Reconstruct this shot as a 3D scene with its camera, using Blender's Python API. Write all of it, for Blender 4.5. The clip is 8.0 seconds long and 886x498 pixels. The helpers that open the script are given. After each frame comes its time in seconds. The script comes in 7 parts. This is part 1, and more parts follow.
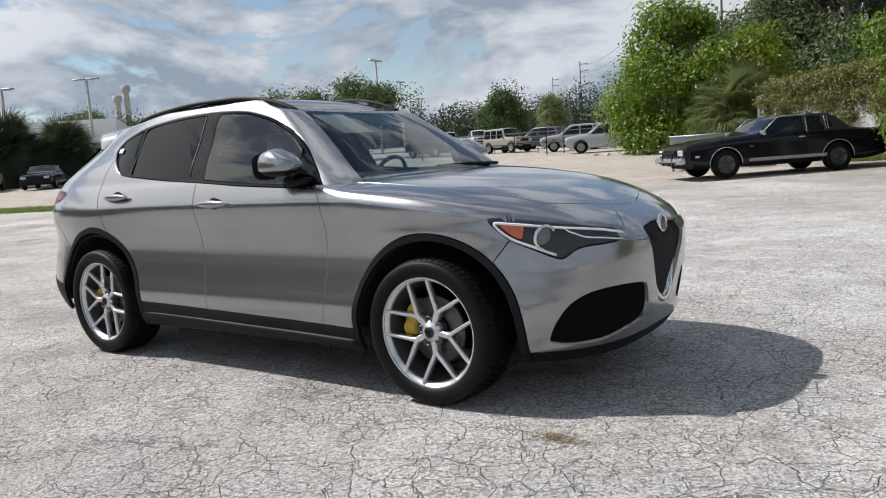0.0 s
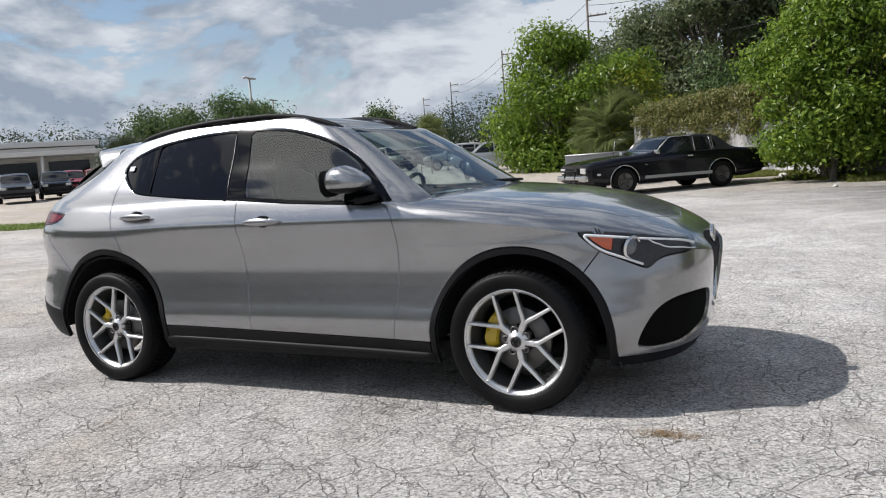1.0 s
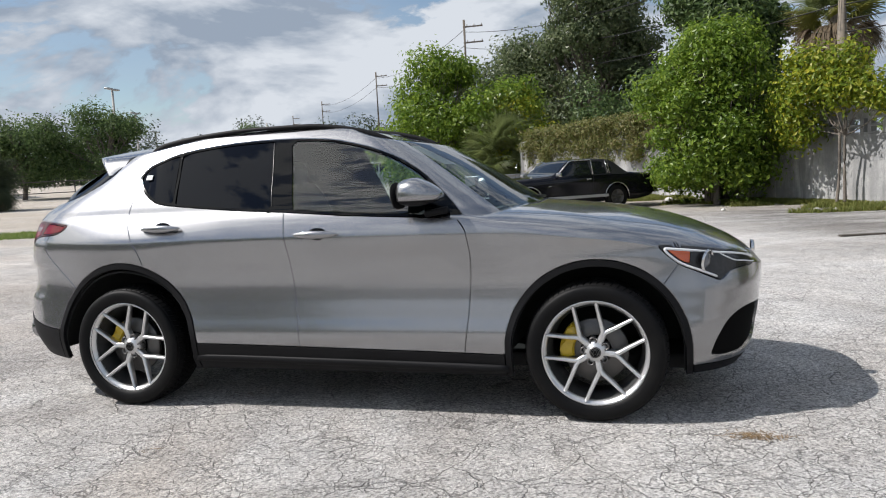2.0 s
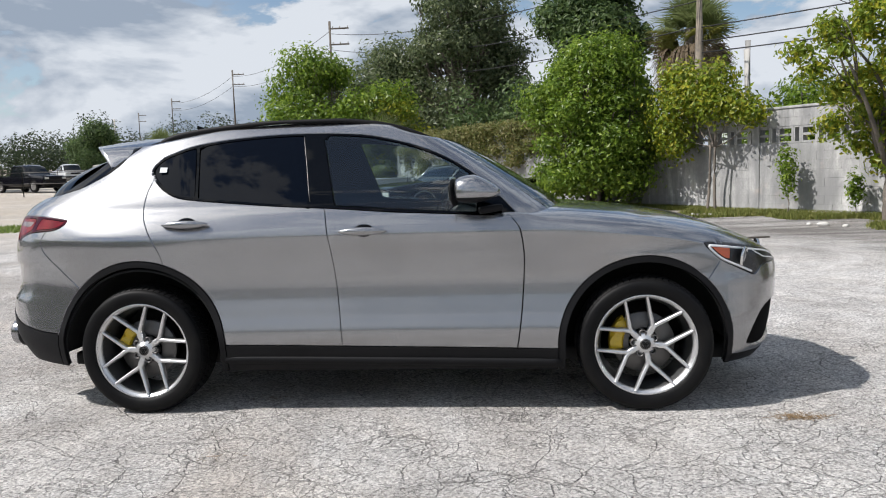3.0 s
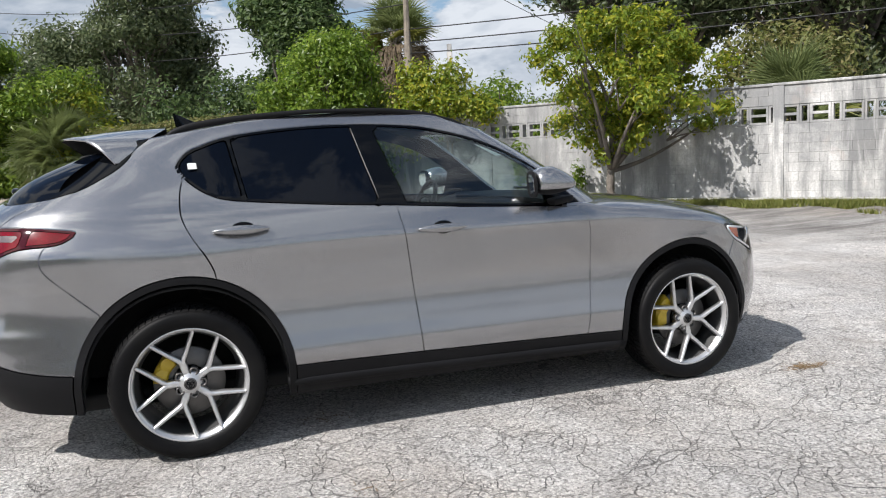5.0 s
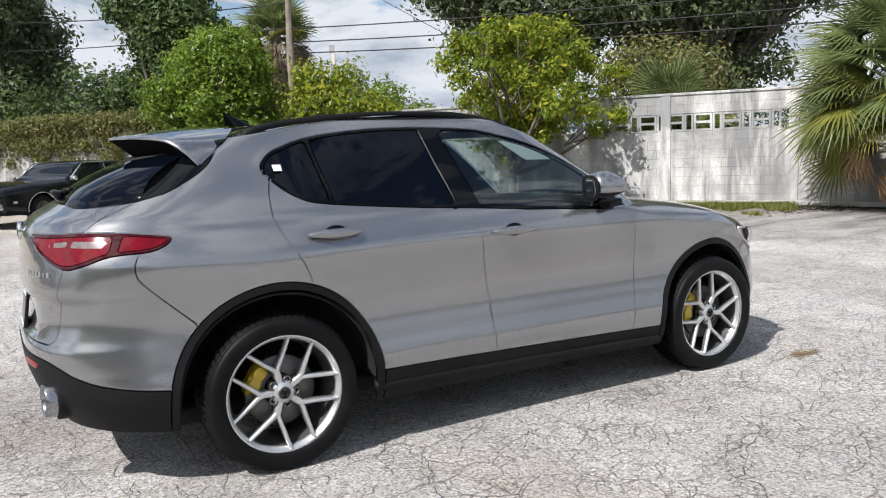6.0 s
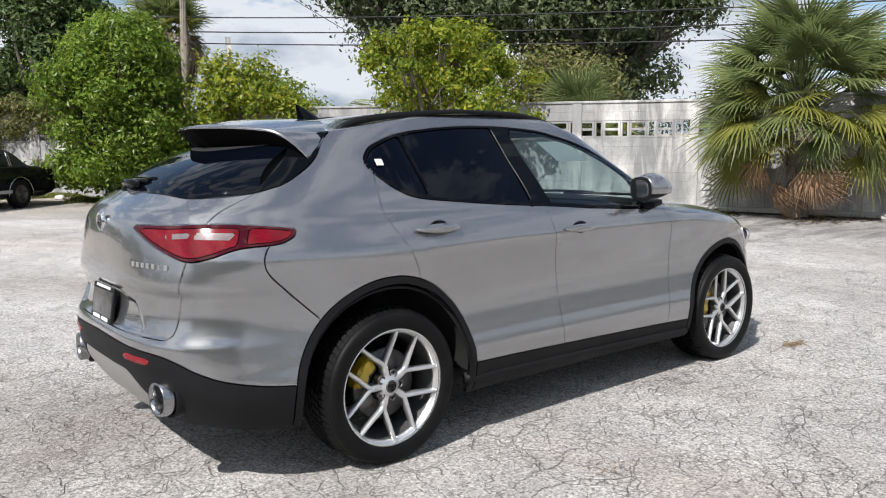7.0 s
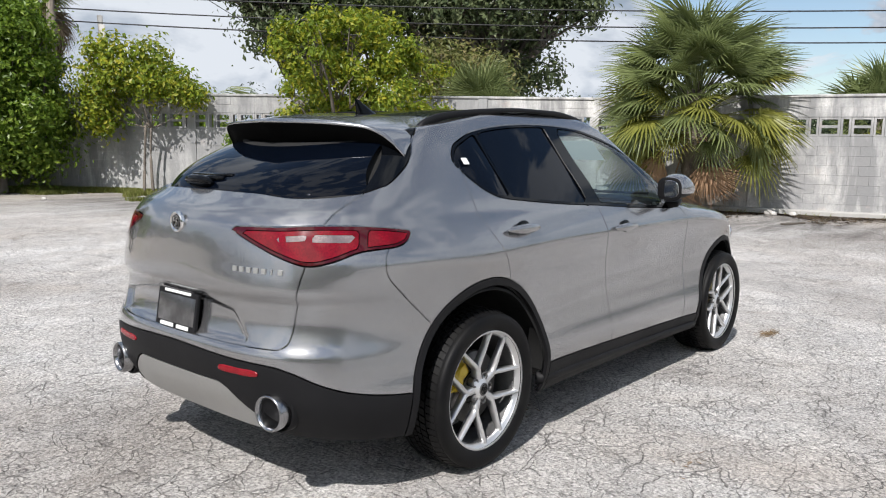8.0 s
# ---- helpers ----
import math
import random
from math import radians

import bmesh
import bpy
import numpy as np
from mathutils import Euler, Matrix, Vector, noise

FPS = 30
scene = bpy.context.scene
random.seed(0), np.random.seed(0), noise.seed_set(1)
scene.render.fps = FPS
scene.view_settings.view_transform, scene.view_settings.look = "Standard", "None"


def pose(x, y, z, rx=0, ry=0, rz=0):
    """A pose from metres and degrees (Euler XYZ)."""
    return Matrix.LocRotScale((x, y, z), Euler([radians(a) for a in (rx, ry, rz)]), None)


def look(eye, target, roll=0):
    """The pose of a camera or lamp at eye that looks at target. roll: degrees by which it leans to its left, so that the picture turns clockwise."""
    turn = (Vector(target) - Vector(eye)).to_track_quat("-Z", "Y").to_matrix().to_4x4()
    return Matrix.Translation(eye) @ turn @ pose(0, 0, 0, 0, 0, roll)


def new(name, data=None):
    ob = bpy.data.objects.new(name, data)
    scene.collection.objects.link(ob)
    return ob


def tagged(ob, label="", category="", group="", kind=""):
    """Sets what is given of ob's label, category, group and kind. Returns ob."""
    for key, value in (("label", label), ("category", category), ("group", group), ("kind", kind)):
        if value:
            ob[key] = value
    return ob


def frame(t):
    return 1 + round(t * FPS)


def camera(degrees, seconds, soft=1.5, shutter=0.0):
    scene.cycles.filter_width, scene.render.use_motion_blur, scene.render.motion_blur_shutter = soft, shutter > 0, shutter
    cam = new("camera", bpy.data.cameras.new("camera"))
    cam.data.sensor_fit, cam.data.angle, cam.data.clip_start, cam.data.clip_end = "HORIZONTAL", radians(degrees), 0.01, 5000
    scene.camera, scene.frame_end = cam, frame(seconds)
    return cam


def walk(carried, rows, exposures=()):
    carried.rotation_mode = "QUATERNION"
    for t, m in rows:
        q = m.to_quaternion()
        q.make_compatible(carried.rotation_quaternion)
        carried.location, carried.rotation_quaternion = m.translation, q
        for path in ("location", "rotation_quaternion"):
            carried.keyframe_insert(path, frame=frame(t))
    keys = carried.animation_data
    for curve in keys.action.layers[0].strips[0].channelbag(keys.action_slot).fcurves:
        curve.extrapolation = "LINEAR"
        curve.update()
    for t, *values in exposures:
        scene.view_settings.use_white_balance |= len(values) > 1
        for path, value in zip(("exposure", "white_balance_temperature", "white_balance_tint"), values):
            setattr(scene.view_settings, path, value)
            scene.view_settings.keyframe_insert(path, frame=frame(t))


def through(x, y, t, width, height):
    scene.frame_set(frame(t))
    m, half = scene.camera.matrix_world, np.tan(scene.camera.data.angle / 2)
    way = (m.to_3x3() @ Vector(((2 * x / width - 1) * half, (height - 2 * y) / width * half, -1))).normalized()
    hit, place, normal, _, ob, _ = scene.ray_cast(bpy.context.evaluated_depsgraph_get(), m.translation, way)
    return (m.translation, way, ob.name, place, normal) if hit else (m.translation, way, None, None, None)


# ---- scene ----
cam = camera(59.7, 8.0, soft=1.1)
PATH = [
    (0, (3.634, -3.787, 1.215), (2.467, -2.181, 0.969), -4.1),
    (0.5, (3.2, -4.111, 1.254), (2.17, -2.414, 1.011), -4.4),
    (1, (2.79, -4.43, 1.279), (1.91, -2.647, 1.057), -4.2),
    (1.5, (2.299, -4.641, 1.297), (1.577, -2.787, 1.096), -3.7),
    (3, (0.713, -5.059, 1.315), (0.531, -3.077, 1.12), -1.9),
    (3.5, (0.191, -5.012, 1.319), (0.217, -3.023, 1.113), -1.9),
    (4, (-0.377, -4.921, 1.332), (-0.135, -2.947, 1.117), -2.1),
    (4.5, (-0.908, -4.812, 1.352), (-0.451, -2.879, 1.124), -2.4),
    (6, (-2.478, -4.242, 1.428), (-1.487, -2.522, 1.183), -1.9),
    (6.5, (-2.992, -3.991, 1.433), (-1.858, -2.362, 1.187), -1.0),
    (7, (-3.424, -3.701, 1.435), (-2.16, -2.172, 1.185), -0.2),
    (7.5, (-3.801, -3.321, 1.445), (-2.409, -1.909, 1.188), 0.5),
    (8, (-4.126, -2.928, 1.465), (-2.613, -1.649, 1.195), 0.9),
]
walk(cam, [(t, look(eye, target, roll)) for t, eye, target, roll in PATH],
     [(0, 0.0), (1.5, .06), (3.5, .16), (4.5, .2), (6.5, .25), (8, .22)])

# ---- light ----
world = bpy.data.worlds.new("sky")
scene.world = world
world.use_nodes = True
wn, wl = world.node_tree.nodes, world.node_tree.links
sky = wn.new("ShaderNodeTexSky")
sky.sky_type = "NISHITA"
sky.sun_disc = False
sky.dust_density = .25
SUN = Vector((0.85, 0.29, -1.0)).normalized()
sky.sun_elevation = math.asin(-SUN.z)
sky.sun_rotation = math.atan2(-SUN.x, -SUN.y)
# broken cloud: heaps low down, a grey sheet above
tcw = wn.new("ShaderNodeTexCoord")
sep = wn.new("ShaderNodeSeparateXYZ")
wl.new(tcw.outputs["Generated"], sep.inputs[0])
lumps = wn.new("ShaderNodeMapping")
lumps.inputs["Scale"].default_value, lumps.inputs["Location"].default_value = (1, 1, 2.3), (.35, .2, .1)
wl.new(tcw.outputs["Generated"], lumps.inputs["Vector"])
heaps, shade_, veil = (wn.new("ShaderNodeTexNoise") for _ in range(3))
for node, sc, det, ro, di in ((heaps, 3.3, 13, .58, .35), (shade_, 4.2, 10, .6, .3), (veil, 1.6, 7, .6, .6)):
    node.inputs["Scale"].default_value, node.inputs["Detail"].default_value, node.inputs["Roughness"].default_value, node.inputs["Distortion"].default_value = sc, det, ro, di
    wl.new(lumps.outputs[0], node.inputs["Vector"])
# towers crowd together towards the horizon
crowd = wn.new("ShaderNodeMapRange")
crowd.inputs[1].default_value, crowd.inputs[2].default_value, crowd.inputs[3].default_value, crowd.inputs[4].default_value = 0, .7, .06, -.025
wl.new(sep.outputs[2], crowd.inputs[0])
thick = wn.new("ShaderNodeMath"); thick.operation = "ADD"
wl.new(heaps.outputs[0], thick.inputs[0]); wl.new(crowd.outputs[0], thick.inputs[1])


def sky_ramp(src, *stops):
    r = wn.new("ShaderNodeValToRGB")
    while len(r.color_ramp.elements) < len(stops):
        r.color_ramp.elements.new(.5)
    for e, (q, c) in zip(r.color_ramp.elements, stops):
        e.position, e.color = q, (c, c, c, 1)
    wl.new(src, r.inputs[0])
    return r.outputs[0]


def sky_mix(fac, a, b):
    x = wn.new("ShaderNodeMix")
    x.data_type = "RGBA"
    for sock, v in ((x.inputs[0], fac), (x.inputs[6], a), (x.inputs[7], b)):
        if isinstance(v, bpy.types.NodeSocket):
            wl.new(v, sock)
        else:
            sock.default_value = (*v, 1)
    return x.outputs[2]


toward = wn.new("ShaderNodeVectorMath")
toward.operation, toward.inputs[1].default_value = "ADD", tuple(-.10 * SUN)
wl.new(lumps.outputs[0], toward.inputs[0])
ahead_ = wn.new("ShaderNodeTexNoise")
for k_ in ("Scale", "Detail", "Roughness", "Distortion"):
    ahead_.inputs[k_].default_value = heaps.inputs[k_].default_value
ahead_.inputs["Detail"].default_value = 5
wl.new(toward.outputs[0], ahead_.inputs["Vector"])


def sky_math(op, a, b):
    k = wn.new("ShaderNodeMath")
    k.operation = op
    for sock, v in zip(k.inputs, (a, b)):
        if isinstance(v, bpy.types.NodeSocket):
            wl.new(v, sock)
        else:
            sock.default_value = v
    return k.outputs[0]


depth_ = sky_math("SUBTRACT", heaps.outputs[0], ahead_.outputs[0])
relief = sky_math("MULTIPLY_ADD", depth_, 2.2)
relief.node.inputs[2].default_value = .5
tone_ = sky_math("ADD", sky_math("MULTIPLY", relief, .55), sky_math("MULTIPLY", shade_.outputs[0], .45))
lit = sky_mix(sky_ramp(tone_, (.40, 0.0), (.60, 1.0)), (3.0, 3.6, 4.5), (6.6, 7.0, 7.6))
# forward scattering round the sun
glow = wn.new("ShaderNodeVectorMath")
glow.operation, glow.inputs[1].default_value = "DOT_PRODUCT", tuple(-SUN)
wl.new(tcw.outputs["Generated"], glow.inputs[0])
lit = sky_mix(sky_ramp(glow.outputs["Value"], (.55, 0.0), (.98, .75)), lit, (15, 15, 14.6))
cover = sky_ramp(thick.outputs[0], (.468, 0.0), (.503, 1.0))
thin = sky_ramp(veil.outputs[0], (.46, .0), (.70, .42))
clouded = sky_mix(thin, sky.outputs[0], (4.4, 5.0, 5.9))
clouded = sky_mix(cover, clouded, lit)
wl.new(clouded, wn["Background"].inputs[0])
wn["Background"].inputs[1].default_value = 0.1
sun = new("sun", bpy.data.lights.new("sun", "SUN"))
sun.data.energy, sun.data.angle, sun.data.color = 5.0, radians(0.6), (1, .965, .94)
sun.matrix_world = look((0, 0, 30), Vector((0, 0, 30)) + SUN)

# ---- helpers for building ----
def material(name, color, rough=.6, metal=0.0, var=.12, scale=(60, 4), bump=0.0, coat=0.0, spec=.5, second=None):
    """A surface whose colour and gloss vary at two scales; second: a colour that the coarse noise mixes in."""
    m = bpy.data.materials.new(name)
    m.use_nodes = True
    n, l = m.node_tree.nodes, m.node_tree.links
    b = n["Principled BSDF"]
    b.inputs["Metallic"].default_value = metal
    b.inputs["Coat Weight"].default_value, b.inputs["Coat Roughness"].default_value = coat, .04
    b.inputs["Specular IOR Level"].default_value = spec
    tc = n.new("ShaderNodeTexCoord")
    fine, coarse = n.new("ShaderNodeTexNoise"), n.new("ShaderNodeTexNoise")
    for node, sc, det in ((fine, scale[0], 3), (coarse, scale[1], 5)):
        node.inputs["Scale"].default_value, node.inputs["Detail"].default_value = sc, det
        l.new(tc.outputs["Object"], node.inputs["Vector"])
    c0, c1 = [c * (1 - var) for c in color], [min(1, c * (1 + var)) for c in color]
    mix = n.new("ShaderNodeMix"); mix.data_type = "RGBA"
    l.new(fine.outputs[0], mix.inputs[0])
    mix.inputs[6].default_value, mix.inputs[7].default_value = (*c0, 1), (*c1, 1)
    ramp = n.new("ShaderNodeValToRGB")
    ramp.color_ramp.elements[0].position, ramp.color_ramp.elements[1].position = .42, .68
    l.new(coarse.outputs[0], ramp.inputs[0])
    mix2 = n.new("ShaderNodeMix"); mix2.data_type = "RGBA"
    l.new(ramp.outputs[0], mix2.inputs[0])
    l.new(mix.outputs[2], mix2.inputs[6])
    mix2.inputs[7].default_value = (*(second or [c * (1 - var * .6) for c in color]), 1)
    l.new(mix2.outputs[2], b.inputs["Base Color"])
    mr = n.new("ShaderNodeMapRange")
    mr.inputs[3].default_value, mr.inputs[4].default_value = max(.02, rough - .12 * rough), min(1, rough + .12 * rough)
    l.new(coarse.outputs[0], mr.inputs[0])
    l.new(mr.outputs[0], b.inputs["Roughness"])
    if bump:
        bp = n.new("ShaderNodeBump")
        bp.inputs["Strength"].default_value, bp.inputs["Distance"].default_value = .6, bump
        l.new(fine.outputs[0], bp.inputs["Height"])
        l.new(bp.outputs[0], b.inputs["Normal"])
    return m


def glass(name, tint, gloss=.06):
    """A pane: what lies behind it, tinted, under a clear reflection."""
    m = bpy.data.materials.new(name)
    m.use_nodes = True
    n, l = m.node_tree.nodes, m.node_tree.links
    n.remove(n["Principled BSDF"])
    tr, gl, mx, lw, pw, fr = (n.new("ShaderNode" + k) for k in ("BsdfTransparent", "BsdfGlossy", "MixShader", "LayerWeight", "Math", "MapRange"))
    tr.inputs[0].default_value = (*tint, 1)
    gl.inputs["Roughness"].default_value = .015
    lw.inputs[0].default_value = .5
    pw.operation, pw.inputs[1].default_value = "POWER", 4.5
    l.new(lw.outputs["Facing"], pw.inputs[0]); l.new(pw.outputs[0], fr.inputs[0])
    fr.inputs[3].default_value, fr.inputs[4].default_value = gloss, 1.0
    l.new(fr.outputs[0], mx.inputs[0]); l.new(tr.outputs[0], mx.inputs[1]); l.new(gl.outputs[0], mx.inputs[2])
    l.new(mx.outputs[0], n["Material Output"].inputs[0])
    return m


def part(name, bm, mat, parent=None, label=""):
    """Links a bmesh as one mesh object, under a thing or a part."""
    me = bpy.data.meshes.new(name)
    bm.to_mesh(me)
    bm.free()
    return link(name, me, mat, parent, label)


def link(name, me, mat, parent=None, label="", smooth=None):
    for x in mat if isinstance(mat, (list, tuple)) else [mat]:
        me.materials.append(x)
    if smooth is not None:
        me.shade_smooth() if smooth else me.shade_flat()
    ob = new(name, me)
    ob.parent = parent
    return tagged(ob, label)


def raw(name, verts, faces, mat, parent=None, label="", smooth=True):
    me = bpy.data.meshes.new(name)
    me.from_pydata([tuple(v) for v in verts], [], [tuple(f) for f in faces])
    me.update()
    return link(name, me, mat, parent, label, smooth)


def thing(name, label, category, m=None, group="", kind=""):
    """An Empty at the base of a thing, to parent its parts."""
    ob = new(name)
    ob.empty_display_size = .2
    if m is not None:
        ob.matrix_basis = m
    return tagged(ob, label, category, group, kind)


def bevelled(size, at=(0, 0, 0), r=.01, seg=2, turn=(0, 0, 0), bm=None):
    """A block with rounded edges, added to bm."""
    b = bmesh.new()
    bmesh.ops.create_cube(b, size=1, matrix=Matrix.Diagonal((*size, 1)))
    if r:
        bmesh.ops.bevel(b, geom=b.edges[:], offset=min(r, min(size) * .45), segments=seg, affect="EDGES", profile=.6)
    b.transform(pose(*at, *turn))
    if bm is None:
        return b
    me = bpy.data.meshes.new("t")
    b.to_mesh(me); b.free()
    bm.from_mesh(me)
    bpy.data.meshes.remove(me)
    return bm


def grid_faces(r, c, loop=False):
    n = c if loop else c - 1
    return [(i * c + j, i * c + (j + 1) % c, (i + 1) * c + (j + 1) % c, (i + 1) * c + j) for i in range(r - 1) for j in range(n)]


def tube(points, radius, sides=8, flat=1.0, closed=False):
    """Points and faces of a tube along a line; radius: a number or a function of 0..1; flat squeezes it across."""
    pts = [Vector(p) for p in points]
    V, n = [], len(pts)
    up = Vector((0, 0, 1))
    for i, p in enumerate(pts):
        d = (pts[(i + 1) % n] - pts[i - 1]) if closed else (pts[min(i + 1, n - 1)] - pts[max(i - 1, 0)])
        d.normalize()
        a = d.cross(up)
        a = a.normalized() if a.length > 1e-3 else Vector((1, 0, 0))
        b = a.cross(d).normalized()
        r = radius(i / (n - 1)) if callable(radius) else radius
        V += [p + a * (r * flat * math.cos(2 * math.pi * k / sides)) + b * (r * math.sin(2 * math.pi * k / sides)) for k in range(sides)]
    F = grid_faces(n, sides, True)
    if closed:
        F += [((n - 1) * sides + k, (n - 1) * sides + (k + 1) % sides, (k + 1) % sides, k) for k in range(sides)]
    else:
        F += [tuple(range(sides))[::-1], tuple(range((n - 1) * sides, n * sides))]
    return V, F


def lathe(profile, seg=64, axis="y"):
    """Points and faces of (radius, along) pairs turned round the y (or z) axis."""
    V = []
    for r, a in profile:
        for k in range(seg):
            t = 2 * math.pi * k / seg
            V.append((r * math.cos(t), a, r * math.sin(t)) if axis == "y" else (r * math.cos(t), r * math.sin(t), a))
    return V, [f[::-1] for f in grid_faces(len(profile), seg, True)]


def joined(*meshes):
    V, F = [], []
    for v, f in meshes:
        b = len(V)
        V += [tuple(p) for p in v]
        F += [tuple(i + b for i in q) for q in f]
    return V, F


def moved(mesh, m):
    return [m @ Vector(v) for v in mesh[0]], mesh[1]


def spline(pts, n=6, closed=True):
    """A rounded line through a few points, in any dimension."""
    p = np.array(pts, float)
    out, c = [], len(p)
    for i in range(c if closed else c - 1):
        q = [p[(i + k) % c] if closed else p[min(max(i + k, 0), c - 1)] for k in (-1, 0, 1, 2)]
        for t in np.arange(n) / n:
            out.append(.5 * (2 * q[1] + (q[2] - q[0]) * t + (2 * q[0] - 5 * q[1] + 4 * q[2] - q[3]) * t**2 + (3 * q[1] - q[0] - 3 * q[2] + q[3]) * t**3))
    if not closed:
        out.append(p[-1])
    return np.array(out)


def inside(pts):
    """The distance into a closed outline (minus: out of it) for an array of points in its plane."""
    p = np.asarray(pts, float)
    a, b = p, np.roll(p, -1, 0)

    def f(q):
        best, odd = np.full(len(q), 1e9), np.zeros(len(q), bool)
        for u, v in zip(a, b):
            d = v - u
            t = np.clip(((q - u) @ d) / max(d @ d, 1e-12), 0, 1)
            best = np.minimum(best, np.hypot(*(q - u - t[:, None] * d).T))
            hit = (u[1] > q[:, 1]) != (v[1] > q[:, 1])
            odd ^= hit & (q[:, 0] < d[0] * (q[:, 1] - u[1]) / (d[1] if d[1] else 1e-12) + u[0])
        return np.where(odd, best, -best)
    return f


class Shell:
    """A surface of triangles from which panels are cut along implicit lines."""
    def __init__(self, V, F, src):
        self.V, self.src = V.copy(), np.concatenate((src, src))
        self.T = np.concatenate((F[:, [0, 1, 2]], F[:, [0, 2, 3]]))
        good = (self.T[:, 0] != self.T[:, 1]) & (self.T[:, 1] != self.T[:, 2]) & (self.T[:, 0] != self.T[:, 2])
        self.T, self.src = self.T[good], self.src[good]
        self.owner = np.zeros(len(self.T), int)
        self.lock = np.zeros(len(V), bool)
        self.names = [""]
        self.nrm = self.normals()

    def take(self, name, g, src=None):
        V, free = self.V, self.owner == 0
        if src is not None:
            free &= np.isin(self.src, src)
        T = self.T[free]
        if not len(T):
            return
        val = g(V)
        E = np.unique(np.sort(np.concatenate((T[:, :2], T[:, 1:], T[:, [2, 0]])), 1), axis=0)
        E = E[val[E[:, 0]] * val[E[:, 1]] < 0]
        t = val[E[:, 0]] / (val[E[:, 0]] - val[E[:, 1]])
        target = V[E[:, 0]] + (V[E[:, 1]] - V[E[:, 0]]) * t[:, None]
        facing = self.nrm[E[:, 0]] + (self.nrm[E[:, 1]] - self.nrm[E[:, 0]]) * t[:, None]
        who, cost = np.where(t < .5, E[:, 0], E[:, 1]), np.minimum(t, 1 - t)
        order = np.argsort(-cost)
        who, target, facing = who[order], target[order], facing[order]
        keep = ~self.lock[who]
        V[who[keep]] = target[keep]
        self.nrm[who[keep]] = facing[keep]
        self.lock[who[keep]] = True
        val = g(V)
        val[np.abs(val) < 1e-6] = 0
        mine = np.zeros(len(self.T), bool)
        mine[free] = val[T].sum(1) > 0
        self.names.append(name)
        self.owner[mine] = len(self.names) - 1

    def normals(self):
        a = self.V[self.T]
        fn = np.cross(a[:, 1] - a[:, 0], a[:, 2] - a[:, 0])
        n = np.zeros_like(self.V)
        for k in range(3):
            np.add.at(n, self.T[:, k], fn)
        return n / np.maximum(np.linalg.norm(n, axis=1), 1e-12)[:, None]

    def panel(self, mask, gap=.0022, depth=.014, push=0.0):
        """Points and faces of the panel under mask, drawn in by half a gap, with a turned-in edge."""
        N = self.nrm
        T = self.T[mask]
        ids, loc = np.unique(T, return_inverse=True)
        T = loc.reshape(-1, 3)
        P, Q = self.V[ids].copy(), N[ids]
        E = np.concatenate((T[:, :2], T[:, 1:], T[:, [2, 0]]))
        third = np.concatenate((T[:, 2], T[:, 0], T[:, 1]))
        key = np.sort(E, 1) @ np.array([len(P) + 1, 1])
        _, first, cnt = np.unique(key, return_index=True, return_counts=True)
        rim = first[cnt == 1]
        A, B, C = E[rim, 0], E[rim, 1], third[rim]
        d = P[B] - P[A]
        d /= np.maximum(np.linalg.norm(d, axis=1), 1e-9)[:, None]
        w = P[C] - P[A]
        w -= (w * d).sum(1)[:, None] * d
        w /= np.maximum(np.linalg.norm(w, axis=1), 1e-9)[:, None]
        move = np.zeros_like(P)
        np.add.at(move, A, w); np.add.at(move, B, w)
        L = np.linalg.norm(move, axis=1)
        edge = L > 1e-9
        move[edge] /= L[edge][:, None]
        P += move * gap + Q * push
        V = list(map(tuple, P))
        self.facing = list(map(tuple, Q))
        F = [tuple(t) for t in T.tolist()]
        if depth:
            low = {}
            for i in np.nonzero(edge)[0].tolist():
                low[i] = len(V)
                V += [tuple(P[i]), tuple(P[i] - Q[i] * depth)]
                self.facing += [tuple(Q[i])] * 2
            F += [(low[b], low[a], low[a] + 1, low[b] + 1) for a, b in zip(A.tolist(), B.tolist())]
        return V, F

# ---- the lot: a worn asphalt sheet that rises gently away from the car ----


def smooth_line(*knots):
    xs, ys = zip(*knots)
    return lambda x: float(np.interp(x, xs, ys))


rise = smooth_line((0, 0), (5, 0), (8, .02), (12, .07), (18, .17), (30, .38), (50, .82), (70, 1.3), (90, 1.85), (120, 2.7), (400, 10), (2000, 40))


def height(x, y):
    return rise(math.hypot(x, y))


def nodes_of(name):
    m = bpy.data.materials.new(name)
    m.use_nodes = True
    return m, m.node_tree.nodes, m.node_tree.links, m.node_tree.nodes["Principled BSDF"]


def noise_node(n, l, vec, scale, detail=4, rough=.55, dist=0.0):
    t = n.new("ShaderNodeTexNoise")
    t.inputs["Scale"].default_value, t.inputs["Detail"].default_value, t.inputs["Roughness"].default_value, t.inputs["Distortion"].default_value = scale, detail, rough, dist
    l.new(vec, t.inputs["Vector"])
    return t.outputs[0]


def ramp_node(n, l, src, *stops):
    r = n.new("ShaderNodeValToRGB")
    e = r.color_ramp.elements
    while len(e) < len(stops):
        e.new(.5)
    for el, (p, c) in zip(e, stops):
        el.position = p
        el.color = (*c, 1) if isinstance(c, (tuple, list)) else (c, c, c, 1)
    l.new(src, r.inputs[0])
    return r.outputs[0]


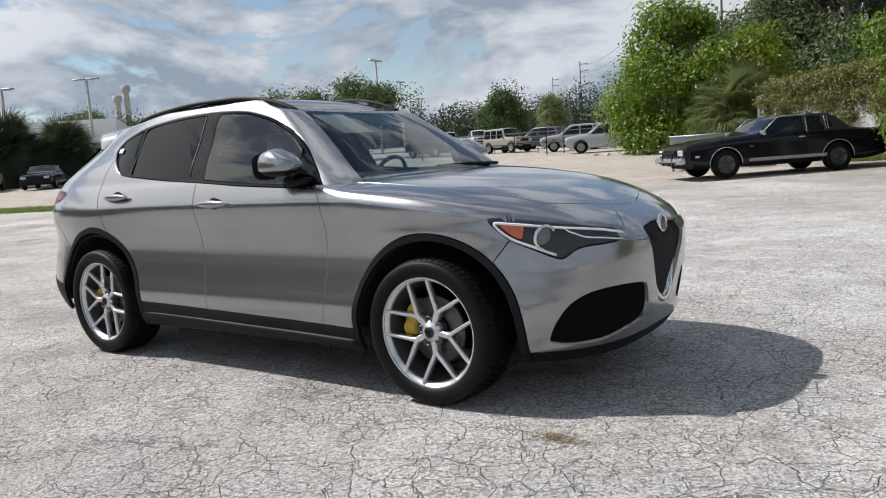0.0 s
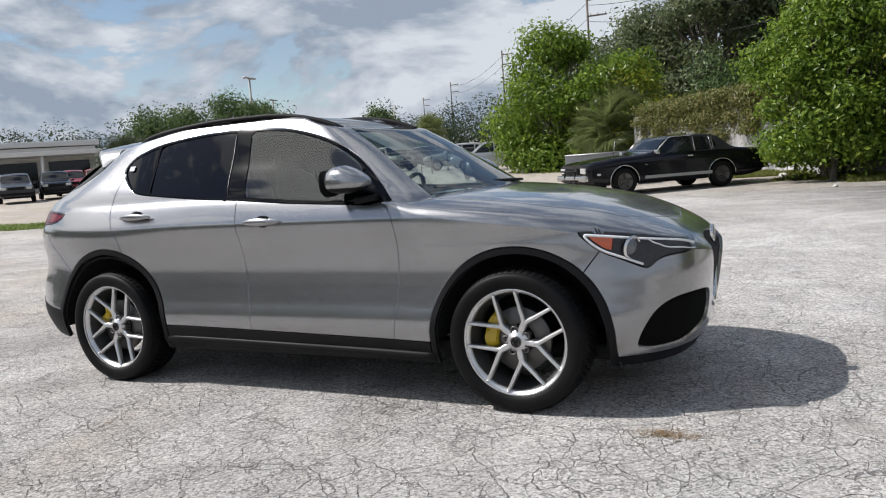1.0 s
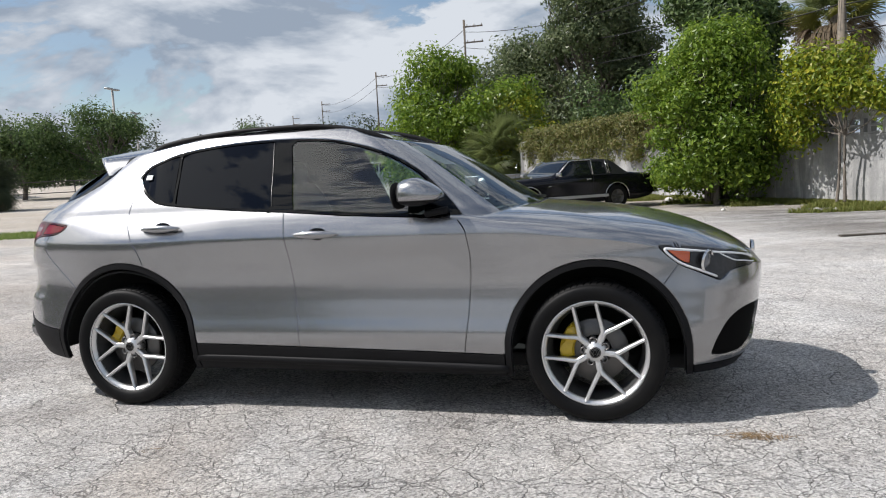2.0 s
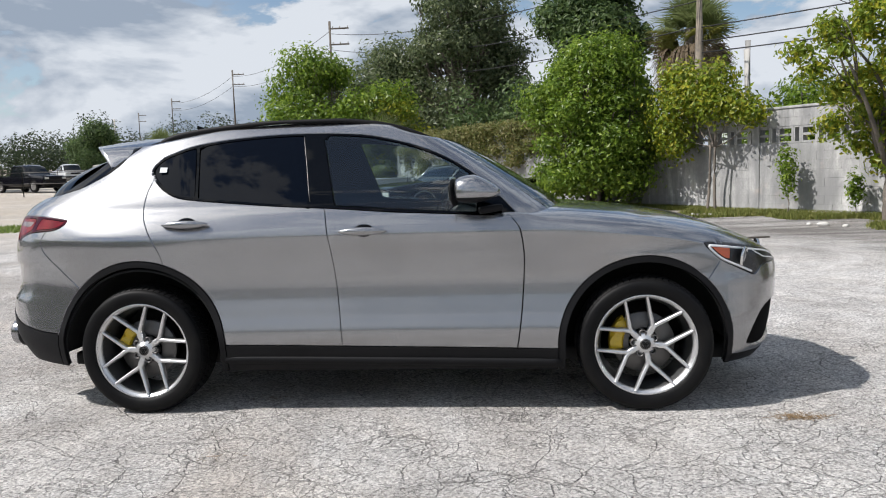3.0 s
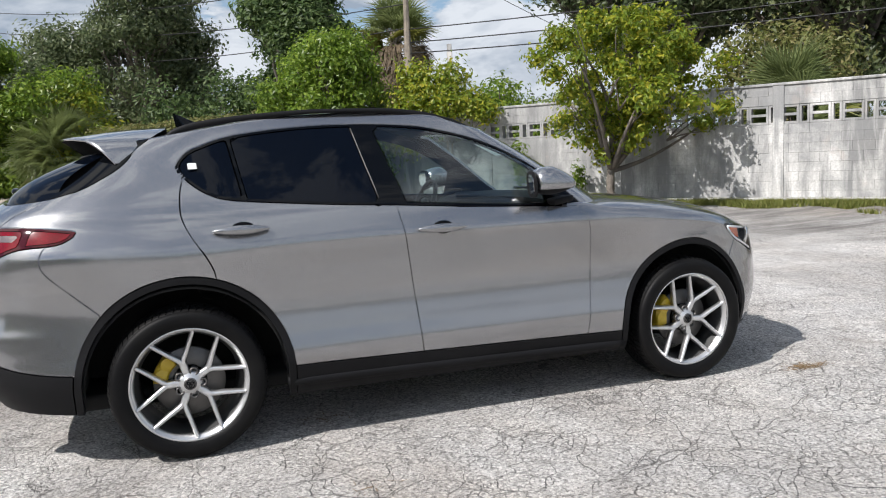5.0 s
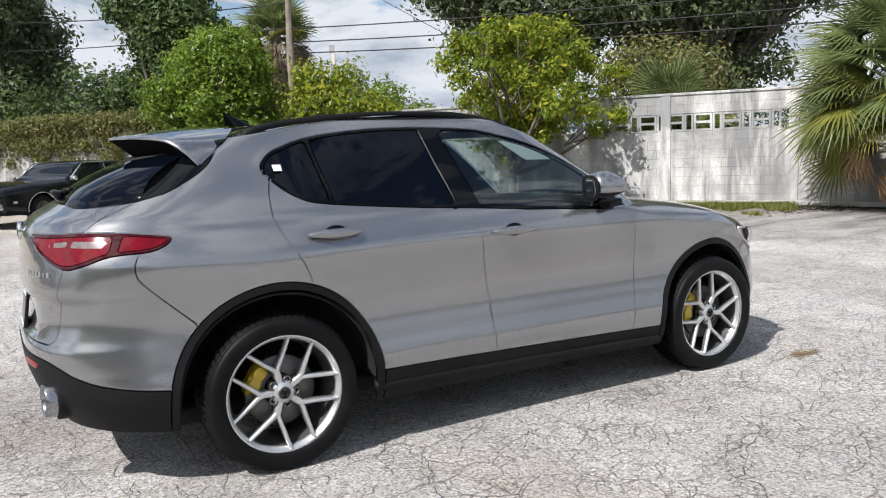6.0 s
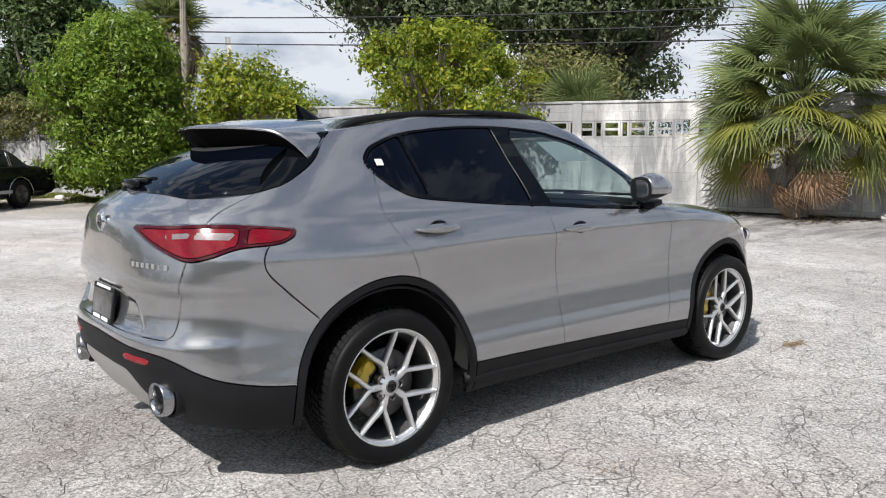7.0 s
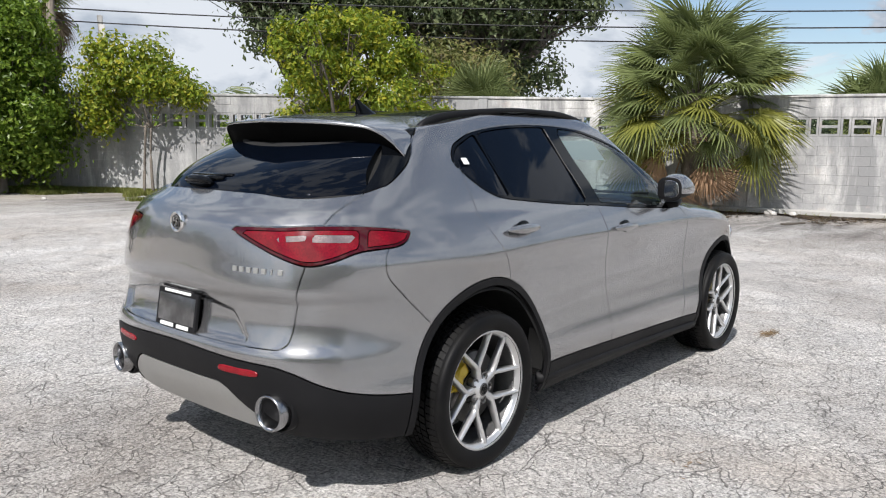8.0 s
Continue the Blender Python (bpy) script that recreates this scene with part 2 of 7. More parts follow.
def mix_node(n, l, fac, a, b, mode="MIX"):
    x = n.new("ShaderNodeMix")
    x.data_type, x.blend_type = "RGBA", mode
    for sock, v in ((x.inputs[0], fac), (x.inputs[6], a), (x.inputs[7], b)):
        if isinstance(v, bpy.types.NodeSocket):
            l.new(v, sock)
        else:
            sock.default_value = (*v, 1) if isinstance(v, (tuple, list)) else v
    return x.outputs[2]


def asphalt():
    m, n, l, b = nodes_of("weathered asphalt")
    pos = n.new("ShaderNodeNewGeometry").outputs["Position"]
    warp = n.new("ShaderNodeTexNoise")
    warp.inputs["Scale"].default_value, warp.inputs["Detail"].default_value = 2.2, 5
    l.new(pos, warp.inputs["Vector"])
    add = n.new("ShaderNodeVectorMath"); add.operation = "MULTIPLY_ADD"
    l.new(warp.outputs["Color"], add.inputs[0])
    add.inputs[1].default_value = (.3, .3, .3)
    l.new(pos, add.inputs[2])
    wv = add.outputs[0]
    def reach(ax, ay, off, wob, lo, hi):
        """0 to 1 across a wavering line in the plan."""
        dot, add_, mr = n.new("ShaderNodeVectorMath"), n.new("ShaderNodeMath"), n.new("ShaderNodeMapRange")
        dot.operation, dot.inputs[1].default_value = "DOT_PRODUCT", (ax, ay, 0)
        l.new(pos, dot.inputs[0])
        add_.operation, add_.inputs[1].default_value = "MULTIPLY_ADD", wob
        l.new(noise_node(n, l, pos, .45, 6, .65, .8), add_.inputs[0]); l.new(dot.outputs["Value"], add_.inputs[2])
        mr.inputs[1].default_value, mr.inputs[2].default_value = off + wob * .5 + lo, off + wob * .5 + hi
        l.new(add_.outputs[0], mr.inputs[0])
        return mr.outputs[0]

    def times(p_, q_):
        k = n.new("ShaderNodeMath"); k.operation = "MULTIPLY"
        for sock, v in zip(k.inputs, (p_, q_)):
            if isinstance(v, bpy.types.NodeSocket):
                l.new(v, sock)
            else:
                sock.default_value = v
        return k.outputs[0]
    grain = noise_node(n, l, pos, 70, 4, .85)
    chips = n.new("ShaderNodeTexVoronoi")
    chips.inputs["Scale"].default_value = 78
    l.new(pos, chips.inputs["Vector"])
    patch = noise_node(n, l, pos, .32, 6, .6, .6)
    cloud = noise_node(n, l, pos, 1.7, 6, .62)
    dust = noise_node(n, l, pos, .12, 5, .6, 1.0)
    worn = noise_node(n, l, pos, .21, 7, .68, 1.6)
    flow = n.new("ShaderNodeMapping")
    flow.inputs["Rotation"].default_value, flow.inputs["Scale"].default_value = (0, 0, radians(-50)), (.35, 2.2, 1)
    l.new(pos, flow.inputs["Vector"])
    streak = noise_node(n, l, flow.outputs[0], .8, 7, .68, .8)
    col = ramp_node(n, l, grain, (.33, (.06, .057, .054)), (.46, (.50, .485, .468)), (.58, (.95, .93, .905)))
    col = mix_node(n, l, .5, col, ramp_node(n, l, chips.outputs["Color"], (.10, (.10, .096, .092)), (.46, (.53, .515, .495)), (.85, (.97, .95, .925))))
    tone = lambda f_, c_: mix_node(n, l, f_, col, c_, "MULTIPLY")
    col = tone(ramp_node(n, l, cloud, (.40, 0.0), (.70, .55)), (1.22, 1.19, 1.15))
    col = tone(ramp_node(n, l, patch, (.46, 0.0), (.62, .6)), (.69, .675, .665))
    col = tone(ramp_node(n, l, dust, (.52, 0.0), (.70, .7)), (1.18, 1.08, .97))
    col = tone(ramp_node(n, l, worn, (.40, 0.0), (.60, .75)), (.65, .62, .595))
    # a darker, streaked tone before the wall, and the sandy yard round the coupe
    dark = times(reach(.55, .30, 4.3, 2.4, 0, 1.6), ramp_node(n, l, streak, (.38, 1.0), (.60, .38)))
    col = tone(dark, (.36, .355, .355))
    sand = times(reach(-.25, .9, 10.5, 5.0, 0, 6.0), ramp_node(n, l, streak, (.36, .25), (.56, .85)))
    col = mix_node(n, l, sand, col, (.47, .405, .325))
    cracks = []
    for sc, w0, w1, cut, strong in ((2.1, .0015, .0065, .36, .85), (5.2, .003, .014, .36, .85), (12.5, .006, .032, .42, .65)):
        v = n.new("ShaderNodeTexVoronoi")
        v.feature = "DISTANCE_TO_EDGE"
        v.inputs["Scale"].default_value = sc
        l.new(wv, v.inputs["Vector"])
        line = ramp_node(n, l, v.outputs["Distance"], (w0, strong), (w1, 0.0))
        gate = ramp_node(n, l, noise_node(n, l, pos, 1.3 if sc < 5 else 2.9, 5, .65), (cut, 0.0), (cut + .14, 1.0))
        cracks.append(times(line, gate))
    m0 = n.new("ShaderNodeMath"); m0.operation = "MAXIMUM"
    l.new(cracks[0], m0.inputs[0]); l.new(cracks[1], m0.inputs[1])
    mx = n.new("ShaderNodeMath"); mx.operation = "MAXIMUM"
    l.new(m0.outputs[0], mx.inputs[0]); l.new(cracks[2], mx.inputs[1])
    soft = n.new("ShaderNodeMath"); soft.operation = "MULTIPLY"
    l.new(mx.outputs[0], soft.inputs[0]); soft.inputs[1].default_value = .78
    col = mix_node(n, l, soft.outputs[0], col, (.085, .078, .072))
    stain = ramp_node(n, l, noise_node(n, l, pos, .9, 3, .5, .4), (.66, 0.0), (.74, .5))
    col = mix_node(n, l, stain, col, (.19, .155, .125))
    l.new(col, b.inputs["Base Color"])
    b.inputs["Roughness"].default_value, b.inputs["Specular IOR Level"].default_value = .92, .25
    h = n.new("ShaderNodeMath"); h.operation = "SUBTRACT"
    l.new(grain, h.inputs[0]); l.new(mx.outputs[0], h.inputs[1])
    bp = n.new("ShaderNodeBump")
    bp.inputs["Strength"].default_value, bp.inputs["Distance"].default_value = 1.0, .015
    l.new(h.outputs[0], bp.inputs["Height"]); l.new(bp.outputs[0], b.inputs["Normal"])
    return m


def ground_sheet():
    r = [0, 1, 2, 3, 4, 5, 6, 7, 8, 9, 10, 12, 14, 16, 18, 21, 25, 30, 36, 43, 50, 60, 70, 80, 90, 105, 120, 160, 250, 400, 800, 2000]
    seg, V = 96, []
    for d in r:
        for k in range(seg):
            a = 2 * math.pi * k / seg
            x, y = d * math.cos(a), d * math.sin(a)
            V.append((x, y, rise(d) + (.012 * noise.noise((x * .25, y * .25, 0)) if 6 < d < 60 else 0)))
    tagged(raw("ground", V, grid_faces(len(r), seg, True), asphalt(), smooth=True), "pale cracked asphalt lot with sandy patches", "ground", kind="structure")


ground_sheet()


# ---- the block wall ----
def wall_paint(dark=0.0):
    m, n, l, b = nodes_of("stained white block")
    pos = n.new("ShaderNodeNewGeometry").outputs["Position"]
    mp = n.new("ShaderNodeMapping")
    mp.inputs["Scale"].default_value = (1.0, 1.0, .16)
    l.new(pos, mp.inputs["Vector"])
    streak = noise_node(n, l, mp.outputs[0], 2.6, 7, .65, .3)
    blot = noise_node(n, l, pos, .75, 6, .62, .5)
    fine = noise_node(n, l, pos, 26, 4, .6)
    info = n.new("ShaderNodeObjectInfo")
    col = ramp_node(n, l, fine, (.3, (.50, .49, .475)), (.6, (.68, .668, .65)))
    col = mix_node(n, l, ramp_node(n, l, streak, (.42, 0.0), (.60, .85)), col, (.17, .172, .175))
    col = mix_node(n, l, ramp_node(n, l, blot, (.42, 0.0), (.60, .8)), col, (.23, .232, .235))
    broad = noise_node(n, l, pos, .22, 4, .6, .3)
    col = mix_node(n, l, ramp_node(n, l, broad, (.50, 0.0), (.64, .55)), col, (.20, .203, .205))
    col = mix_node(n, l, ramp_node(n, l, info.outputs["Random"], (0, 0.0), (1, .12)), col, (.36, .345, .33))
    col = mix_node(n, l, ramp_node(n, l, noise_node(n, l, pos, 1.9, 5, .6), (.6, 0.0), (.75, .45)), col, (.50, .41, .36))
    l.new(col, b.inputs["Base Color"])
    b.inputs["Roughness"].default_value = .9
    bp = n.new("ShaderNodeBump")
    bp.inputs["Strength"].default_value, bp.inputs["Distance"].default_value = .4, .006
    l.new(fine, bp.inputs["Height"]); l.new(bp.outputs[0], b.inputs["Normal"])
    return m


WALL_PAINT = wall_paint()
WALL_A, WALL_B, WALL_C, WALL_D = Vector((-4.3, 29.9)), Vector((4.6, 17.35)), Vector((12.4, 6.35)), Vector((15.6, -8.0))
WALL_BASE, COURSES = .14, 12

def curve(*knots):
    """A smooth curve through (position, value) pairs, without overshoot, for numbers and arrays."""
    xs, ys = np.array([k[0] for k in knots], float), np.array([k[1] for k in knots], float)
    d = np.diff(ys) / np.diff(xs)
    m = np.concatenate(([d[0]], np.where(d[:-1] * d[1:] > 0, 2 * d[:-1] * d[1:] / np.where(d[:-1] + d[1:] == 0, 1, d[:-1] + d[1:]), 0), [d[-1]]))

    def f(x):
        x = np.clip(np.asarray(x, float), xs[0], xs[-1])
        i = np.clip(np.searchsorted(xs, x) - 1, 0, len(xs) - 2)
        h = xs[i + 1] - xs[i]
        t = (x - xs[i]) / h
        return (2 * t**3 - 3 * t**2 + 1) * ys[i] + (t**3 - 2 * t**2 + t) * h * m[i] + (3 * t**2 - 2 * t**3) * ys[i + 1] + (t**3 - t**2) * h * m[i + 1]
    return f


# ---- the crossover's surface ----
side_width = curve((.2, .83), (.28, .885), (.36, .904), (.43, .9115), (.465, .9095), (.50, .903), (.54, .8935), (.58, .8865), (.66, .874), (.75, .868), (.85, .873), (.92, .883), (.965, .8905), (.995, .892), (1.012, .8895), (1.03, .883), (1.08, .861),
                   (1.13, .835), (1.165, .8115), (1.20, .794), (1.25, .765), (1.39, .668), (1.5, .600), (1.56, .561), (1.6, .533), (1.635, .505))
tail_x = curve((.2, 2.22), (.32, 2.32), (.45, 2.395), (.58, 2.425), (.64, 2.428), (.69, 2.405), (.78, 2.385), (.845, 2.385), (.872, 2.405), (.9, 2.41), (1.0, 2.402),
               (1.12, 2.385), (1.18, 2.35), (1.24, 2.255), (1.4, 2.0), (1.5, 1.84), (1.6, 1.66))
nose_x = curve((.2, 2.16), (.3, 2.225), (.43, 2.255), (.6, 2.28), (.72, 2.295), (.8, 2.295), (.9, 2.26))
front_full = curve((.2, 2.9), (.5, 2.9), (.64, 2.75), (.74, 2.4), (.85, 2.05), (.95, 1.9))
rear_full = curve((.3, 3.4), (.6, 3.2), (.85, 2.9), (1.0, 2.45), (1.2, 2.3))
glass_x = curve((1.0, 1.14), (1.07, 1.06), (1.13, 1.0), (1.25, .82), (1.4, .585), (1.5, .40), (1.6, .2))
glass_n = curve((1.05, 9), (1.3, 7), (1.55, 6))
sill_z = curve((-2.4, .31), (-1.9, .27), (-1.0, .235), (1.0, .225), (1.9, .22), (2.3, .21))
belt_z = curve((-2.4, 1.20), (-1.6, 1.22), (-1.23, 1.2), (-.61, 1.155), (0, 1.115), (.5, 1.09), (.74, 1.075), (.95, 1.02), (1.3, .975), (1.6, .935), (1.9, .865), (2.1, .81), (2.3, .735))
hood_z = curve((.3, 1.13), (.7, 1.13), (.95, 1.122), (1.25, 1.10), (1.45, 1.08), (1.65, 1.053), (1.8, 1.023), (2.0, .965), (2.15, .91), (2.3, .835))
roof_edge_z = curve((-1.9, 1.45), (-1.4, 1.548), (-.96, 1.622), (-.4, 1.640), (0, 1.608), (.2, 1.543), (.4, 1.49))
roof_mid_z = curve((-1.8, 1.52), (-1.5, 1.59), (-1.0, 1.645), (-.4, 1.665), (0, 1.65), (.25, 1.605), (.45, 1.55))


def side_y(x, z):
    flare = sum(np.exp(-((x - a) / .48)**2) for a in (-1.409, 1.409))
    return side_width(z) + .042 * flare * np.clip((1.15 - z) / .3, 0, 1)


def car_grids():
    """The half body, y > 0, as three grids of points: sides, hood, cabin with roof."""
    a = np.linspace(0, np.pi / 2, 4000)
    c, s = np.cos(a), np.sin(a)
    xi = np.concatenate((-c**(2 / 11), (c**(2 / 6.4))[::-1]))
    et = np.concatenate((s**(2 / 1.75), (s**(2 / 1.85))[::-1]))
    wide = np.where(xi < 0, et**.68, et)
    arc = np.concatenate(([0], np.cumsum(np.hypot(2.35 * np.diff(xi), .92 * np.diff(wide)))))
    u = np.linspace(0, arc[-1], 400)
    xi, et = np.interp(u, arc, xi), np.interp(u, arc, et)
    et[0] = et[-1] = 0
    q = np.linspace(0, 1, 70)[:, None]
    x0 = np.where(xi > 0, xi * 2.3, xi * 2.4)
    z = sill_z(x0) + (belt_z(x0) - sill_z(x0)) * q
    x = np.where(xi > 0, xi * nose_x(z), xi * tail_x(z))
    full = np.where(xi < 0, np.maximum(et, 1e-9)**(1.75 / rear_full(z) - 1), np.maximum(et, 1e-9)**(1.85 / front_full(z) - 1))
    sides = np.stack((x, et * full * side_y(x, z), z), -1)
    # hood: a dome over the front rim
    rim = sides[-1, x0 > .62]
    k = np.linspace(1, 0, 60)[:, None]**1.15
    hx = .3 + (rim[:, 0] - .3) * k
    hz = hood_z(hx) + (rim[:, 2] - hood_z(rim[:, 0])) * (1 - np.sqrt(1 - np.minimum(k, 1)**3.8))
    hood = np.stack((hx, rim[:, 1] * k, hz), -1)
    # cabin: rear half shares the sides' outline
    b = np.linspace(0, 1, 110)
    fx = np.where(b < .62, b / .62 * .8, .8 + .2 * np.sin((b - .62) / .38 * np.pi / 2))
    cx = np.concatenate((xi[xi < 0], fx))
    xr = np.where(cx < 0, cx * 1.75, cx * .33)
    z0 = belt_z(np.where(cx < 0, cx * 2.4, cx * 1.05))
    z0 = np.where(cx > 0, np.minimum(z0, 1.115 - .055 * cx), z0)
    p = np.linspace(0, 1, 34)[:, None]
    z = z0 + (roof_edge_z(xr) - z0) * p
    n = glass_n(z)
    eta = np.where(cx < 0, np.concatenate((np.maximum(et[xi < 0], 1e-9)**(1.75 / 2.3), fx * 0)), np.sqrt(np.clip(1 - np.abs(cx)**n, 0, 1)))
    x = np.where(cx < 0, cx * tail_x(z), cx * glass_x(z))
    walls = np.stack((x, eta * side_width(z), z), -1)
    edge = walls[-1]
    k = np.linspace(1, 0, 34)[1:, None]
    rx = -.7 + (edge[:, 0] + .7) * k
    rz = edge[:, 2] + (np.maximum(roof_mid_z(rx), edge[:, 2]) - edge[:, 2]) * (1 - k**2.4)
    cabin = np.concatenate((walls, np.stack((rx, edge[:, 1] * k, rz), -1)))
    return sides, hood, cabin


def car_mesh():
    """Both halves welded: points, quads and the grid that each quad is from."""
    V, F, src, base = [], [], [], 0
    for num, g in enumerate(car_grids()):
        r, c = g.shape[:2]
        i = np.arange(r * c).reshape(r, c)
        f = np.stack((i[:-1, :-1], i[:-1, 1:], i[1:, 1:], i[1:, :-1]), -1).reshape(-1, 4)
        for sgn in (1, -1):
            V.append(g.reshape(-1, 3) * (1, sgn, 1))
            F.append((f if sgn < 0 else f[:, ::-1]) + base)
            src.append(np.full(len(f), num))
            base += r * c
    V, F = np.concatenate(V), np.concatenate(F)
    _, first, back = np.unique(np.round(V / 4e-4).astype(np.int64), axis=0, return_index=True, return_inverse=True)
    V, F = V[first], back.reshape(-1)[F]
    return V, F, np.concatenate(src)

PAINT = bpy.data.materials.new("grey metallic paint")
PAINT.use_nodes = True
pn, pl = PAINT.node_tree.nodes, PAINT.node_tree.links
pb = pn["Principled BSDF"]
pb.inputs["Base Color"].default_value = (.205, .195, .185, 1)
pb.inputs["Metallic"].default_value, pb.inputs["Roughness"].default_value = .84, .235
pb.inputs["Coat Weight"].default_value, pb.inputs["Coat Roughness"].default_value, pb.inputs["Coat IOR"].default_value = 1.0, .015, 1.6
ptc, pfl, pdu, pmx, pbp = (pn.new("ShaderNode" + k) for k in ("TexCoord", "TexVoronoi", "TexNoise", "Mix", "Bump"))
pfl.inputs["Scale"].default_value, pdu.inputs["Scale"].default_value, pdu.inputs["Detail"].default_value = 900, 5, 6
pl.new(ptc.outputs["Object"], pfl.inputs["Vector"]); pl.new(ptc.outputs["Object"], pdu.inputs["Vector"])
pmx.data_type = "RGBA"
pmx.inputs[6].default_value, pmx.inputs[7].default_value = (.265, .267, .277, 1), (.325, .327, .338, 1)
pl.new(pfl.outputs["Color"], pmx.inputs[0]); pl.new(pmx.outputs[2], pb.inputs["Base Color"])
pmr = pn.new("ShaderNodeMapRange")
pmr.inputs[1].default_value, pmr.inputs[2].default_value, pmr.inputs[3].default_value, pmr.inputs[4].default_value = .35, .7, .225, .25
pl.new(pdu.outputs[0], pmr.inputs[0]); pl.new(pmr.outputs[0], pb.inputs["Roughness"])

BLACK_PLASTIC = material("black plastic", (.009, .009, .010), .55, spec=.16, var=.25, bump=.0006, scale=(300, 6))
GLOSS_BLACK = material("gloss black", (.0025, .003, .004), .03, spec=.2, var=.1)
MATT_BLACK = material("matt black", (.006, .006, .006), .9, var=.2, spec=.05)
INSIDE_DARK = material("dark inside", (.008, .008, .008), .9, var=.2)
PRIVACY = material("privacy glass", (.0016, .0028, .006), .012, var=.05, spec=.18)
CLEAR = glass("clear glass", (.78, .88, .88), .105)
SCREEN = glass("windscreen glass", (.64, .72, .71), .11)
ALLOY = material("silver alloy", (.68, .68, .68), .32, .8, var=.06)
CHROME = material("chrome", (.72, .72, .72), .08, 1.0, var=.03)
SATIN = material("satin silver", (.42, .42, .41), .38, .7, var=.06)
RUBBER = material("tyre rubber", (.0045, .0045, .005), .55, var=.3, bump=.0008, scale=(160, 9), second=(.008, .0078, .0075), spec=.15)
# the rim's alloy, darkened to paint in the shade behind the spokes
BARREL = material("shaded rim metal", (.10, .10, .10), .5, .6, var=.3)
CALIPER = material("yellow caliper", (.55, .38, .02), .4, var=.15, coat=.4)
TAILPIPE = material("polished pipe", (.36, .36, .37), .22, 1.0, var=.15)
LAMP_HOUSE = material("smoked lamp housing", (.028, .028, .03), .18, var=.5, spec=.5, scale=(60, 14))
STEEL = material("brake steel", (.14, .135, .13), .45, .8, var=.15)
RED_LENS = material("red lens", (.16, .002, .008), .12, var=.7, spec=.4, scale=(140, 9))
REFLEX = material("red reflex", (.20, .004, .010), .2, var=.4, spec=.4, scale=(160, 30))
DARK_RED = material("dark red lens", (.05, .0012, .004), .05, var=.3, spec=.5, scale=(140, 9))
CLEAR_LENS = material("clear lens", (.25, .20, .20), .16, .4, var=.5, spec=.5, scale=(160, 30))
LIGHT_GUIDE = material("white light guide", (.78, .79, .80), .25, var=.05, coat=1)
AMBER = material("amber reflector", (.55, .09, .015), .25, var=.2, coat=1, scale=(200, 30))
LEATHER = material("black leather", (.02, .02, .021), .5, var=.3, bump=.001, scale=(120, 9))
PAPER = material("white paper", (.72, .74, .72), .8, var=.04)
SHEET = material("thin paper", (.72, .74, .72), .8, var=.04)
sn, sl = SHEET.node_tree.nodes, SHEET.node_tree.links
st_, sm_ = sn.new("ShaderNodeBsdfTranslucent"), sn.new("ShaderNodeMixShader")
st_.inputs[0].default_value, sm_.inputs[0].default_value = (.75, .8, .78, 1), .6
sl.new(sn["Principled BSDF"].outputs[0], sm_.inputs[1]); sl.new(st_.outputs[0], sm_.inputs[2]); sl.new(sm_.outputs[0], sn["Material Output"].inputs[0])


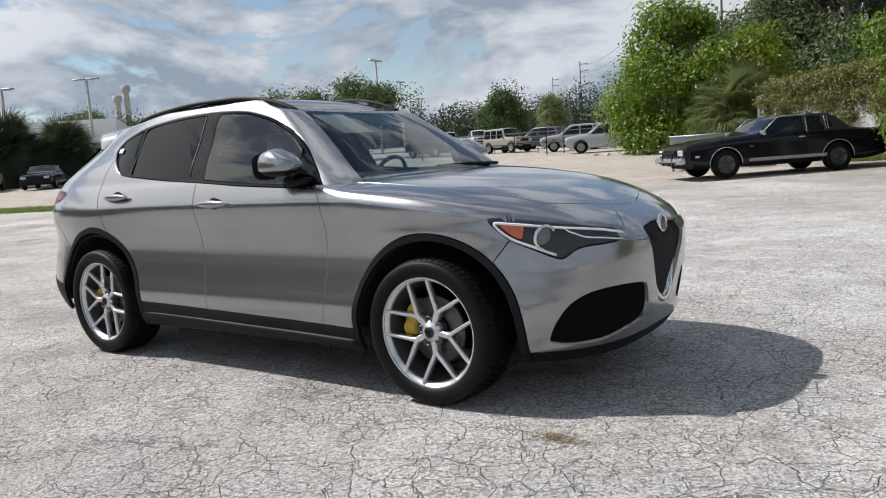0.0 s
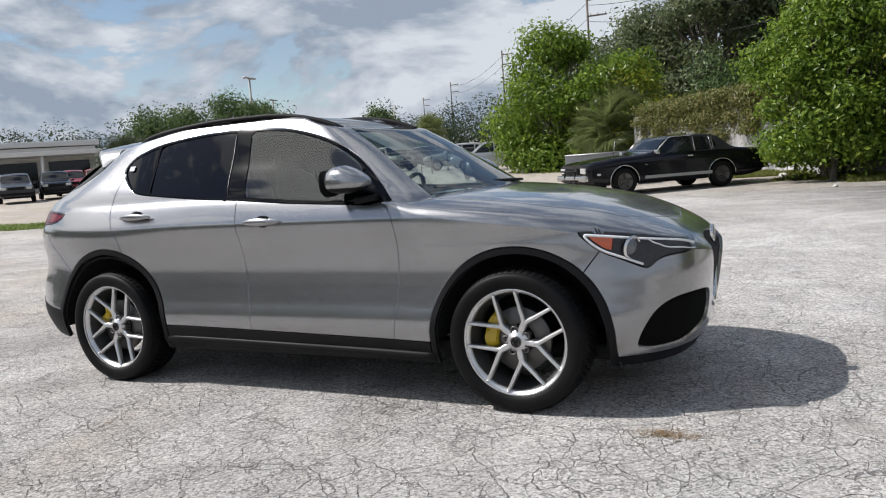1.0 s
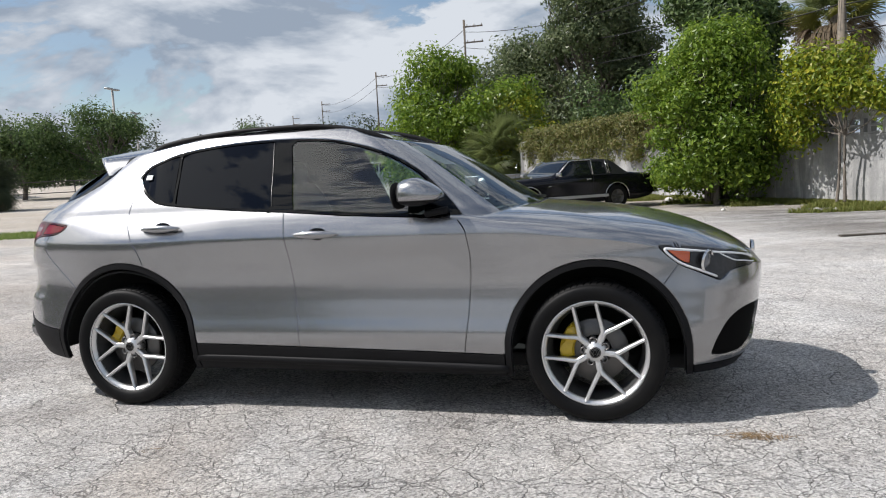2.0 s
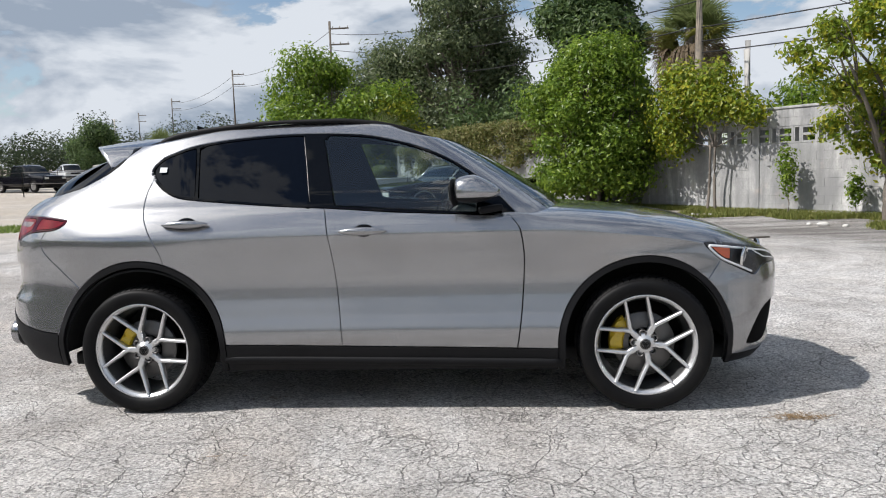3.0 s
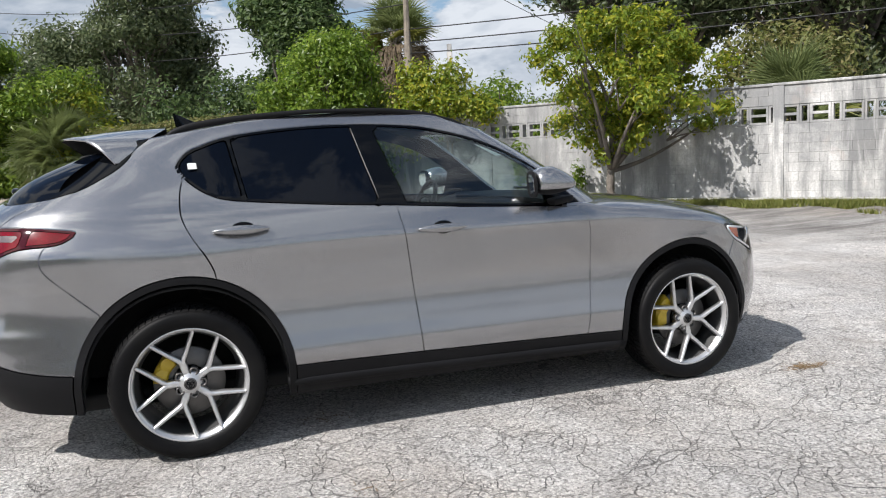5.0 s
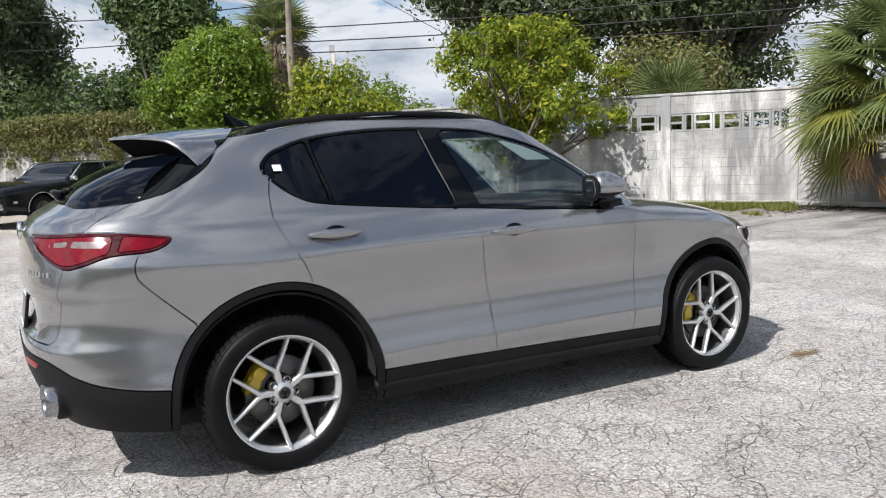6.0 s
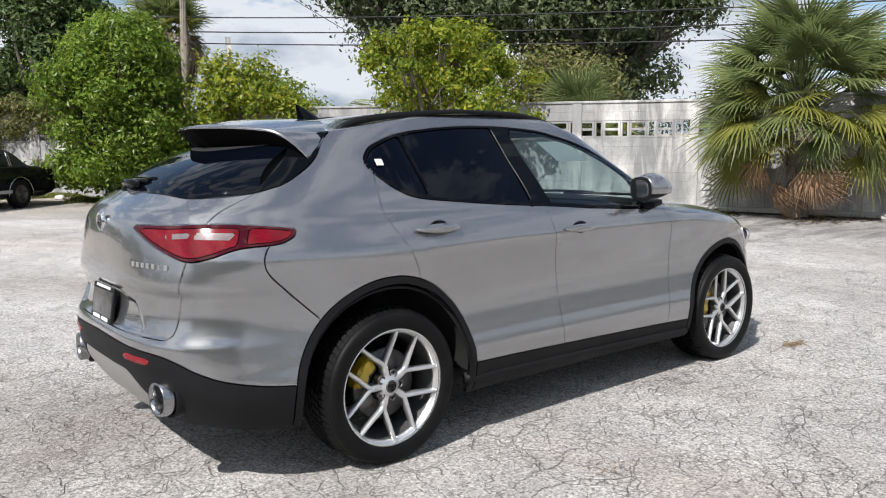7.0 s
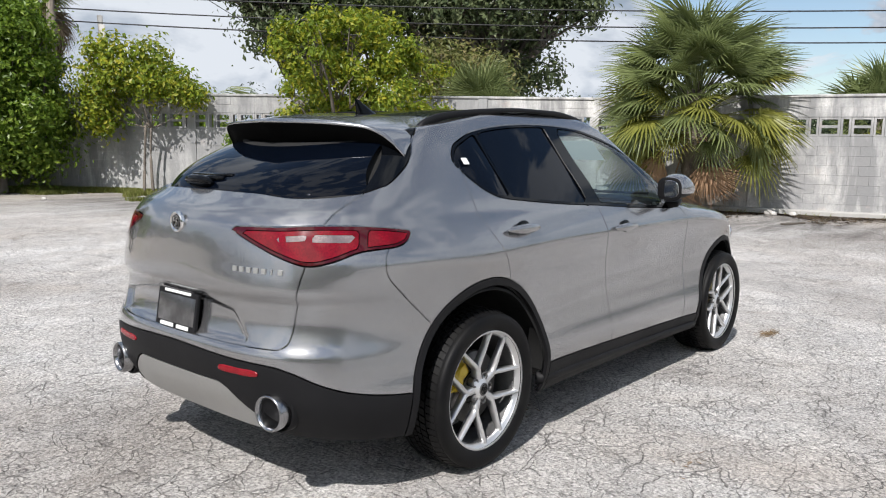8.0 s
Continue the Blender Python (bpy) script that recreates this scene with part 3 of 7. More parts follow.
def car_panels(car):
    V, F, src = car_mesh()
    # the scoop round the plate
    scoop = inside([(-.60, .775), (-.353, .819), (-.17, .842), (.17, .842), (.353, .808), (.46, .69), (.44, .672), (-.52, .672)])(V[:, 1:] * (-1, 1))
    dip = np.clip(scoop / .022, 0, 1) * (V[:, 0] < -2.2)
    V[:, 0] += .022 * dip * dip * (3 - 2 * dip)
    sh = Shell(V, F, src)
    ay = lambda P: np.abs(P[:, 1])
    front, rear = lambda P: np.stack(((P[:, 0] - ay(P)) / 2**.5, P[:, 2]), 1), lambda P: np.stack(((P[:, 0] + ay(P)) / 2**.5, P[:, 2]), 1)
    flank, face = lambda P: P[:, [0, 2]], lambda P: np.stack((ay(P), P[:, 2]), 1)
    low = lambda *a: np.minimum.reduce([np.asarray(x, float) + np.zeros(len(a[0])) for x in a])
    ARCH = ((1.418, .368, .437), (-1.410, .378, .462))

    def arch(P, a, b, r):
        return low(np.maximum(r - np.hypot(P[:, 0] - a, P[:, 2] - b), np.minimum(r - np.abs(P[:, 0] - a), b - P[:, 2])), ay(P) - .45)
    for a, b, r in ARCH:
        sh.take("", lambda P: arch(P, a, b, r))
        sh.owner[sh.owner == len(sh.names) - 1] = -1
    for nm, (a, b, r) in zip(("front_arch_trim", "rear_arch_trim"), ARCH):
        sh.take(nm, lambda P: low(arch(P, a, b, r + .0375), .12 + (1.0 - P[:, 2])))
    # side windows
    win = inside(spline([(-1.392, 1.38), (-1.345, 1.452), (-1.27, 1.487), (-1.117, 1.533), (-.80, 1.568), (-.449, 1.576), (-.16, 1.56), (.0, 1.531), (.16, 1.487),
                         (.317, 1.424), (.47, 1.336), (.615, 1.215), (.735, 1.088), (.69, 1.082), (.6, 1.084), (.3, 1.098), (0, 1.117), (-.32, 1.142), (-.61, 1.161), (-.92, 1.189),
                         (-1.136, 1.212), (-1.232, 1.237), (-1.319, 1.292)], 4))
    inner = lambda P: win(flank(P)) - .017
    line = lambda x0, z0, x1, z1: (lambda P: ((P[:, 0] - x0) * (z0 - z1) + (P[:, 2] - z0) * (x1 - x0)) / math.hypot(x1 - x0, z1 - z0))
    b_front, b_rear = line(-.382, 1.571, -.270, 1.142), line(-.497, 1.56, -.418, 1.165)
    c_front, c_rear = line(-1.118, 1.496, -1.073, 1.224), line(-1.14, 1.496, -1.095, 1.224)
    sail = line(.36, 1.36, .47, 1.05)
    sh.take("front_window", lambda P: low(inner(P), b_front(P), .515 - P[:, 0], ay(P) - .3), (2,))
    sh.take("rear_window", lambda P: low(inner(P), -b_rear(P), c_front(P), ay(P) - .3), (2, 0))
    sh.take("quarter_window", lambda P: low(inner(P), -c_rear(P), ay(P) - .3), (2, 0))
    sh.take("window_trim", lambda P: low(win(flank(P)), ay(P) - .3), (2, 0))
    pillar = curve((1.08, .70), (1.14, .685), (1.3, .60), (1.45, .52), (1.54, .475), (1.6, .46))
    sh.take("windscreen", lambda P: low(pillar(P[:, 2]) - ay(P), P[:, 0] - .215 + .05 * ay(P)), (2,))
    cowl = lambda P: .945 - .115 * (ay(P) / .62)**2
    sh.take("cowl", lambda P: low(cowl(P) - P[:, 0], .73 - ay(P)), (1,))
    # lamps
    lamp = inside(spline([(.652, .893), (.70, .901), (.87, .879), (1.14, .834), (1.305, .805), (1.30, .785), (1.23, .757), (1.10, .752), (1.035, .742), (.985, .716), (.943, .706), (.83, .757), (.734, .805)], 4))
    ahead = lambda P: P[:, 0] - 1.4
    sh.take("turn_signal", lambda P: low(lamp(front(P)) - .022, .80 - front(P)[:, 0] + .25 * (P[:, 2] - .83), ahead(P)))
    sh.take("headlight", lambda P: low(lamp(front(P)), ahead(P)))
    tail = inside(spline([(-1.425, 1.118), (-1.39, 1.133), (-1.222, 1.139), (-1.067, 1.146), (-.893, 1.141), (-.74, 1.122), (-.716, 1.105), (-.735, 1.077), (-.781, 1.058), (-.914, 1.047),
                          (-1.021, 1.012), (-1.119, .995), (-1.219, 1.021), (-1.334, 1.069)], 4))
    behind = lambda P: -1.5 - P[:, 0]
    rear_u = lambda P: rear(P)[:, 0]
    either = lambda *a: np.maximum.reduce(a)
    strip_of = lambda P, u0, u1, z0, z1, k: low(rear_u(P) - u0, u1 - rear_u(P), P[:, 2] - z0 - k * (rear_u(P) - u0), z1 + k * (rear_u(P) - u0) - P[:, 2])
    sh.take("clear_lens", lambda P: low(either(strip_of(P, -1.238, -1.123, 1.080, 1.102, .08), strip_of(P, -1.100, -.938, 1.085, 1.113, -.02)), behind(P)))
    sh.take("red_lens", lambda P: low(either(low(tail(rear(P)) - .017, np.abs(rear_u(P) + 1.113) - .006, -.925 - rear_u(P)), low(tail(rear(P)) - .014, rear_u(P) + .888)), behind(P)))
    sh.take("tail_light", lambda P: low(tail(rear(P)), behind(P)))
    # nose
    shield = inside(spline([(.30, .775), (.27, .79), (0, .812), (-.27, .79), (-.30, .775), (-.225, .62), (-.11, .44), (0, .395), (.11, .44), (.225, .62)], 4) * (.82, 1))
    sh.take("grille", lambda P: low(shield(P[:, 1:]), P[:, 0] - 2))
    intake = inside(spline([(.885, .335), (.912, .415), (.98, .495), (1.089, .540), (1.243, .550), (1.39, .535), (1.43, .50), (1.44, .40), (1.39, .352), (1.283, .328), (1.155, .304), (.985, .304), (.91, .318)], 4))
    sh.take("lower_intake", lambda P: low(intake(front(P)), P[:, 0] - 1.7))
    sh.take("front_lip", lambda P: low(.272 - P[:, 2], P[:, 0] - 1.5))
    # tail
    skid = inside([(-.30, .505), (.30, .505), (.345, .483), (.49, .369), (.52, .33), (.53, .2), (-.53, .2), (-.52, .33), (-.49, .369), (-.345, .483)])
    sh.take("skid_plate", lambda P: low(skid(P[:, 1:]), -2 - P[:, 0]))
    clad = curve((-1.75, .632), (-1.6, .627), (-1.447, .618), (-1.255, .607), (-1.189, .592), (-1.061, .541), (-.954, .508), (-.733, .470), (-.5, .455))
    sh.take("rear_cladding", lambda P: low(clad(rear_u(P)) - P[:, 2], -1.45 - P[:, 0]))
    sh.take("sill_cladding", lambda P: low(.372 - .024 * P[:, 0] - P[:, 2], 1.2 - np.abs(P[:, 0])))
    g_low, g_side = curve((0, 1.256), (.3, 1.253), (.51, 1.240), (.60, 1.246), (.666, 1.261), (.70, 1.32)), curve((1.2, .70), (1.26, .69), (1.298, .682), (1.343, .661), (1.413, .62), (1.5, .56), (1.6, .5))
    blade = curve((1.2, .71), (1.257, .668), (1.32, .631), (1.377, .595), (1.429, .556), (1.5, .49))
    pane = lambda P: low(P[:, 2] - g_low(ay(P)), g_side(P[:, 2]) - ay(P), -1.5 - P[:, 0])
    sh.take("spoiler_blade", lambda P: low(pane(P), ay(P) - blade(P[:, 2])), (2, 0))
    sh.take("rear_glass", pane, (2, 0))
    gate = curve((.655, .52), (.668, .59), (.70, .626), (.80, .634), (.916, .655), (1.0, .667), (1.15, .673), (1.3, .672))
    sh.take("tailgate", lambda P: low(gate(P[:, 2]) - ay(P), P[:, 2] - .672, behind(P), 1.262 - P[:, 2]), (0, 2))
    bump_x = curve((.4, -1.66), (.70, -1.745), (.748, -1.792), (.80, -1.848), (.87, -1.922), (.936, -1.985), (.965, -2.0), (.993, -2.003), (1.056, -1.977), (1.2, -1.90))
    sh.take("rear_bumper", lambda P: low(bump_x(P[:, 2]) - P[:, 0], 1.06 - P[:, 2]), (0,))
    # doors
    split, f_edge = curve((.3, -.238), (.374, -.244), (.791, -.281), (1.15, -.333)), curve((.3, .71), (.354, .722), (.633, .758), (.847, .770), (1.0, .752), (1.08, .70))
    r_edge = curve((.35, -1.2), (.866, -1.254), (1.183, -1.389), (1.25, -1.385), (1.334, -1.367), (1.4, -1.36))
    top = curve((-1.4, 1.40), (-1.25, 1.27), (-1.1, 1.23), (-.6, 1.18), (0, 1.135), (.75, 1.10))
    sh.take("front_door", lambda P: low(P[:, 0] - split(P[:, 2]), f_edge(P[:, 2]) - P[:, 0], top(P[:, 0]) - P[:, 2], ay(P) - .4), (0, 2))
    sh.take("rear_door", lambda P: low(split(P[:, 2]) - P[:, 0], P[:, 0] - r_edge(P[:, 2]), top(P[:, 0]) - P[:, 2], ay(P) - .4), (0, 2))
    edge = lambda P: 2.088 - .185 * (ay(P) / .542)**1.7
    fline = curve((.7, .735), (.95, .735), (1.5, .70), (1.9, .555), (2.1, .5))
    sh.take("hood", lambda P: low(edge(P) - P[:, 0], fline(P[:, 0]) - ay(P)), (1,))
    bump_f, brow = line(1.77, .72, 1.83, .80), curve((.5, .86), (.65, .86), (1.25, .80), (1.31, .80), (1.36, 1.1), (2, 1.2))
    sh.take("front_bumper", lambda P: low(-bump_f(P), brow(front(P)[:, 0]) - P[:, 2], P[:, 0] - 1.70))
    sh.take("front_fender", lambda P: P[:, 0] - .66, (0, 1))
    sh.take("roof_glass", lambda P: low(.44 - ay(P), P[:, 0] + 1.22, .185 - P[:, 0], P[:, 2] - 1.5), (2,))
    sh.take("body", lambda P: np.ones(len(P)))
    skin, flat = sh.V[(sh.V[:, 1] < -.1) & (sh.V[:, 0] > 1.5)], front(sh.V[(sh.V[:, 1] < -.1) & (sh.V[:, 0] > 1.5)])

    def on_skin(q, out=.0015):
        d = np.hypot(*(flat - q).T)
        i = np.argsort(d)[:8]
        w = 1 / (d[i] + 2e-3)**2
        p = (skin[i] * w[:, None]).sum(0) / w.sum()
        return (p[0] + out * .7, p[1] - out * .7, p[2] + out * .2)
    look_of = dict(front_window=CLEAR, rear_window=PRIVACY, quarter_window=PRIVACY, window_trim=GLOSS_BLACK, spoiler_blade=GLOSS_BLACK, windscreen=SCREEN, cowl=BLACK_PLASTIC, 
                   turn_signal=AMBER, headlight=LAMP_HOUSE, clear_lens=CLEAR_LENS, red_lens=RED_LENS, tail_light=DARK_RED, grille=INSIDE_DARK, lower_intake=MATT_BLACK,
                   front_lip=BLACK_PLASTIC, skid_plate=SATIN, reflector=RED_LENS, rear_cladding=BLACK_PLASTIC, sill_cladding=BLACK_PLASTIC, rear_glass=PRIVACY, roof_glass=PRIVACY,
                   front_arch_trim=BLACK_PLASTIC, rear_arch_trim=BLACK_PLASTIC)
    words = dict(front_window="lightly tinted clear glass", rear_window="near-black privacy glass", quarter_window="near-black privacy glass", windscreen="clear laminated glass", rear_glass="dark tinted tailgate glass",
                 tail_light="dark red lamp", red_lens="bright red lens", clear_lens="clear reversing lens", turn_signal="orange reflector", skid_plate="satin silver plate",
                 reflector="red reflector", spoiler_blade="black side blade of the spoiler", roof_glass="black glass roof", grille="black grille opening", lower_intake="black air intake", window_trim="gloss black trim")
    whole = {"windscreen", "cowl", "grille", "front_lip", "skid_plate", "rear_cladding", "rear_glass", "tailgate", "rear_bumper", "hood", "front_bumper", "roof_glass", "body"}
    sub = dict(turn_signal="headlight", clear_lens="tail_light", red_lens="tail_light", front_window="front_door", rear_window="rear_door")
    push = dict(lower_intake=-.016, grille=-.06, front_arch_trim=.004, rear_arch_trim=.004, sill_cladding=.004, rear_cladding=.003)
    mid = sh.V[sh.T].mean(1)[:, 1]
    made = {}
    order = [n for n in sh.names if n and n not in sub] + list(sub)
    for nm in order:
        base = sh.owner == sh.names.index(nm)
        for side in ((0,) if nm in whole else (-1, 1)):
            mask = base & ((mid * side > 0) if side else True)
            if mask.sum() < 2:
                continue
            tight = nm in ("turn_signal", "clear_lens", "red_lens", "reflector")
            v, f = sh.panel(mask, .0004 if tight else .0036, .004 if tight else .018, push.get(nm, 0))
            if nm == "front_window":                 # the pane itself is nearly flat
                v = [(p[0], math.copysign(abs(p[1]) + .75 * max(0.0, float(side_width(p[2])) - abs(p[1]) - .004) * (p[0] > 0), p[1]), p[2]) for p in v]
            if nm in ("rear_window", "quarter_window", "rear_glass"):     # panes are evenly curved
                p = np.array(v)
                k, a, b = (0, 1, 2) if nm == "rear_glass" else (1, 0, 2)
                fit_ = np.stack([(p[:, a]**2 if k == 0 else p[:, a] + .8)**i * (p[:, b] - 1.35)**j for i in range(3) for j in range(3 - i)], 1)
                p[:, k] = fit_ @ np.linalg.lstsq(fit_, p[:, k], rcond=None)[0]
                v = list(map(tuple, p))
            made[nm, side] = raw(nm, v, f, look_of.get(nm, PAINT), made.get((sub.get(nm), side), car), words.get(nm, ""))
            if look_of.get(nm, PAINT) is PAINT:
                made[nm, side].data.normals_split_custom_set_from_vertices(sh.facing)
    outer = [on_skin(q) for q in spline([(1.285, .787), (1.14, .816), (.87, .860), (.72, .881), (.675, .877), (.74, .808), (.84, .763), (.935, .723)], 7, False)]
    inner_ = [on_skin(q) for q in spline([(.985, .842), (1.03, .815), (1.08, .790), (1.17, .783), (1.275, .781)], 6, False)]
    for _ in range(6):
        for strip in (outer, inner_):
            strip[1:-1] = [tuple((np.array(a) + 2 * np.array(b) + np.array(c)) / 4) for a, b, c in zip(strip, strip[1:], strip[2:])]
    for s in (-1, 1):
        k = (lambda m: m) if s < 0 else mirror_of
        raw("light_strip", *k(tube(outer, .0068, 7)), LIGHT_GUIDE, made["headlight", s], "white running-light strip")
        raw("light_strip", *k(tube(inner_, .0036, 6)), LIGHT_GUIDE, made["headlight", s], "thin bright strip")
    clear = [sh.names.index(n) for n in ("front_window", "windscreen")]
    mask = (sh.owner >= 0) & ~np.isin(sh.owner, clear)
    v, f = sh.panel(mask, 0, 0, -.022)
    raw("inner_shell", v, f, INSIDE_DARK, car, "black inner body")
    return made


def wheel(car, x, y, side, phase):
    """One wheel: rim as the mesh, with tyre, spokes, nave, disc and caliper under it."""
    R = .262
    v, f = lathe([(R + .004, -.118), (R + .012, -.122), (R + .012, -.112), (R - .004, -.104), (R - .010, -.094), (R - .013, -.085)], 72)
    w = raw("wheel", v, f, ALLOY, car, "silver five twin-spoke alloy wheel")
    w.matrix_basis = pose(x, y, .362) @ pose(0, 0, 0, 0, 0, 0 if side < 0 else 180)
    raw("barrel", *lathe([(R - .012, -.09), (R - .013, -.084), (R - .030, -.03), (R - .034, .1), (R + .01, .115), (R + .012, .12)], 72), BARREL, w, "dark inner rim")
    t = [(R + .006, -.112), (R + .014, -.124), (R + .03, -.132), (R + .055, -.137), (R + .075, -.134), (R + .09, -.124), (R + .098, -.108), (.366, -.085)]
    t += [(.358, -.08), (.358, .08)]
    t += [(.366, .085), (R + .098, .108), (R + .09, .124), (R + .05, .135), (R + .006, .112)]
    t[6:8] = [(R + .090, -.110), (.356, -.092)]
    V, F = lathe(t, 120)
    tyre = raw("tyre", V, F, RUBBER, w, "black road tyre with cut tread")
    bV, bF, pitch = [], [], 66
    for k in range(pitch):
        for a0, a1, shift in ((-.060, -.030, .35), (-.024, -.003, 0), (.003, .024, .5), (.030, .060, .15), (.067, .104, .4), (-.104, -.067, 0)):
            g0, g1 = 2 * math.pi * (k + shift) / pitch, 2 * math.pi * (k + shift + .80) / pitch
            skew = .022 if a0 > 0 else -.022
            b0 = len(bV)
            for lift in (0, 1):
                for g, aa in ((g0, a0), (g1, a0), (g1, a1), (g0, a1)):
                    edge = abs(aa) > .09
                    rr = (.346 if edge else .355) + lift * (.010 if edge else .0125)
                    gg = g + skew * (aa - a0) / .03
                    bV.append((rr * math.cos(gg), aa * (1.09 if edge and not lift else 1.0), rr * math.sin(gg)))
            bF += [tuple(b0 + q for q in f_) for f_ in ((4, 5, 6, 7), (0, 1, 5, 4), (1, 2, 6, 5), (2, 3, 7, 6), (3, 0, 4, 7))]
    raw("tread", bV, bF, RUBBER, tyre, "cut tread blocks", smooth=False)
    for i in range(5):
        c = radians(phase + 72 * i)
        meshes = []
        for sgn in (-1, 1):
            e = c + sgn * radians(23)
            ax_, ac_ = np.array([math.cos(c), 0, math.sin(c)]), np.array([-math.sin(c) * sgn, 0, math.cos(c) * sgn])
            end = np.array([(R + .001) * math.cos(e), -.110, (R + .001) * math.sin(e)])
            fork_ = ax_ * .112 + ac_ * .007 + np.array([0, -.091, 0])
            ctrl = [ax_ * .045 + ac_ * .004 + np.array([0, -.084, 0]), ax_ * .082 + ac_ * .0045 + np.array([0, -.088, 0]), fork_, fork_ * .62 + end * .38, fork_ * .3 + end * .7, end]
            L = spline(ctrl, 4, False)
            Vs = []
            for k, p in enumerate(L):
                u = k / (len(L) - 1)
                d = L[min(k + 1, len(L) - 1)] - L[max(k - 1, 0)]
                d = d / np.linalg.norm(d)
                a = np.array([-d[2], 0, d[0]])
                h = .0125 * (1 - u) + .0078 * u
                dep = .038 * (1 - u) + .026 * u
                for s, o in ((-1.25, dep), (-1.1, .006), (-.55, -.002), (.55, -.002), (1.1, .006), (1.25, dep)):
                    Vs.append(p + a * h * s + np.array([0, o, 0]))
            meshes.append((Vs, grid_faces(len(L), 6, True) + [tuple(range(6)), tuple(range((len(L) - 1) * 6, len(L) * 6))[::-1]]))
        v, f = joined(*meshes)
        raw("spoke", v, f, ALLOY, w)
        b = radians(phase + 36 + 72 * i)
        v, f = lathe([(.0001, -.062), (.010, -.062), (.0105, -.072), (.013, -.085), (.019, -.088), (.022, -.082), (.023, -.05)], 16)
        raw("lug_hole", *moved((v, f), Matrix.Translation((.058 * math.cos(b), 0, .058 * math.sin(b)))), STEEL, w)
    v, f = lathe([(.03, -.096), (.034, -.093), (.045, -.088), (.060, -.078), (.066, -.06), (.066, -.03)], 40)
    raw("nave", v, f, ALLOY, w)
    v, f = lathe([(.0001, -.100), (.022, -.100), (.028, -.098), (.03, -.094)], 32)
    cap = raw("centre_cap", v, f, STEEL, w, "grey centre cap")
    v, f = joined(*[moved(lathe([(.003, -.102), (.006, -.1035), (.009, -.102)], 12), Matrix.Translation((dx, 0, dz))) for dx, dz in ((-.008, .004), (.008, .004), (0, -.009))], lathe([(.019, -.101), (.021, -.103), (.023, -.101)], 32))
    raw("cap_emblem", v, f, GLOSS_BLACK, cap)
    v, f = lathe([(.08, -.035), (.165, -.035), (.167, -.032), (.167, -.012), (.165, -.008), (.08, -.008)], 64)
    raw("brake_disc", v, f, STEEL, w, "grey steel disc")
    ang = np.linspace(128, 196, 22) if x > 0 else np.linspace(120, 178, 22)
    ang = np.radians(ang if side < 0 else 180 - ang)
    big, pts = (1.0 if x > 0 else .9), []
    for k, a in enumerate(ang):
        u = k / 21
        lump = .85 + .15 * abs(math.sin(2 * math.pi * u)) - .12 * (abs(2 * u - 1) > .92)
        face = -.060 * lump
        prof = ((.112, face * .8), (.122, face), (.172 * lump + .012, face), (.188 * (.9 + .1 * lump), face * .75), (.188 * (.9 + .1 * lump), .01), (.112, .01))
        pts += [(r * big * math.cos(a), yy, r * big * math.sin(a)) for r, yy in prof]
    F = grid_faces(22, 6, True) + [tuple(range(6))[::-1], tuple(range(126, 132))]
    raw("brake_caliper", pts, F, CALIPER, w, "yellow painted caliper", smooth=False)
    return w


def mirror_of(mesh):
    return [(v[0], -v[1], v[2]) for v in mesh[0]], [tuple(f)[::-1] for f in mesh[1]]


def blob(size, at, power=2.6, nu=28, nv=18, cut=None):
    """A rounded box; cut: a function that reshapes each point."""
    V = []
    sp = lambda c: math.copysign(abs(c)**(2 / power), c)
    for i in range(nv + 1):
        b = math.pi * (i / nv - .5)
        for j in range(nu):
            a = 2 * math.pi * j / nu
            p = [sp(math.cos(b)) * sp(math.cos(a)) * size[0] / 2, sp(math.cos(b)) * sp(math.sin(a)) * size[1] / 2, sp(math.sin(b)) * size[2] / 2]
            if cut:
                p = cut(p)
            V.append((p[0] + at[0], p[1] + at[1], p[2] + at[2]))
    return V, grid_faces(nv + 1, nu, True)


def both(name, mesh, mat, car, label=""):
    """A detail of the right side, and its mirror image on the left."""
    return raw(name, *mesh, mat, car, label), raw(name, *mirror_of(mesh), mat, car, label)


def skin_y(x, z):
    """The body's half width at a place along it."""
    if x < 0:
        c = min(1.0, -x / float(tail_x(z)))**5.5
        return max(0.0, 1 - c * c)**(1 / float(rear_full(z))) * float(side_y(x, z))
    c = min(1.0, x / float(nose_x(z)))**3.2
    return max(0.0, 1 - c * c)**(1 / float(front_full(z))) * float(side_y(x, z))


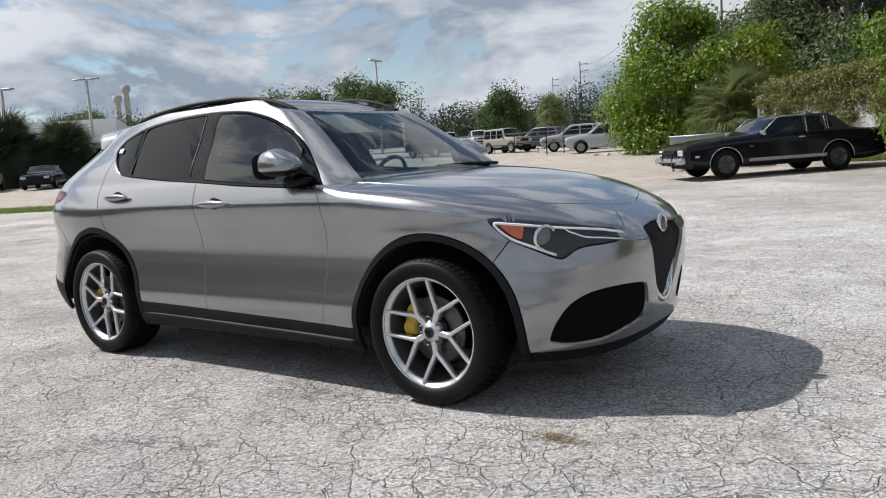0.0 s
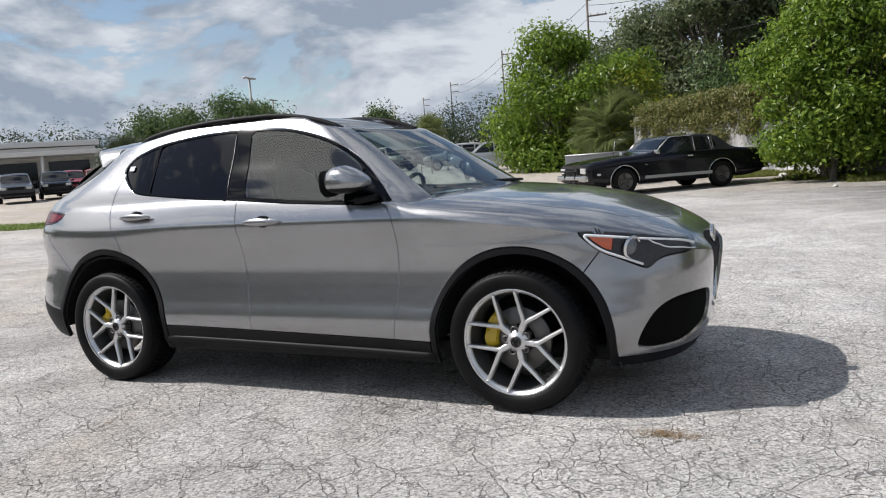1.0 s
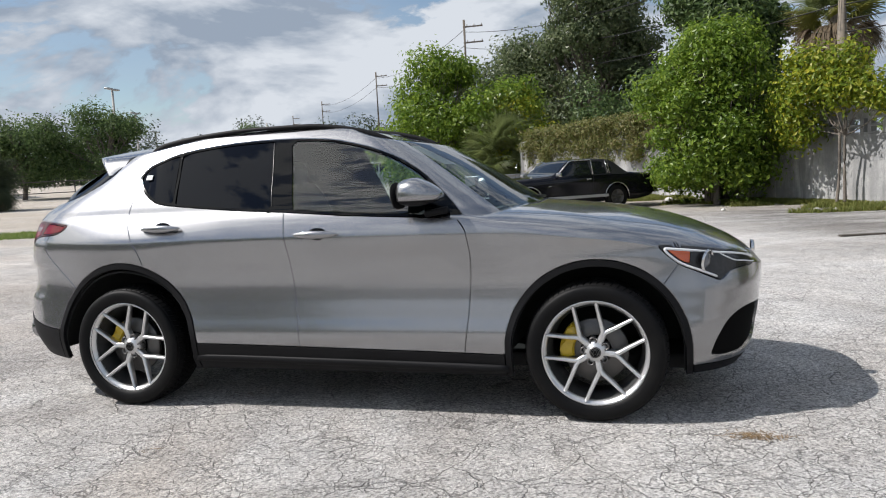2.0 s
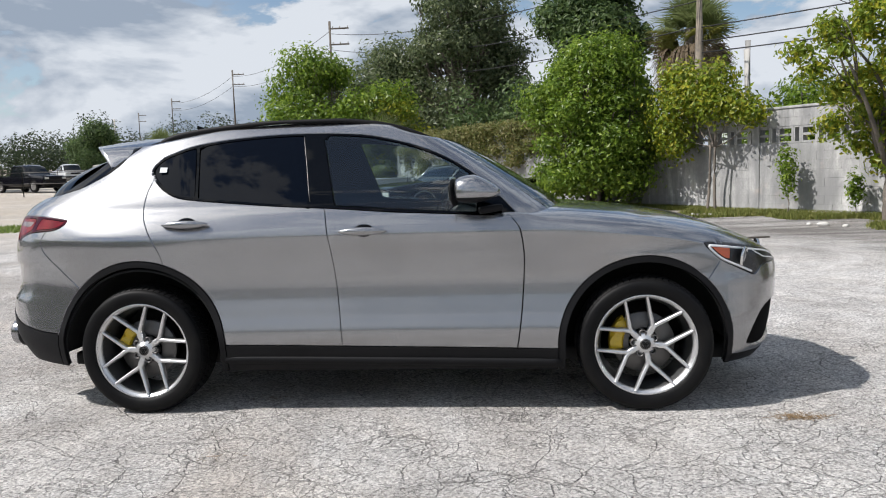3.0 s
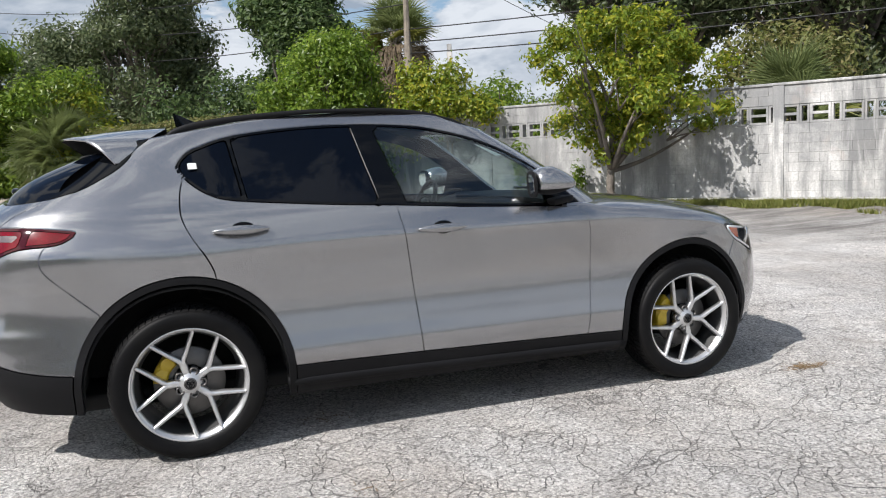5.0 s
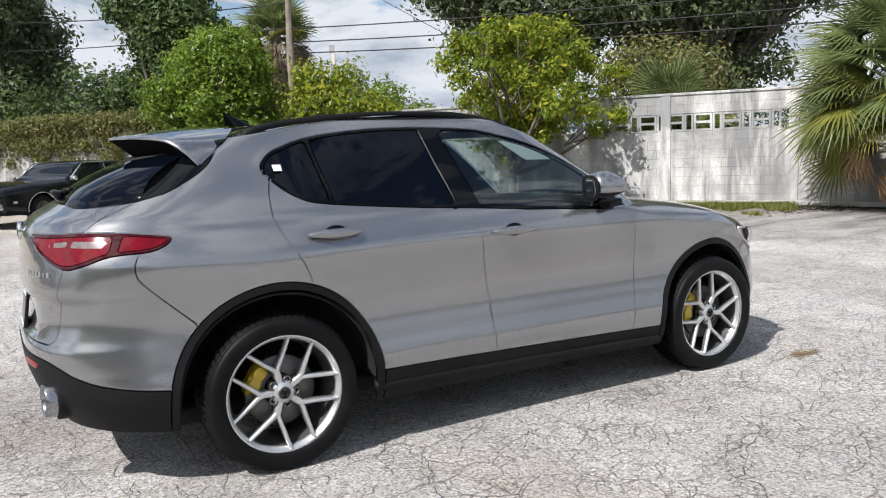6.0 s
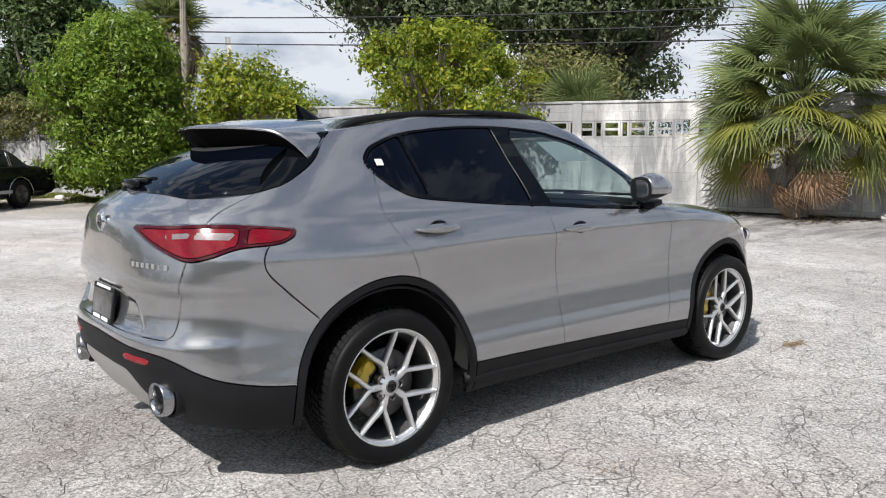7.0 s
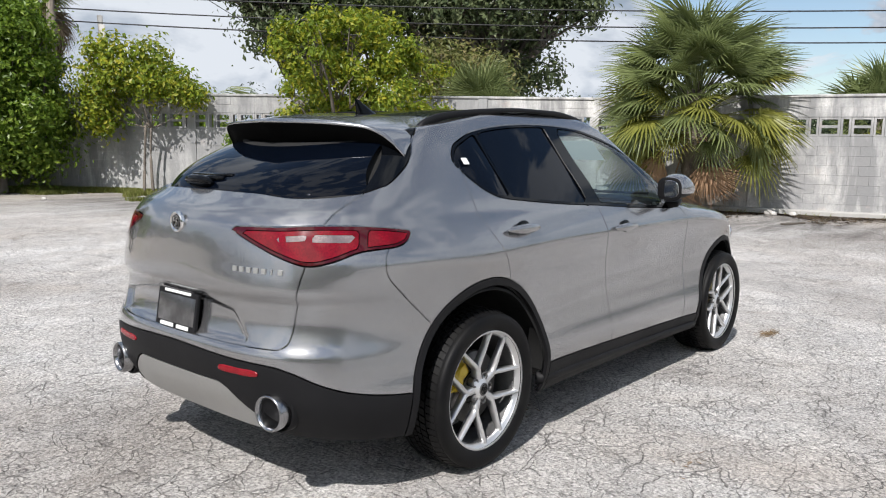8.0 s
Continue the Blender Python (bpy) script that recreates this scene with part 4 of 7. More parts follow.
def crossover():
    car = thing("crossover_car", "grey metallic five-door crossover parked on cracked asphalt", "car")
    made = car_panels(car)
    # under the body
    raw("underbody", *joined((lambda b: ([tuple(v.co) for v in b.verts], [tuple(v.index for v in f.verts) for f in b.faces]))(bevelled((3.9, 1.35, .08), (0, 0, .27), .02))), INSIDE_DARK, car)
    for x, r in ((1.418, .455), (-1.409, .468)):
        for s in (-1, 1):
            pts, n = [], 26
            for yy in (.93, .9, .5):
                rr = r if yy < .93 else r - .012
                pts += [(x + rr * math.cos(a), s * min(yy, skin_y(x + rr * math.cos(a), .362 + rr * math.sin(a)) - .02), .362 + rr * math.sin(a)) for a in np.linspace(-.02, math.pi + .02, n)]
            f = grid_faces(3, n) + [tuple(range(2 * n, 3 * n))]
            raw("wheel_liner", pts, f if s > 0 else [q[::-1] for q in f], INSIDE_DARK, car)
    for x, ph, y in ((1.409, 65, .79), (-1.409, 106, .79)):
        for s in (-1, 1):
            wheel(car, x, s * y, s, ph if s < 0 else ph + 20)
    # stepped skirts under the sills, bright strips on the door pillars
    xs_ = np.linspace(-.95, .96, 40)
    step = []
    for x in xs_:
        y0 = float(side_y(x, .29)) - .012 * max(0.0, abs(x) - .85) / .1
        z0 = .300 - .02 * x
        step += [(x, -y0 + .03, z0 + .018), (x, -y0 - .012, z0 + .010), (x, -y0 - .020, z0), (x, -y0 - .014, z0 - .030), (x, -y0 + .03, z0 - .045)]
    both("side_skirt", (step, [q[::-1] for q in grid_faces(40, 5)] + [tuple(range(5)), tuple(range(195, 200))[::-1]]), BLACK_PLASTIC, car, "stepped black side skirt")
    strip_ = tube([(-.494 + .076 * u, -float(side_width(1.552 - .37 * u)) - .003, 1.552 - .37 * u) for u in np.linspace(0, 1, 9)], .0028, 6)
    both("pillar_strip", strip_, STEEL, car, "thin bright pillar strip")
    # handles in their cups; black paints the shade into the body-coloured cups
    for nm, x, z, y in (("front_door", -.111, 1.0145, .886), ("rear_door", -1.120, 1.0765, .872)):
        cup = blob((.118, .02, .074), (x + .008, -y - .001, z), 2.0)
        bar = blob((.272, .040, .046), (x, -y - .028, z), 2.3, 32, 12, lambda p: [p[0], p[1] + .012 * (p[0] / .136)**2, p[2] * (1 - .35 * (p[0] / .136)**2)])
        for s, (c, b) in zip((-1, 1), ((cup, bar), (mirror_of(cup), mirror_of(bar)))):
            h = raw("door_handle", *b, PAINT, made[nm, s], "grey painted pull handle")
            raw("handle_cup", *c, GLOSS_BLACK, h, "dark handle recess")
    # door mirrors
    cut = lambda p: [p[0] if p[0] > -.1 else -.1 + (p[0] + .1) * .25, p[1], p[2] * (1 - .5 * max(0, p[0] / .14)) * (1.0 if p[2] > 0 else .8)]
    upper = blob((.280, .185, .200), (.512, -.918, 1.203), 2.4, 32, 20, lambda p: cut(p) if p[2] > -.018 else [cut(p)[0] * .985, p[1] * .985, max(cut(p)[2], -.02)])
    lower = blob((.258, .176, .135), (.517, -.914, 1.205), 2.5, 32, 20, lambda p: cut(p) if p[2] < -.012 else [cut(p)[0], p[1], -.012])
    stalk = bevelled((.13, .12, .035), (.59, -.845, 1.115), .012, 2, (0, -8, 12))
    stalk = ([tuple(v.co) for v in stalk.verts], [tuple(v.index for v in f.verts) for f in stalk.faces])
    pane = moved(blob((.006, .140, .105), (0, 0, 0), 3), pose(.392, -.918, 1.212, 0, -4, -13))
    shell_ = moved(blob((.016, .168, .145), (0, 0, 0), 3), pose(.400, -.918, 1.210, 0, -4, -8))
    for s in (-1, 1):
        k = (lambda m: m) if s < 0 else mirror_of
        mm = raw("door_mirror", *k(upper), PAINT, car, "grey mirror cap over black base")
        raw("mirror_base", *k(lower), BLACK_PLASTIC, mm, "black plastic base")
        raw("mirror_arm", *k(stalk), BLACK_PLASTIC, mm)
        raw("mirror_housing", *k(shell_), BLACK_PLASTIC, mm, "black housing")
        raw("mirror_glass", *k(pane), CHROME, mm, "mirror glass")
    # roof rails, fin
    rail_top = curve((-1.43, 1.548), (-1.40, 1.572), (-1.278, 1.610), (-.957, 1.645), (-.636, 1.660), (-.316, 1.659), (-.1, 1.640), (.05, 1.608), (.163, 1.571), (.235, 1.538))
    rail = []
    for x in np.linspace(-1.43, .235, 48):
        y, z1 = .512 - .03 * ((x + .6) / .8)**2, float(rail_top(x))
        z0 = z1 - .021 - .014 * min(1, abs(x + .6) / .7)
        rail += [(x, -y - .016, z0), (x, -y - .015, z1 - .008), (x, -y - .008, z1), (x, -y + .008, z1), (x, -y + .014, z1 - .008), (x, -y + .016, z0)]
    rail = (rail, grid_faces(48, 6, True) + [tuple(range(6))[::-1], tuple(range(282, 288))])
    both("roof_rail", rail, BLACK_PLASTIC, car, "black roof rail")
    fin = [(-1.22 - (.145 + .012 * h) * (h * .72 + (1 - h * .72) * t), w * (1 - .75 * h) * math.sin(math.pi * min(1, .06 + .9 * t)), 1.612 + h * .076 * (.78 + .22 * t)) for h in np.linspace(0, 1, 7) for t, w in [(t, .03) for t in np.linspace(0, 1, 12)]]
    finl = [(x, -y, z) for x, y, z in fin]
    raw("aerial_fin", *joined((fin, [q[::-1] for q in grid_faces(7, 12)]), (finl, grid_faces(7, 12))), GLOSS_BLACK, car, "black shark-fin aerial")
    # roof spoiler
    S = np.linspace(-1, 1, 49)
    tx, tz, ty = curve((0, -1.962), (.5, -1.90), (.8, -1.80), (.93, -1.735), (1, -1.665)), curve((0, 1.556), (.5, 1.550), (.8, 1.533), (.93, 1.49), (1, 1.412)), curve((0, 0), (.5, .30), (.8, .50), (.93, .575), (1, .617))
    rx, rz = curve((0, -1.42), (.5, -1.42), (.8, -1.495), (.93, -1.55), (1, -1.625)), curve((0, 1.608), (.5, 1.588), (.8, 1.534), (.93, 1.488), (1, 1.414))
    ux, uz = curve((0, -1.80), (.8, -1.67), (1, -1.64)), curve((0, 1.425), (.8, 1.41), (1, 1.40))
    top_rows, under = [], []
    for k in np.linspace(0, 1, 9):
        top_rows += [(float(rx(abs(s)) * (1 - k) + tx(abs(s)) * k), float(math.copysign(1, s) * (ty(abs(s)) * (1 - .02 * (1 - k)))), float(rz(abs(s)) * (1 - k) + tz(abs(s)) * k + .012 * math.sin(math.pi * k) * (1 - s * s) + .004)) for s in S]
    top_rows += [(float(tx(abs(s)) + .004), float(math.copysign(1, s) * ty(abs(s))), float(tz(abs(s)) - .006)) for s in S]
    for k in np.linspace(0, 1, 4):
        under += [(float((tx(abs(s)) + .006) * (1 - k) + ux(abs(s)) * k), float(math.copysign(1, s) * ty(abs(s)) * (1 - .06 * k)), float((tz(abs(s)) - .005) * (1 - k) + uz(abs(s)) * k)) for s in S]
    lining = [(x + .004, y * .99, z - .005) for x, y, z in top_rows]
    sp = raw("roof_spoiler", top_rows, grid_faces(10, 49), PAINT, car, "grey roof spoiler with black underside")
    raw("spoiler_lining", lining, grid_faces(10, 49), MATT_BLACK, sp, "black lining")
    raw("spoiler_underside", under, grid_faces(4, 49), MATT_BLACK, sp, "black underside")
    def tail_at(y, z):
        s_ = (abs(y) / side_y(-2.3, z))**(float(rear_full(z)) / 2)
        return -float(tail_x(z)) * (1 - s_ * s_)**(1 / 11)
    # wiper, plate, emblem, letters, exhausts
    wiper = moved(blob((.085, .20, .045), (0, 0, 0), 2.4, 20, 12), pose(-2.20, .12, 1.282, 0, 34, 0))
    arm = tube([(-2.205, .19, 1.292), (-2.185, .08, 1.30), (-2.17, -.02, 1.302)], .011)
    blade_ = tube([(-2.165, .22, 1.31), (-2.155, 0, 1.315), (-2.15, -.06, 1.315)], .008)
    raw("rear_wiper", *joined(wiper, arm, blade_), GLOSS_BLACK, car, "black rear wiper")
    pl_ = bevelled((.014, .305, .160), (0, 0, 0), .005)
    plate = part("plate_holder", pl_, BLACK_PLASTIC, car, "black plate frame without a plate")
    plate.matrix_basis = pose(-2.396, .005, .752, 0, 9, 0)
    raw("plate_ground", *(lambda b: ([tuple(v.co) for v in b.verts], [tuple(v.index for v in f.verts) for f in b.faces]))(bevelled((.006, .275, .118), (-.006, 0, .0), .002)), material("dull metal", (.16, .16, .165), .25, .8, var=.7, scale=(40, 14)), plate)
    for y0, wd, zz, hh in ((0, .2, .073, .012), (-.06, .09, -.071, .016), (.06, .10, -.071, .016)):
        raw("lettering_bar", *(lambda b: ([tuple(v.co) for v in b.verts], [tuple(v.index for v in f.verts) for f in b.faces]))(bevelled((.004, wd, hh), (-.008, y0, zz), .001)), PAPER, plate, "pale unreadable lettering")
    em = moved(lathe([(.0001, -.004), (.034, -.004), (.036, -.006), (.041, -.007), (.045, -.003), (.046, .01)], 40), pose(-2.391, 0, 1.125, 0, 14, -90))
    e = raw("rear_emblem", *em, CHROME, car, "round chrome emblem")
    raw("emblem_centre", *moved(joined(lathe([(.024, -.0062), (.027, -.0085), (.030, -.0062)], 32), *[tube([(x0, -.0072, z0), (x1, -.0072, z1)], .004, 6) for x0, z0, x1, z1 in ((-.014, -.016, -.014, .016), (-.024, .002, -.004, .002), (.004, -.018, .016, -.004), (.016, -.004, .004, .010), (.004, .010, .014, .019))]), pose(-2.391, 0, 1.125, 0, 14, -90)), STEEL, e)
    fe = raw("front_emblem", *moved(lathe([(.0001, -.004), (.034, -.004), (.037, -.007), (.044, -.008), (.049, -.003), (.05, .01)], 40), pose(2.258, 0, .790, 0, 14, 90)), CHROME, car, "round chrome emblem")
    raw("emblem_centre", *moved(lathe([(.0001, -.0065), (.030, -.0065), (.033, -.004)], 32), pose(2.258, 0, .790, 0, 14, 90)), STEEL, fe)
    for i in range(7):
        s_ = -.388 - .2 * i / 6
        xx = tail_at(s_, .97)
        ang = 8 + 9 * i / 6
        bar = bevelled((.005, .022 if i not in (5,) else .006, .021), (0, 0, 0), .0015)
        q = part("badge_bar", bar, SATIN, made["tailgate", 0], "chrome model badge")
        q.matrix_basis = pose(xx - .002, s_, .971 - .0004 * i, 0, 4, ang)
    at_pipe = pose(-2.318, -.572, .425, 0, 0, -90 + 6)
    pipe = moved(lathe([(.052, .09), (.054, -.02), (.058, -.045), (.063, -.057), (.069, -.060), (.073, -.054), (.074, -.02), (.073, .09)], 48), at_pipe)
    for s in (-1, 1):
        ex = raw("exhaust_tip", *(pipe if s < 0 else mirror_of(pipe)), TAILPIPE, car, "round polished exhaust tip")
        hole = moved(lathe([(.0001, .06), (.053, .06), (.053, .02)], 30), at_pipe)
        raw("exhaust_bore", *(hole if s < 0 else mirror_of(hole)), INSIDE_DARK, ex)
        cuff = moved(lathe([(.075, .03), (.084, -.012), (.089, -.006), (.090, .05)], 40), at_pipe)
        raw("exhaust_cuff", *(cuff if s < 0 else mirror_of(cuff)), BLACK_PLASTIC, ex, "black rim of the outlet")
    # rear reflectors
    ya, yb = tail_at(.325, .572), tail_at(.525, .572)
    lens = moved(blob((.014, .215, .032), (0, 0, 0), 3, 24, 10), pose((ya + yb) / 2 - .004, -.425, .572, 0, 4, math.degrees(math.atan2(yb - ya, .2)) ))
    both("reflector", lens, REFLEX, car, "red reflector")
    # grille: chrome V and bars
    gx = lambda z: float(nose_x(z)) - .010
    vee = [(gx(z) - 1.1 * y * y - .004, y, z) for y, z in spline([(-.245, .768), (-.215, .70), (-.18, .61), (-.09, .45), (0, .405), (.09, .45), (.18, .61), (.215, .70), (.245, .768)], 5, False)]
    raw("grille_frame", *tube(vee, lambda t: .013 + .012 * math.sin(math.pi * t), 10), CHROME, car, "satin chrome V of the grille")
    for i in range(9):
        z = .455 + .036 * i
        hw = max(.02, .62 * (z - .40) * .82)
        hw = min(hw, .19)
        raw("grille_bar", *tube([(gx(z) - .055 - 1.1 * y * y, y, z) for y in np.linspace(-hw, hw, 9)], .004, 6), BLACK_PLASTIC, made["grille", 0])
    for s in (-1, 1):
        c = (1.968, s * .709, .806)
        ring = moved(lathe([(.046, -.004), (.05, -.012), (.056, -.012), (.06, -.002)], 32), pose(*c, 0, 0, (62 if s < 0 else 118)) @ pose(0, 0, 0, 8, 0, 0))
        bowl = moved(lathe([(.0001, -.016), (.02, -.014), (.036, -.006), (.046, .004)], 28), pose(*c, 0, 0, (62 if s < 0 else 118)) @ pose(0, 0, 0, 8, 0, 0))
        pr = raw("projector_ring", *ring, CHROME, made["headlight", s], "chrome ring")
        raw("projector_lens", *bowl, material("lamp glass", (.12, .13, .15), .05, .3, coat=1), pr)
    # windscreen wipers, shade strip, sticker
    raw("wiper", *tube([(.985, .2, 1.125), (.93, -.25, 1.14), (.86, -.56, 1.148)], .010, 6), BLACK_PLASTIC, car, "black wiper blade")
    raw("wiper", *tube([(.97, .55, 1.13), (.98, .2, 1.142), (.96, -.1, 1.143)], .010, 6), BLACK_PLASTIC, car, "black wiper blade")
    st = bevelled((.042, .003, .036), (0, 0, 0), .001)
    q = part("sticker", st, PAPER, made["quarter_window", -1], "small white sticker")
    q.matrix_basis = pose(-1.315, -.678, 1.387, -35, 0, 3)
    cabin_inside(car)
    return car


def cabin_inside(car):
    for x in (-.35,):
        for s in (-1, 1):
            y = s * .36
            bk = blob((.18, .50, .66), (x - .26, y, .98), 3.2, 24, 16, lambda p: [p[0] - .26 * (p[2] + .33), p[1] * (1 - .2 * max(0, p[2]) / .33), p[2]])
            seat = raw("front_seat", *bk, LEATHER, car, "black leather seat")
            raw("seat_cushion", *blob((.52, .50, .2), (x, y, .64), 3.2), LEATHER, seat)
            raw("head_restraint", *blob((.10, .27, .19), (x - .48, y, 1.36), 3), LEATHER, seat)
    raw("rear_seat", *blob((.22, 1.25, .7), (-1.25, 0, 1.0), 4), LEATHER, car, "black rear bench")
    raw("dashboard", *blob((.5, 1.36, .3), (.55, 0, .98), 3.4), BLACK_PLASTIC, car, "black dashboard")
    ring = lathe([(.17, -.014), (.185, -.014), (.19, 0), (.185, .014), (.17, .014), (.166, 0), (.17, -.014)], 40)
    st = raw("steering_wheel", *moved(ring, pose(.20, .36, 1.05, 0, 0, 90) @ pose(0, 0, 0, 22, 0, 0)), LEATHER, car, "black steering wheel")
    raw("wheel_boss", *blob((.06, .14, .12), (.215, .36, 1.045), 2.6), LEATHER, st)
    # a sheet behind the windscreen, top near side
    sc = [(.30 + .23 * v - .02 * (u - .5)**2, -.42 + .26 * u + .02 * v, 1.497 - .125 * v) for v in np.linspace(0, 1, 6) for u in np.linspace(0, 1, 6)]
    raw("paper_sheet", sc, grid_faces(6, 6), SHEET, car, "pale paper sheet inside the windscreen")


crossover()

# ---- plants ----
def leaf_look(name, a, b, c, through=.35, rough=.5):
    """Leaves that let some light through; each leaf has its own tone."""
    m = bpy.data.materials.new(name)
    m.use_nodes = True
    n, l = m.node_tree.nodes, m.node_tree.links
    p = n["Principled BSDF"]
    g = n.new("ShaderNodeNewGeometry")
    pos = noise_node(n, l, g.outputs["Position"], .8, 3)
    col = ramp_node(n, l, g.outputs["Random Per Island"], (0, a), (.55, b), (1, c))
    col = mix_node(n, l, ramp_node(n, l, pos, (.35, 0.0), (.7, .45)), col, a)
    l.new(col, p.inputs["Base Color"])
    p.inputs["Roughness"].default_value, p.inputs["Specular IOR Level"].default_value = rough, .35
    t, mx = n.new("ShaderNodeBsdfTranslucent"), n.new("ShaderNodeMixShader")
    l.new(col, t.inputs[0])
    mx.inputs[0].default_value = through
    l.new(p.outputs[0], mx.inputs[1]); l.new(t.outputs[0], mx.inputs[2])
    l.new(mx.outputs[0], n["Material Output"].inputs[0])
    return m


LEAF_FICUS = leaf_look("ficus leaves", (.09, .155, .02), (.18, .28, .035), (.33, .42, .06), .5, .38)
LEAF_YOUNG = leaf_look("young leaves", (.11, .17, .02), (.26, .33, .03), (.48, .43, .045), .48, .4)
LEAF_OAK = leaf_look("oak leaves", (.065, .092, .042), (.135, .17, .078), (.25, .285, .145), .5, .4)
LEAF_DARK = leaf_look("dark leaves", (.045, .08, .027), (.105, .165, .052), (.19, .255, .09), .45)
LEAF_FAR = leaf_look("far woods", (.028, .045, .022), (.05, .075, .03), (.08, .105, .042), .2)
LEAF_VINE = leaf_look("vine leaves", (.10, .12, .03), (.19, .20, .06), (.29, .24, .11), .4)
FROND = leaf_look("palm fronds", (.11, .145, .055), (.20, .24, .09), (.34, .365, .17), .45, .36)
FROND_DARK = leaf_look("dark fronds", (.035, .05, .025), (.065, .085, .045), (.12, .135, .075), .3, .5)
FROND_YELLOW = leaf_look("yellowing fronds", (.14, .16, .035), (.23, .235, .05), (.34, .31, .08), .35, .4)
FROND_DEAD = leaf_look("dead fronds", (.22, .135, .08), (.37, .235, .14), (.50, .36, .23), .3, .7)
GRASS = leaf_look("grass", (.11, .14, .03), (.20, .22, .05), (.33, .30, .11), .4, .7)
BARK = material("grey bark", (.17, .145, .12), .9, var=.35, bump=.02, scale=(30, 3), second=(.09, .08, .07))
PALM_BARK = material("palm trunk", (.19, .16, .125), .9, var=.4, bump=.03, scale=(22, 3), second=(.10, .085, .07))


def leaves(rng, clumps, count, size, hollow=.55, fold=True, droop=.25, fuzz=.27):
    """Points and faces of many small folded leaves on the skins of some ellipsoid clumps."""
    cl = np.array(clumps, float)
    wt = (cl[:, 3] * cl[:, 4])
    pick = rng.choice(len(cl), count, p=wt / wt.sum())
    d = rng.normal(size=(count, 3))
    d /= np.linalg.norm(d, axis=1)[:, None]
    rad = hollow + (1 - hollow) * rng.random(count)**.6
    rad *= 1 + .16 * np.sin(5 * d[:, 0] + pick) * np.cos(4 * d[:, 2] + 2 * pick)
    rad *= 1 + fuzz * np.clip(rng.normal(size=count), -1.5, 2.2)
    c = cl[pick]
    P = c[:, :3] + d * rad[:, None] * np.stack((c[:, 3], c[:, 3], c[:, 4]), 1)
    nrm = d * .95 + rng.normal(size=(count, 3)) * .42 + (0, 0, .3)
    nrm /= np.linalg.norm(nrm, axis=1)[:, None]
    ax = np.cross(nrm, rng.normal(size=(count, 3)))
    ax[:, 2] -= droop * np.linalg.norm(ax, axis=1)
    ax /= np.linalg.norm(ax, axis=1)[:, None]
    bx = np.cross(nrm, ax)
    bx /= np.maximum(np.linalg.norm(bx, axis=1), 1e-6)[:, None]
    s = size * (.6 + .8 * rng.random(count))[:, None]
    up = nrm * s * .12
    V = np.stack((P - ax * s * .5, P - bx * s * .26 + up, P + ax * s * .5, P + bx * s * .26 + up), 1).reshape(-1, 3)
    i = np.arange(count)[:, None] * 4
    F = np.concatenate((i + [0, 1, 2], i + [0, 2, 3])) if fold else i + [0, 1, 2, 3]
    return V, F


def fast(name, V, F, mat, parent=None, label="", smooth=False):
    """A mesh from arrays of points and equal faces."""
    V, F = np.asarray(V, np.float32), np.asarray(F, np.int32)
    k = F.shape[1]
    me = bpy.data.meshes.new(name)
    me.vertices.add(len(V)); me.loops.add(F.size); me.polygons.add(len(F))
    me.vertices.foreach_set("co", V.ravel())
    me.loops.foreach_set("vertex_index", F.ravel())
    me.polygons.foreach_set("loop_start", np.arange(0, F.size, k, dtype=np.int32))
    me.update(calc_edges=True)
    return link(name, me, mat, parent, label, smooth)


def limb(a, b, r0, r1, rng, bend=.12, n=7):
    a, b = Vector(a), Vector(b)
    L = (b - a).length
    off = Vector(rng.normal(size=3)) * bend * L
    return tube([a.lerp(b, t) + off * math.sin(math.pi * t) * .5 for t in np.linspace(0, 1, n)], lambda t: r0 + (r1 - r0) * t, 7)


def tree(name, label, at, clumps, count, size, mat, trunk, seed, bark=None, hollow=.5, stems=1, category="tree", limbs=1):
    """A trunk with limbs into its clumps, and a crown of leaves. clumps: x, y, z, radius, half height, from the foot."""
    rng = np.random.default_rng(seed)
    t = thing(name, label, category, pose(at[0], at[1], height(*at[:2])))
    wood = []
    fork = Vector((0, 0, trunk[1]))
    for s in range(stems):
        foot = Vector((.22 * s * math.cos(2.4 * s), .22 * s * math.sin(2.4 * s), -.05))
        wood.append(limb(foot, fork + foot * .6, trunk[0], trunk[0] * .7, rng, .08, 9))
    for c in clumps[::limbs]:
        wood.append(limb(fork + Vector((0, 0, -.1)), Vector(c[:3]), trunk[0] * .5, trunk[0] * .12, rng, .15))
        for _ in range(3):
            d = Vector(rng.normal(size=3)); d.normalize()
            wood.append(limb(fork.lerp(Vector(c[:3]), .6), Vector(c[:3]) + d * c[3] * .8, trunk[0] * .2, trunk[0] * .05, rng, .15, 5))
    raw("trunk", *joined(*wood), bark or BARK, t)
    fast("crown", *leaves(rng, clumps, count, size, hollow), mat, t)
    return t


def spread(rng, n, R, z0, z1, rmin, rmax, flat=.8, squash=1.0):
    """Clumps scattered over a domed crown."""
    out = []
    for i in range(n):
        a, u = rng.random() * 2 * math.pi, rng.random()
        z = z0 + (z1 - z0) * u
        w = R * math.sqrt(max(.05, 1 - ((u - .42) / .62)**2)) * (.35 + .65 * rng.random()**.5)
        r = rmin + (rmax - rmin) * rng.random()
        out.append((w * math.cos(a), w * math.sin(a) * squash, z, r, r * flat))
    return out


R0 = np.random.default_rng(5)
R0.random(240)                                       # later rolls suit the crowns better
R1 = np.random.default_rng(6)
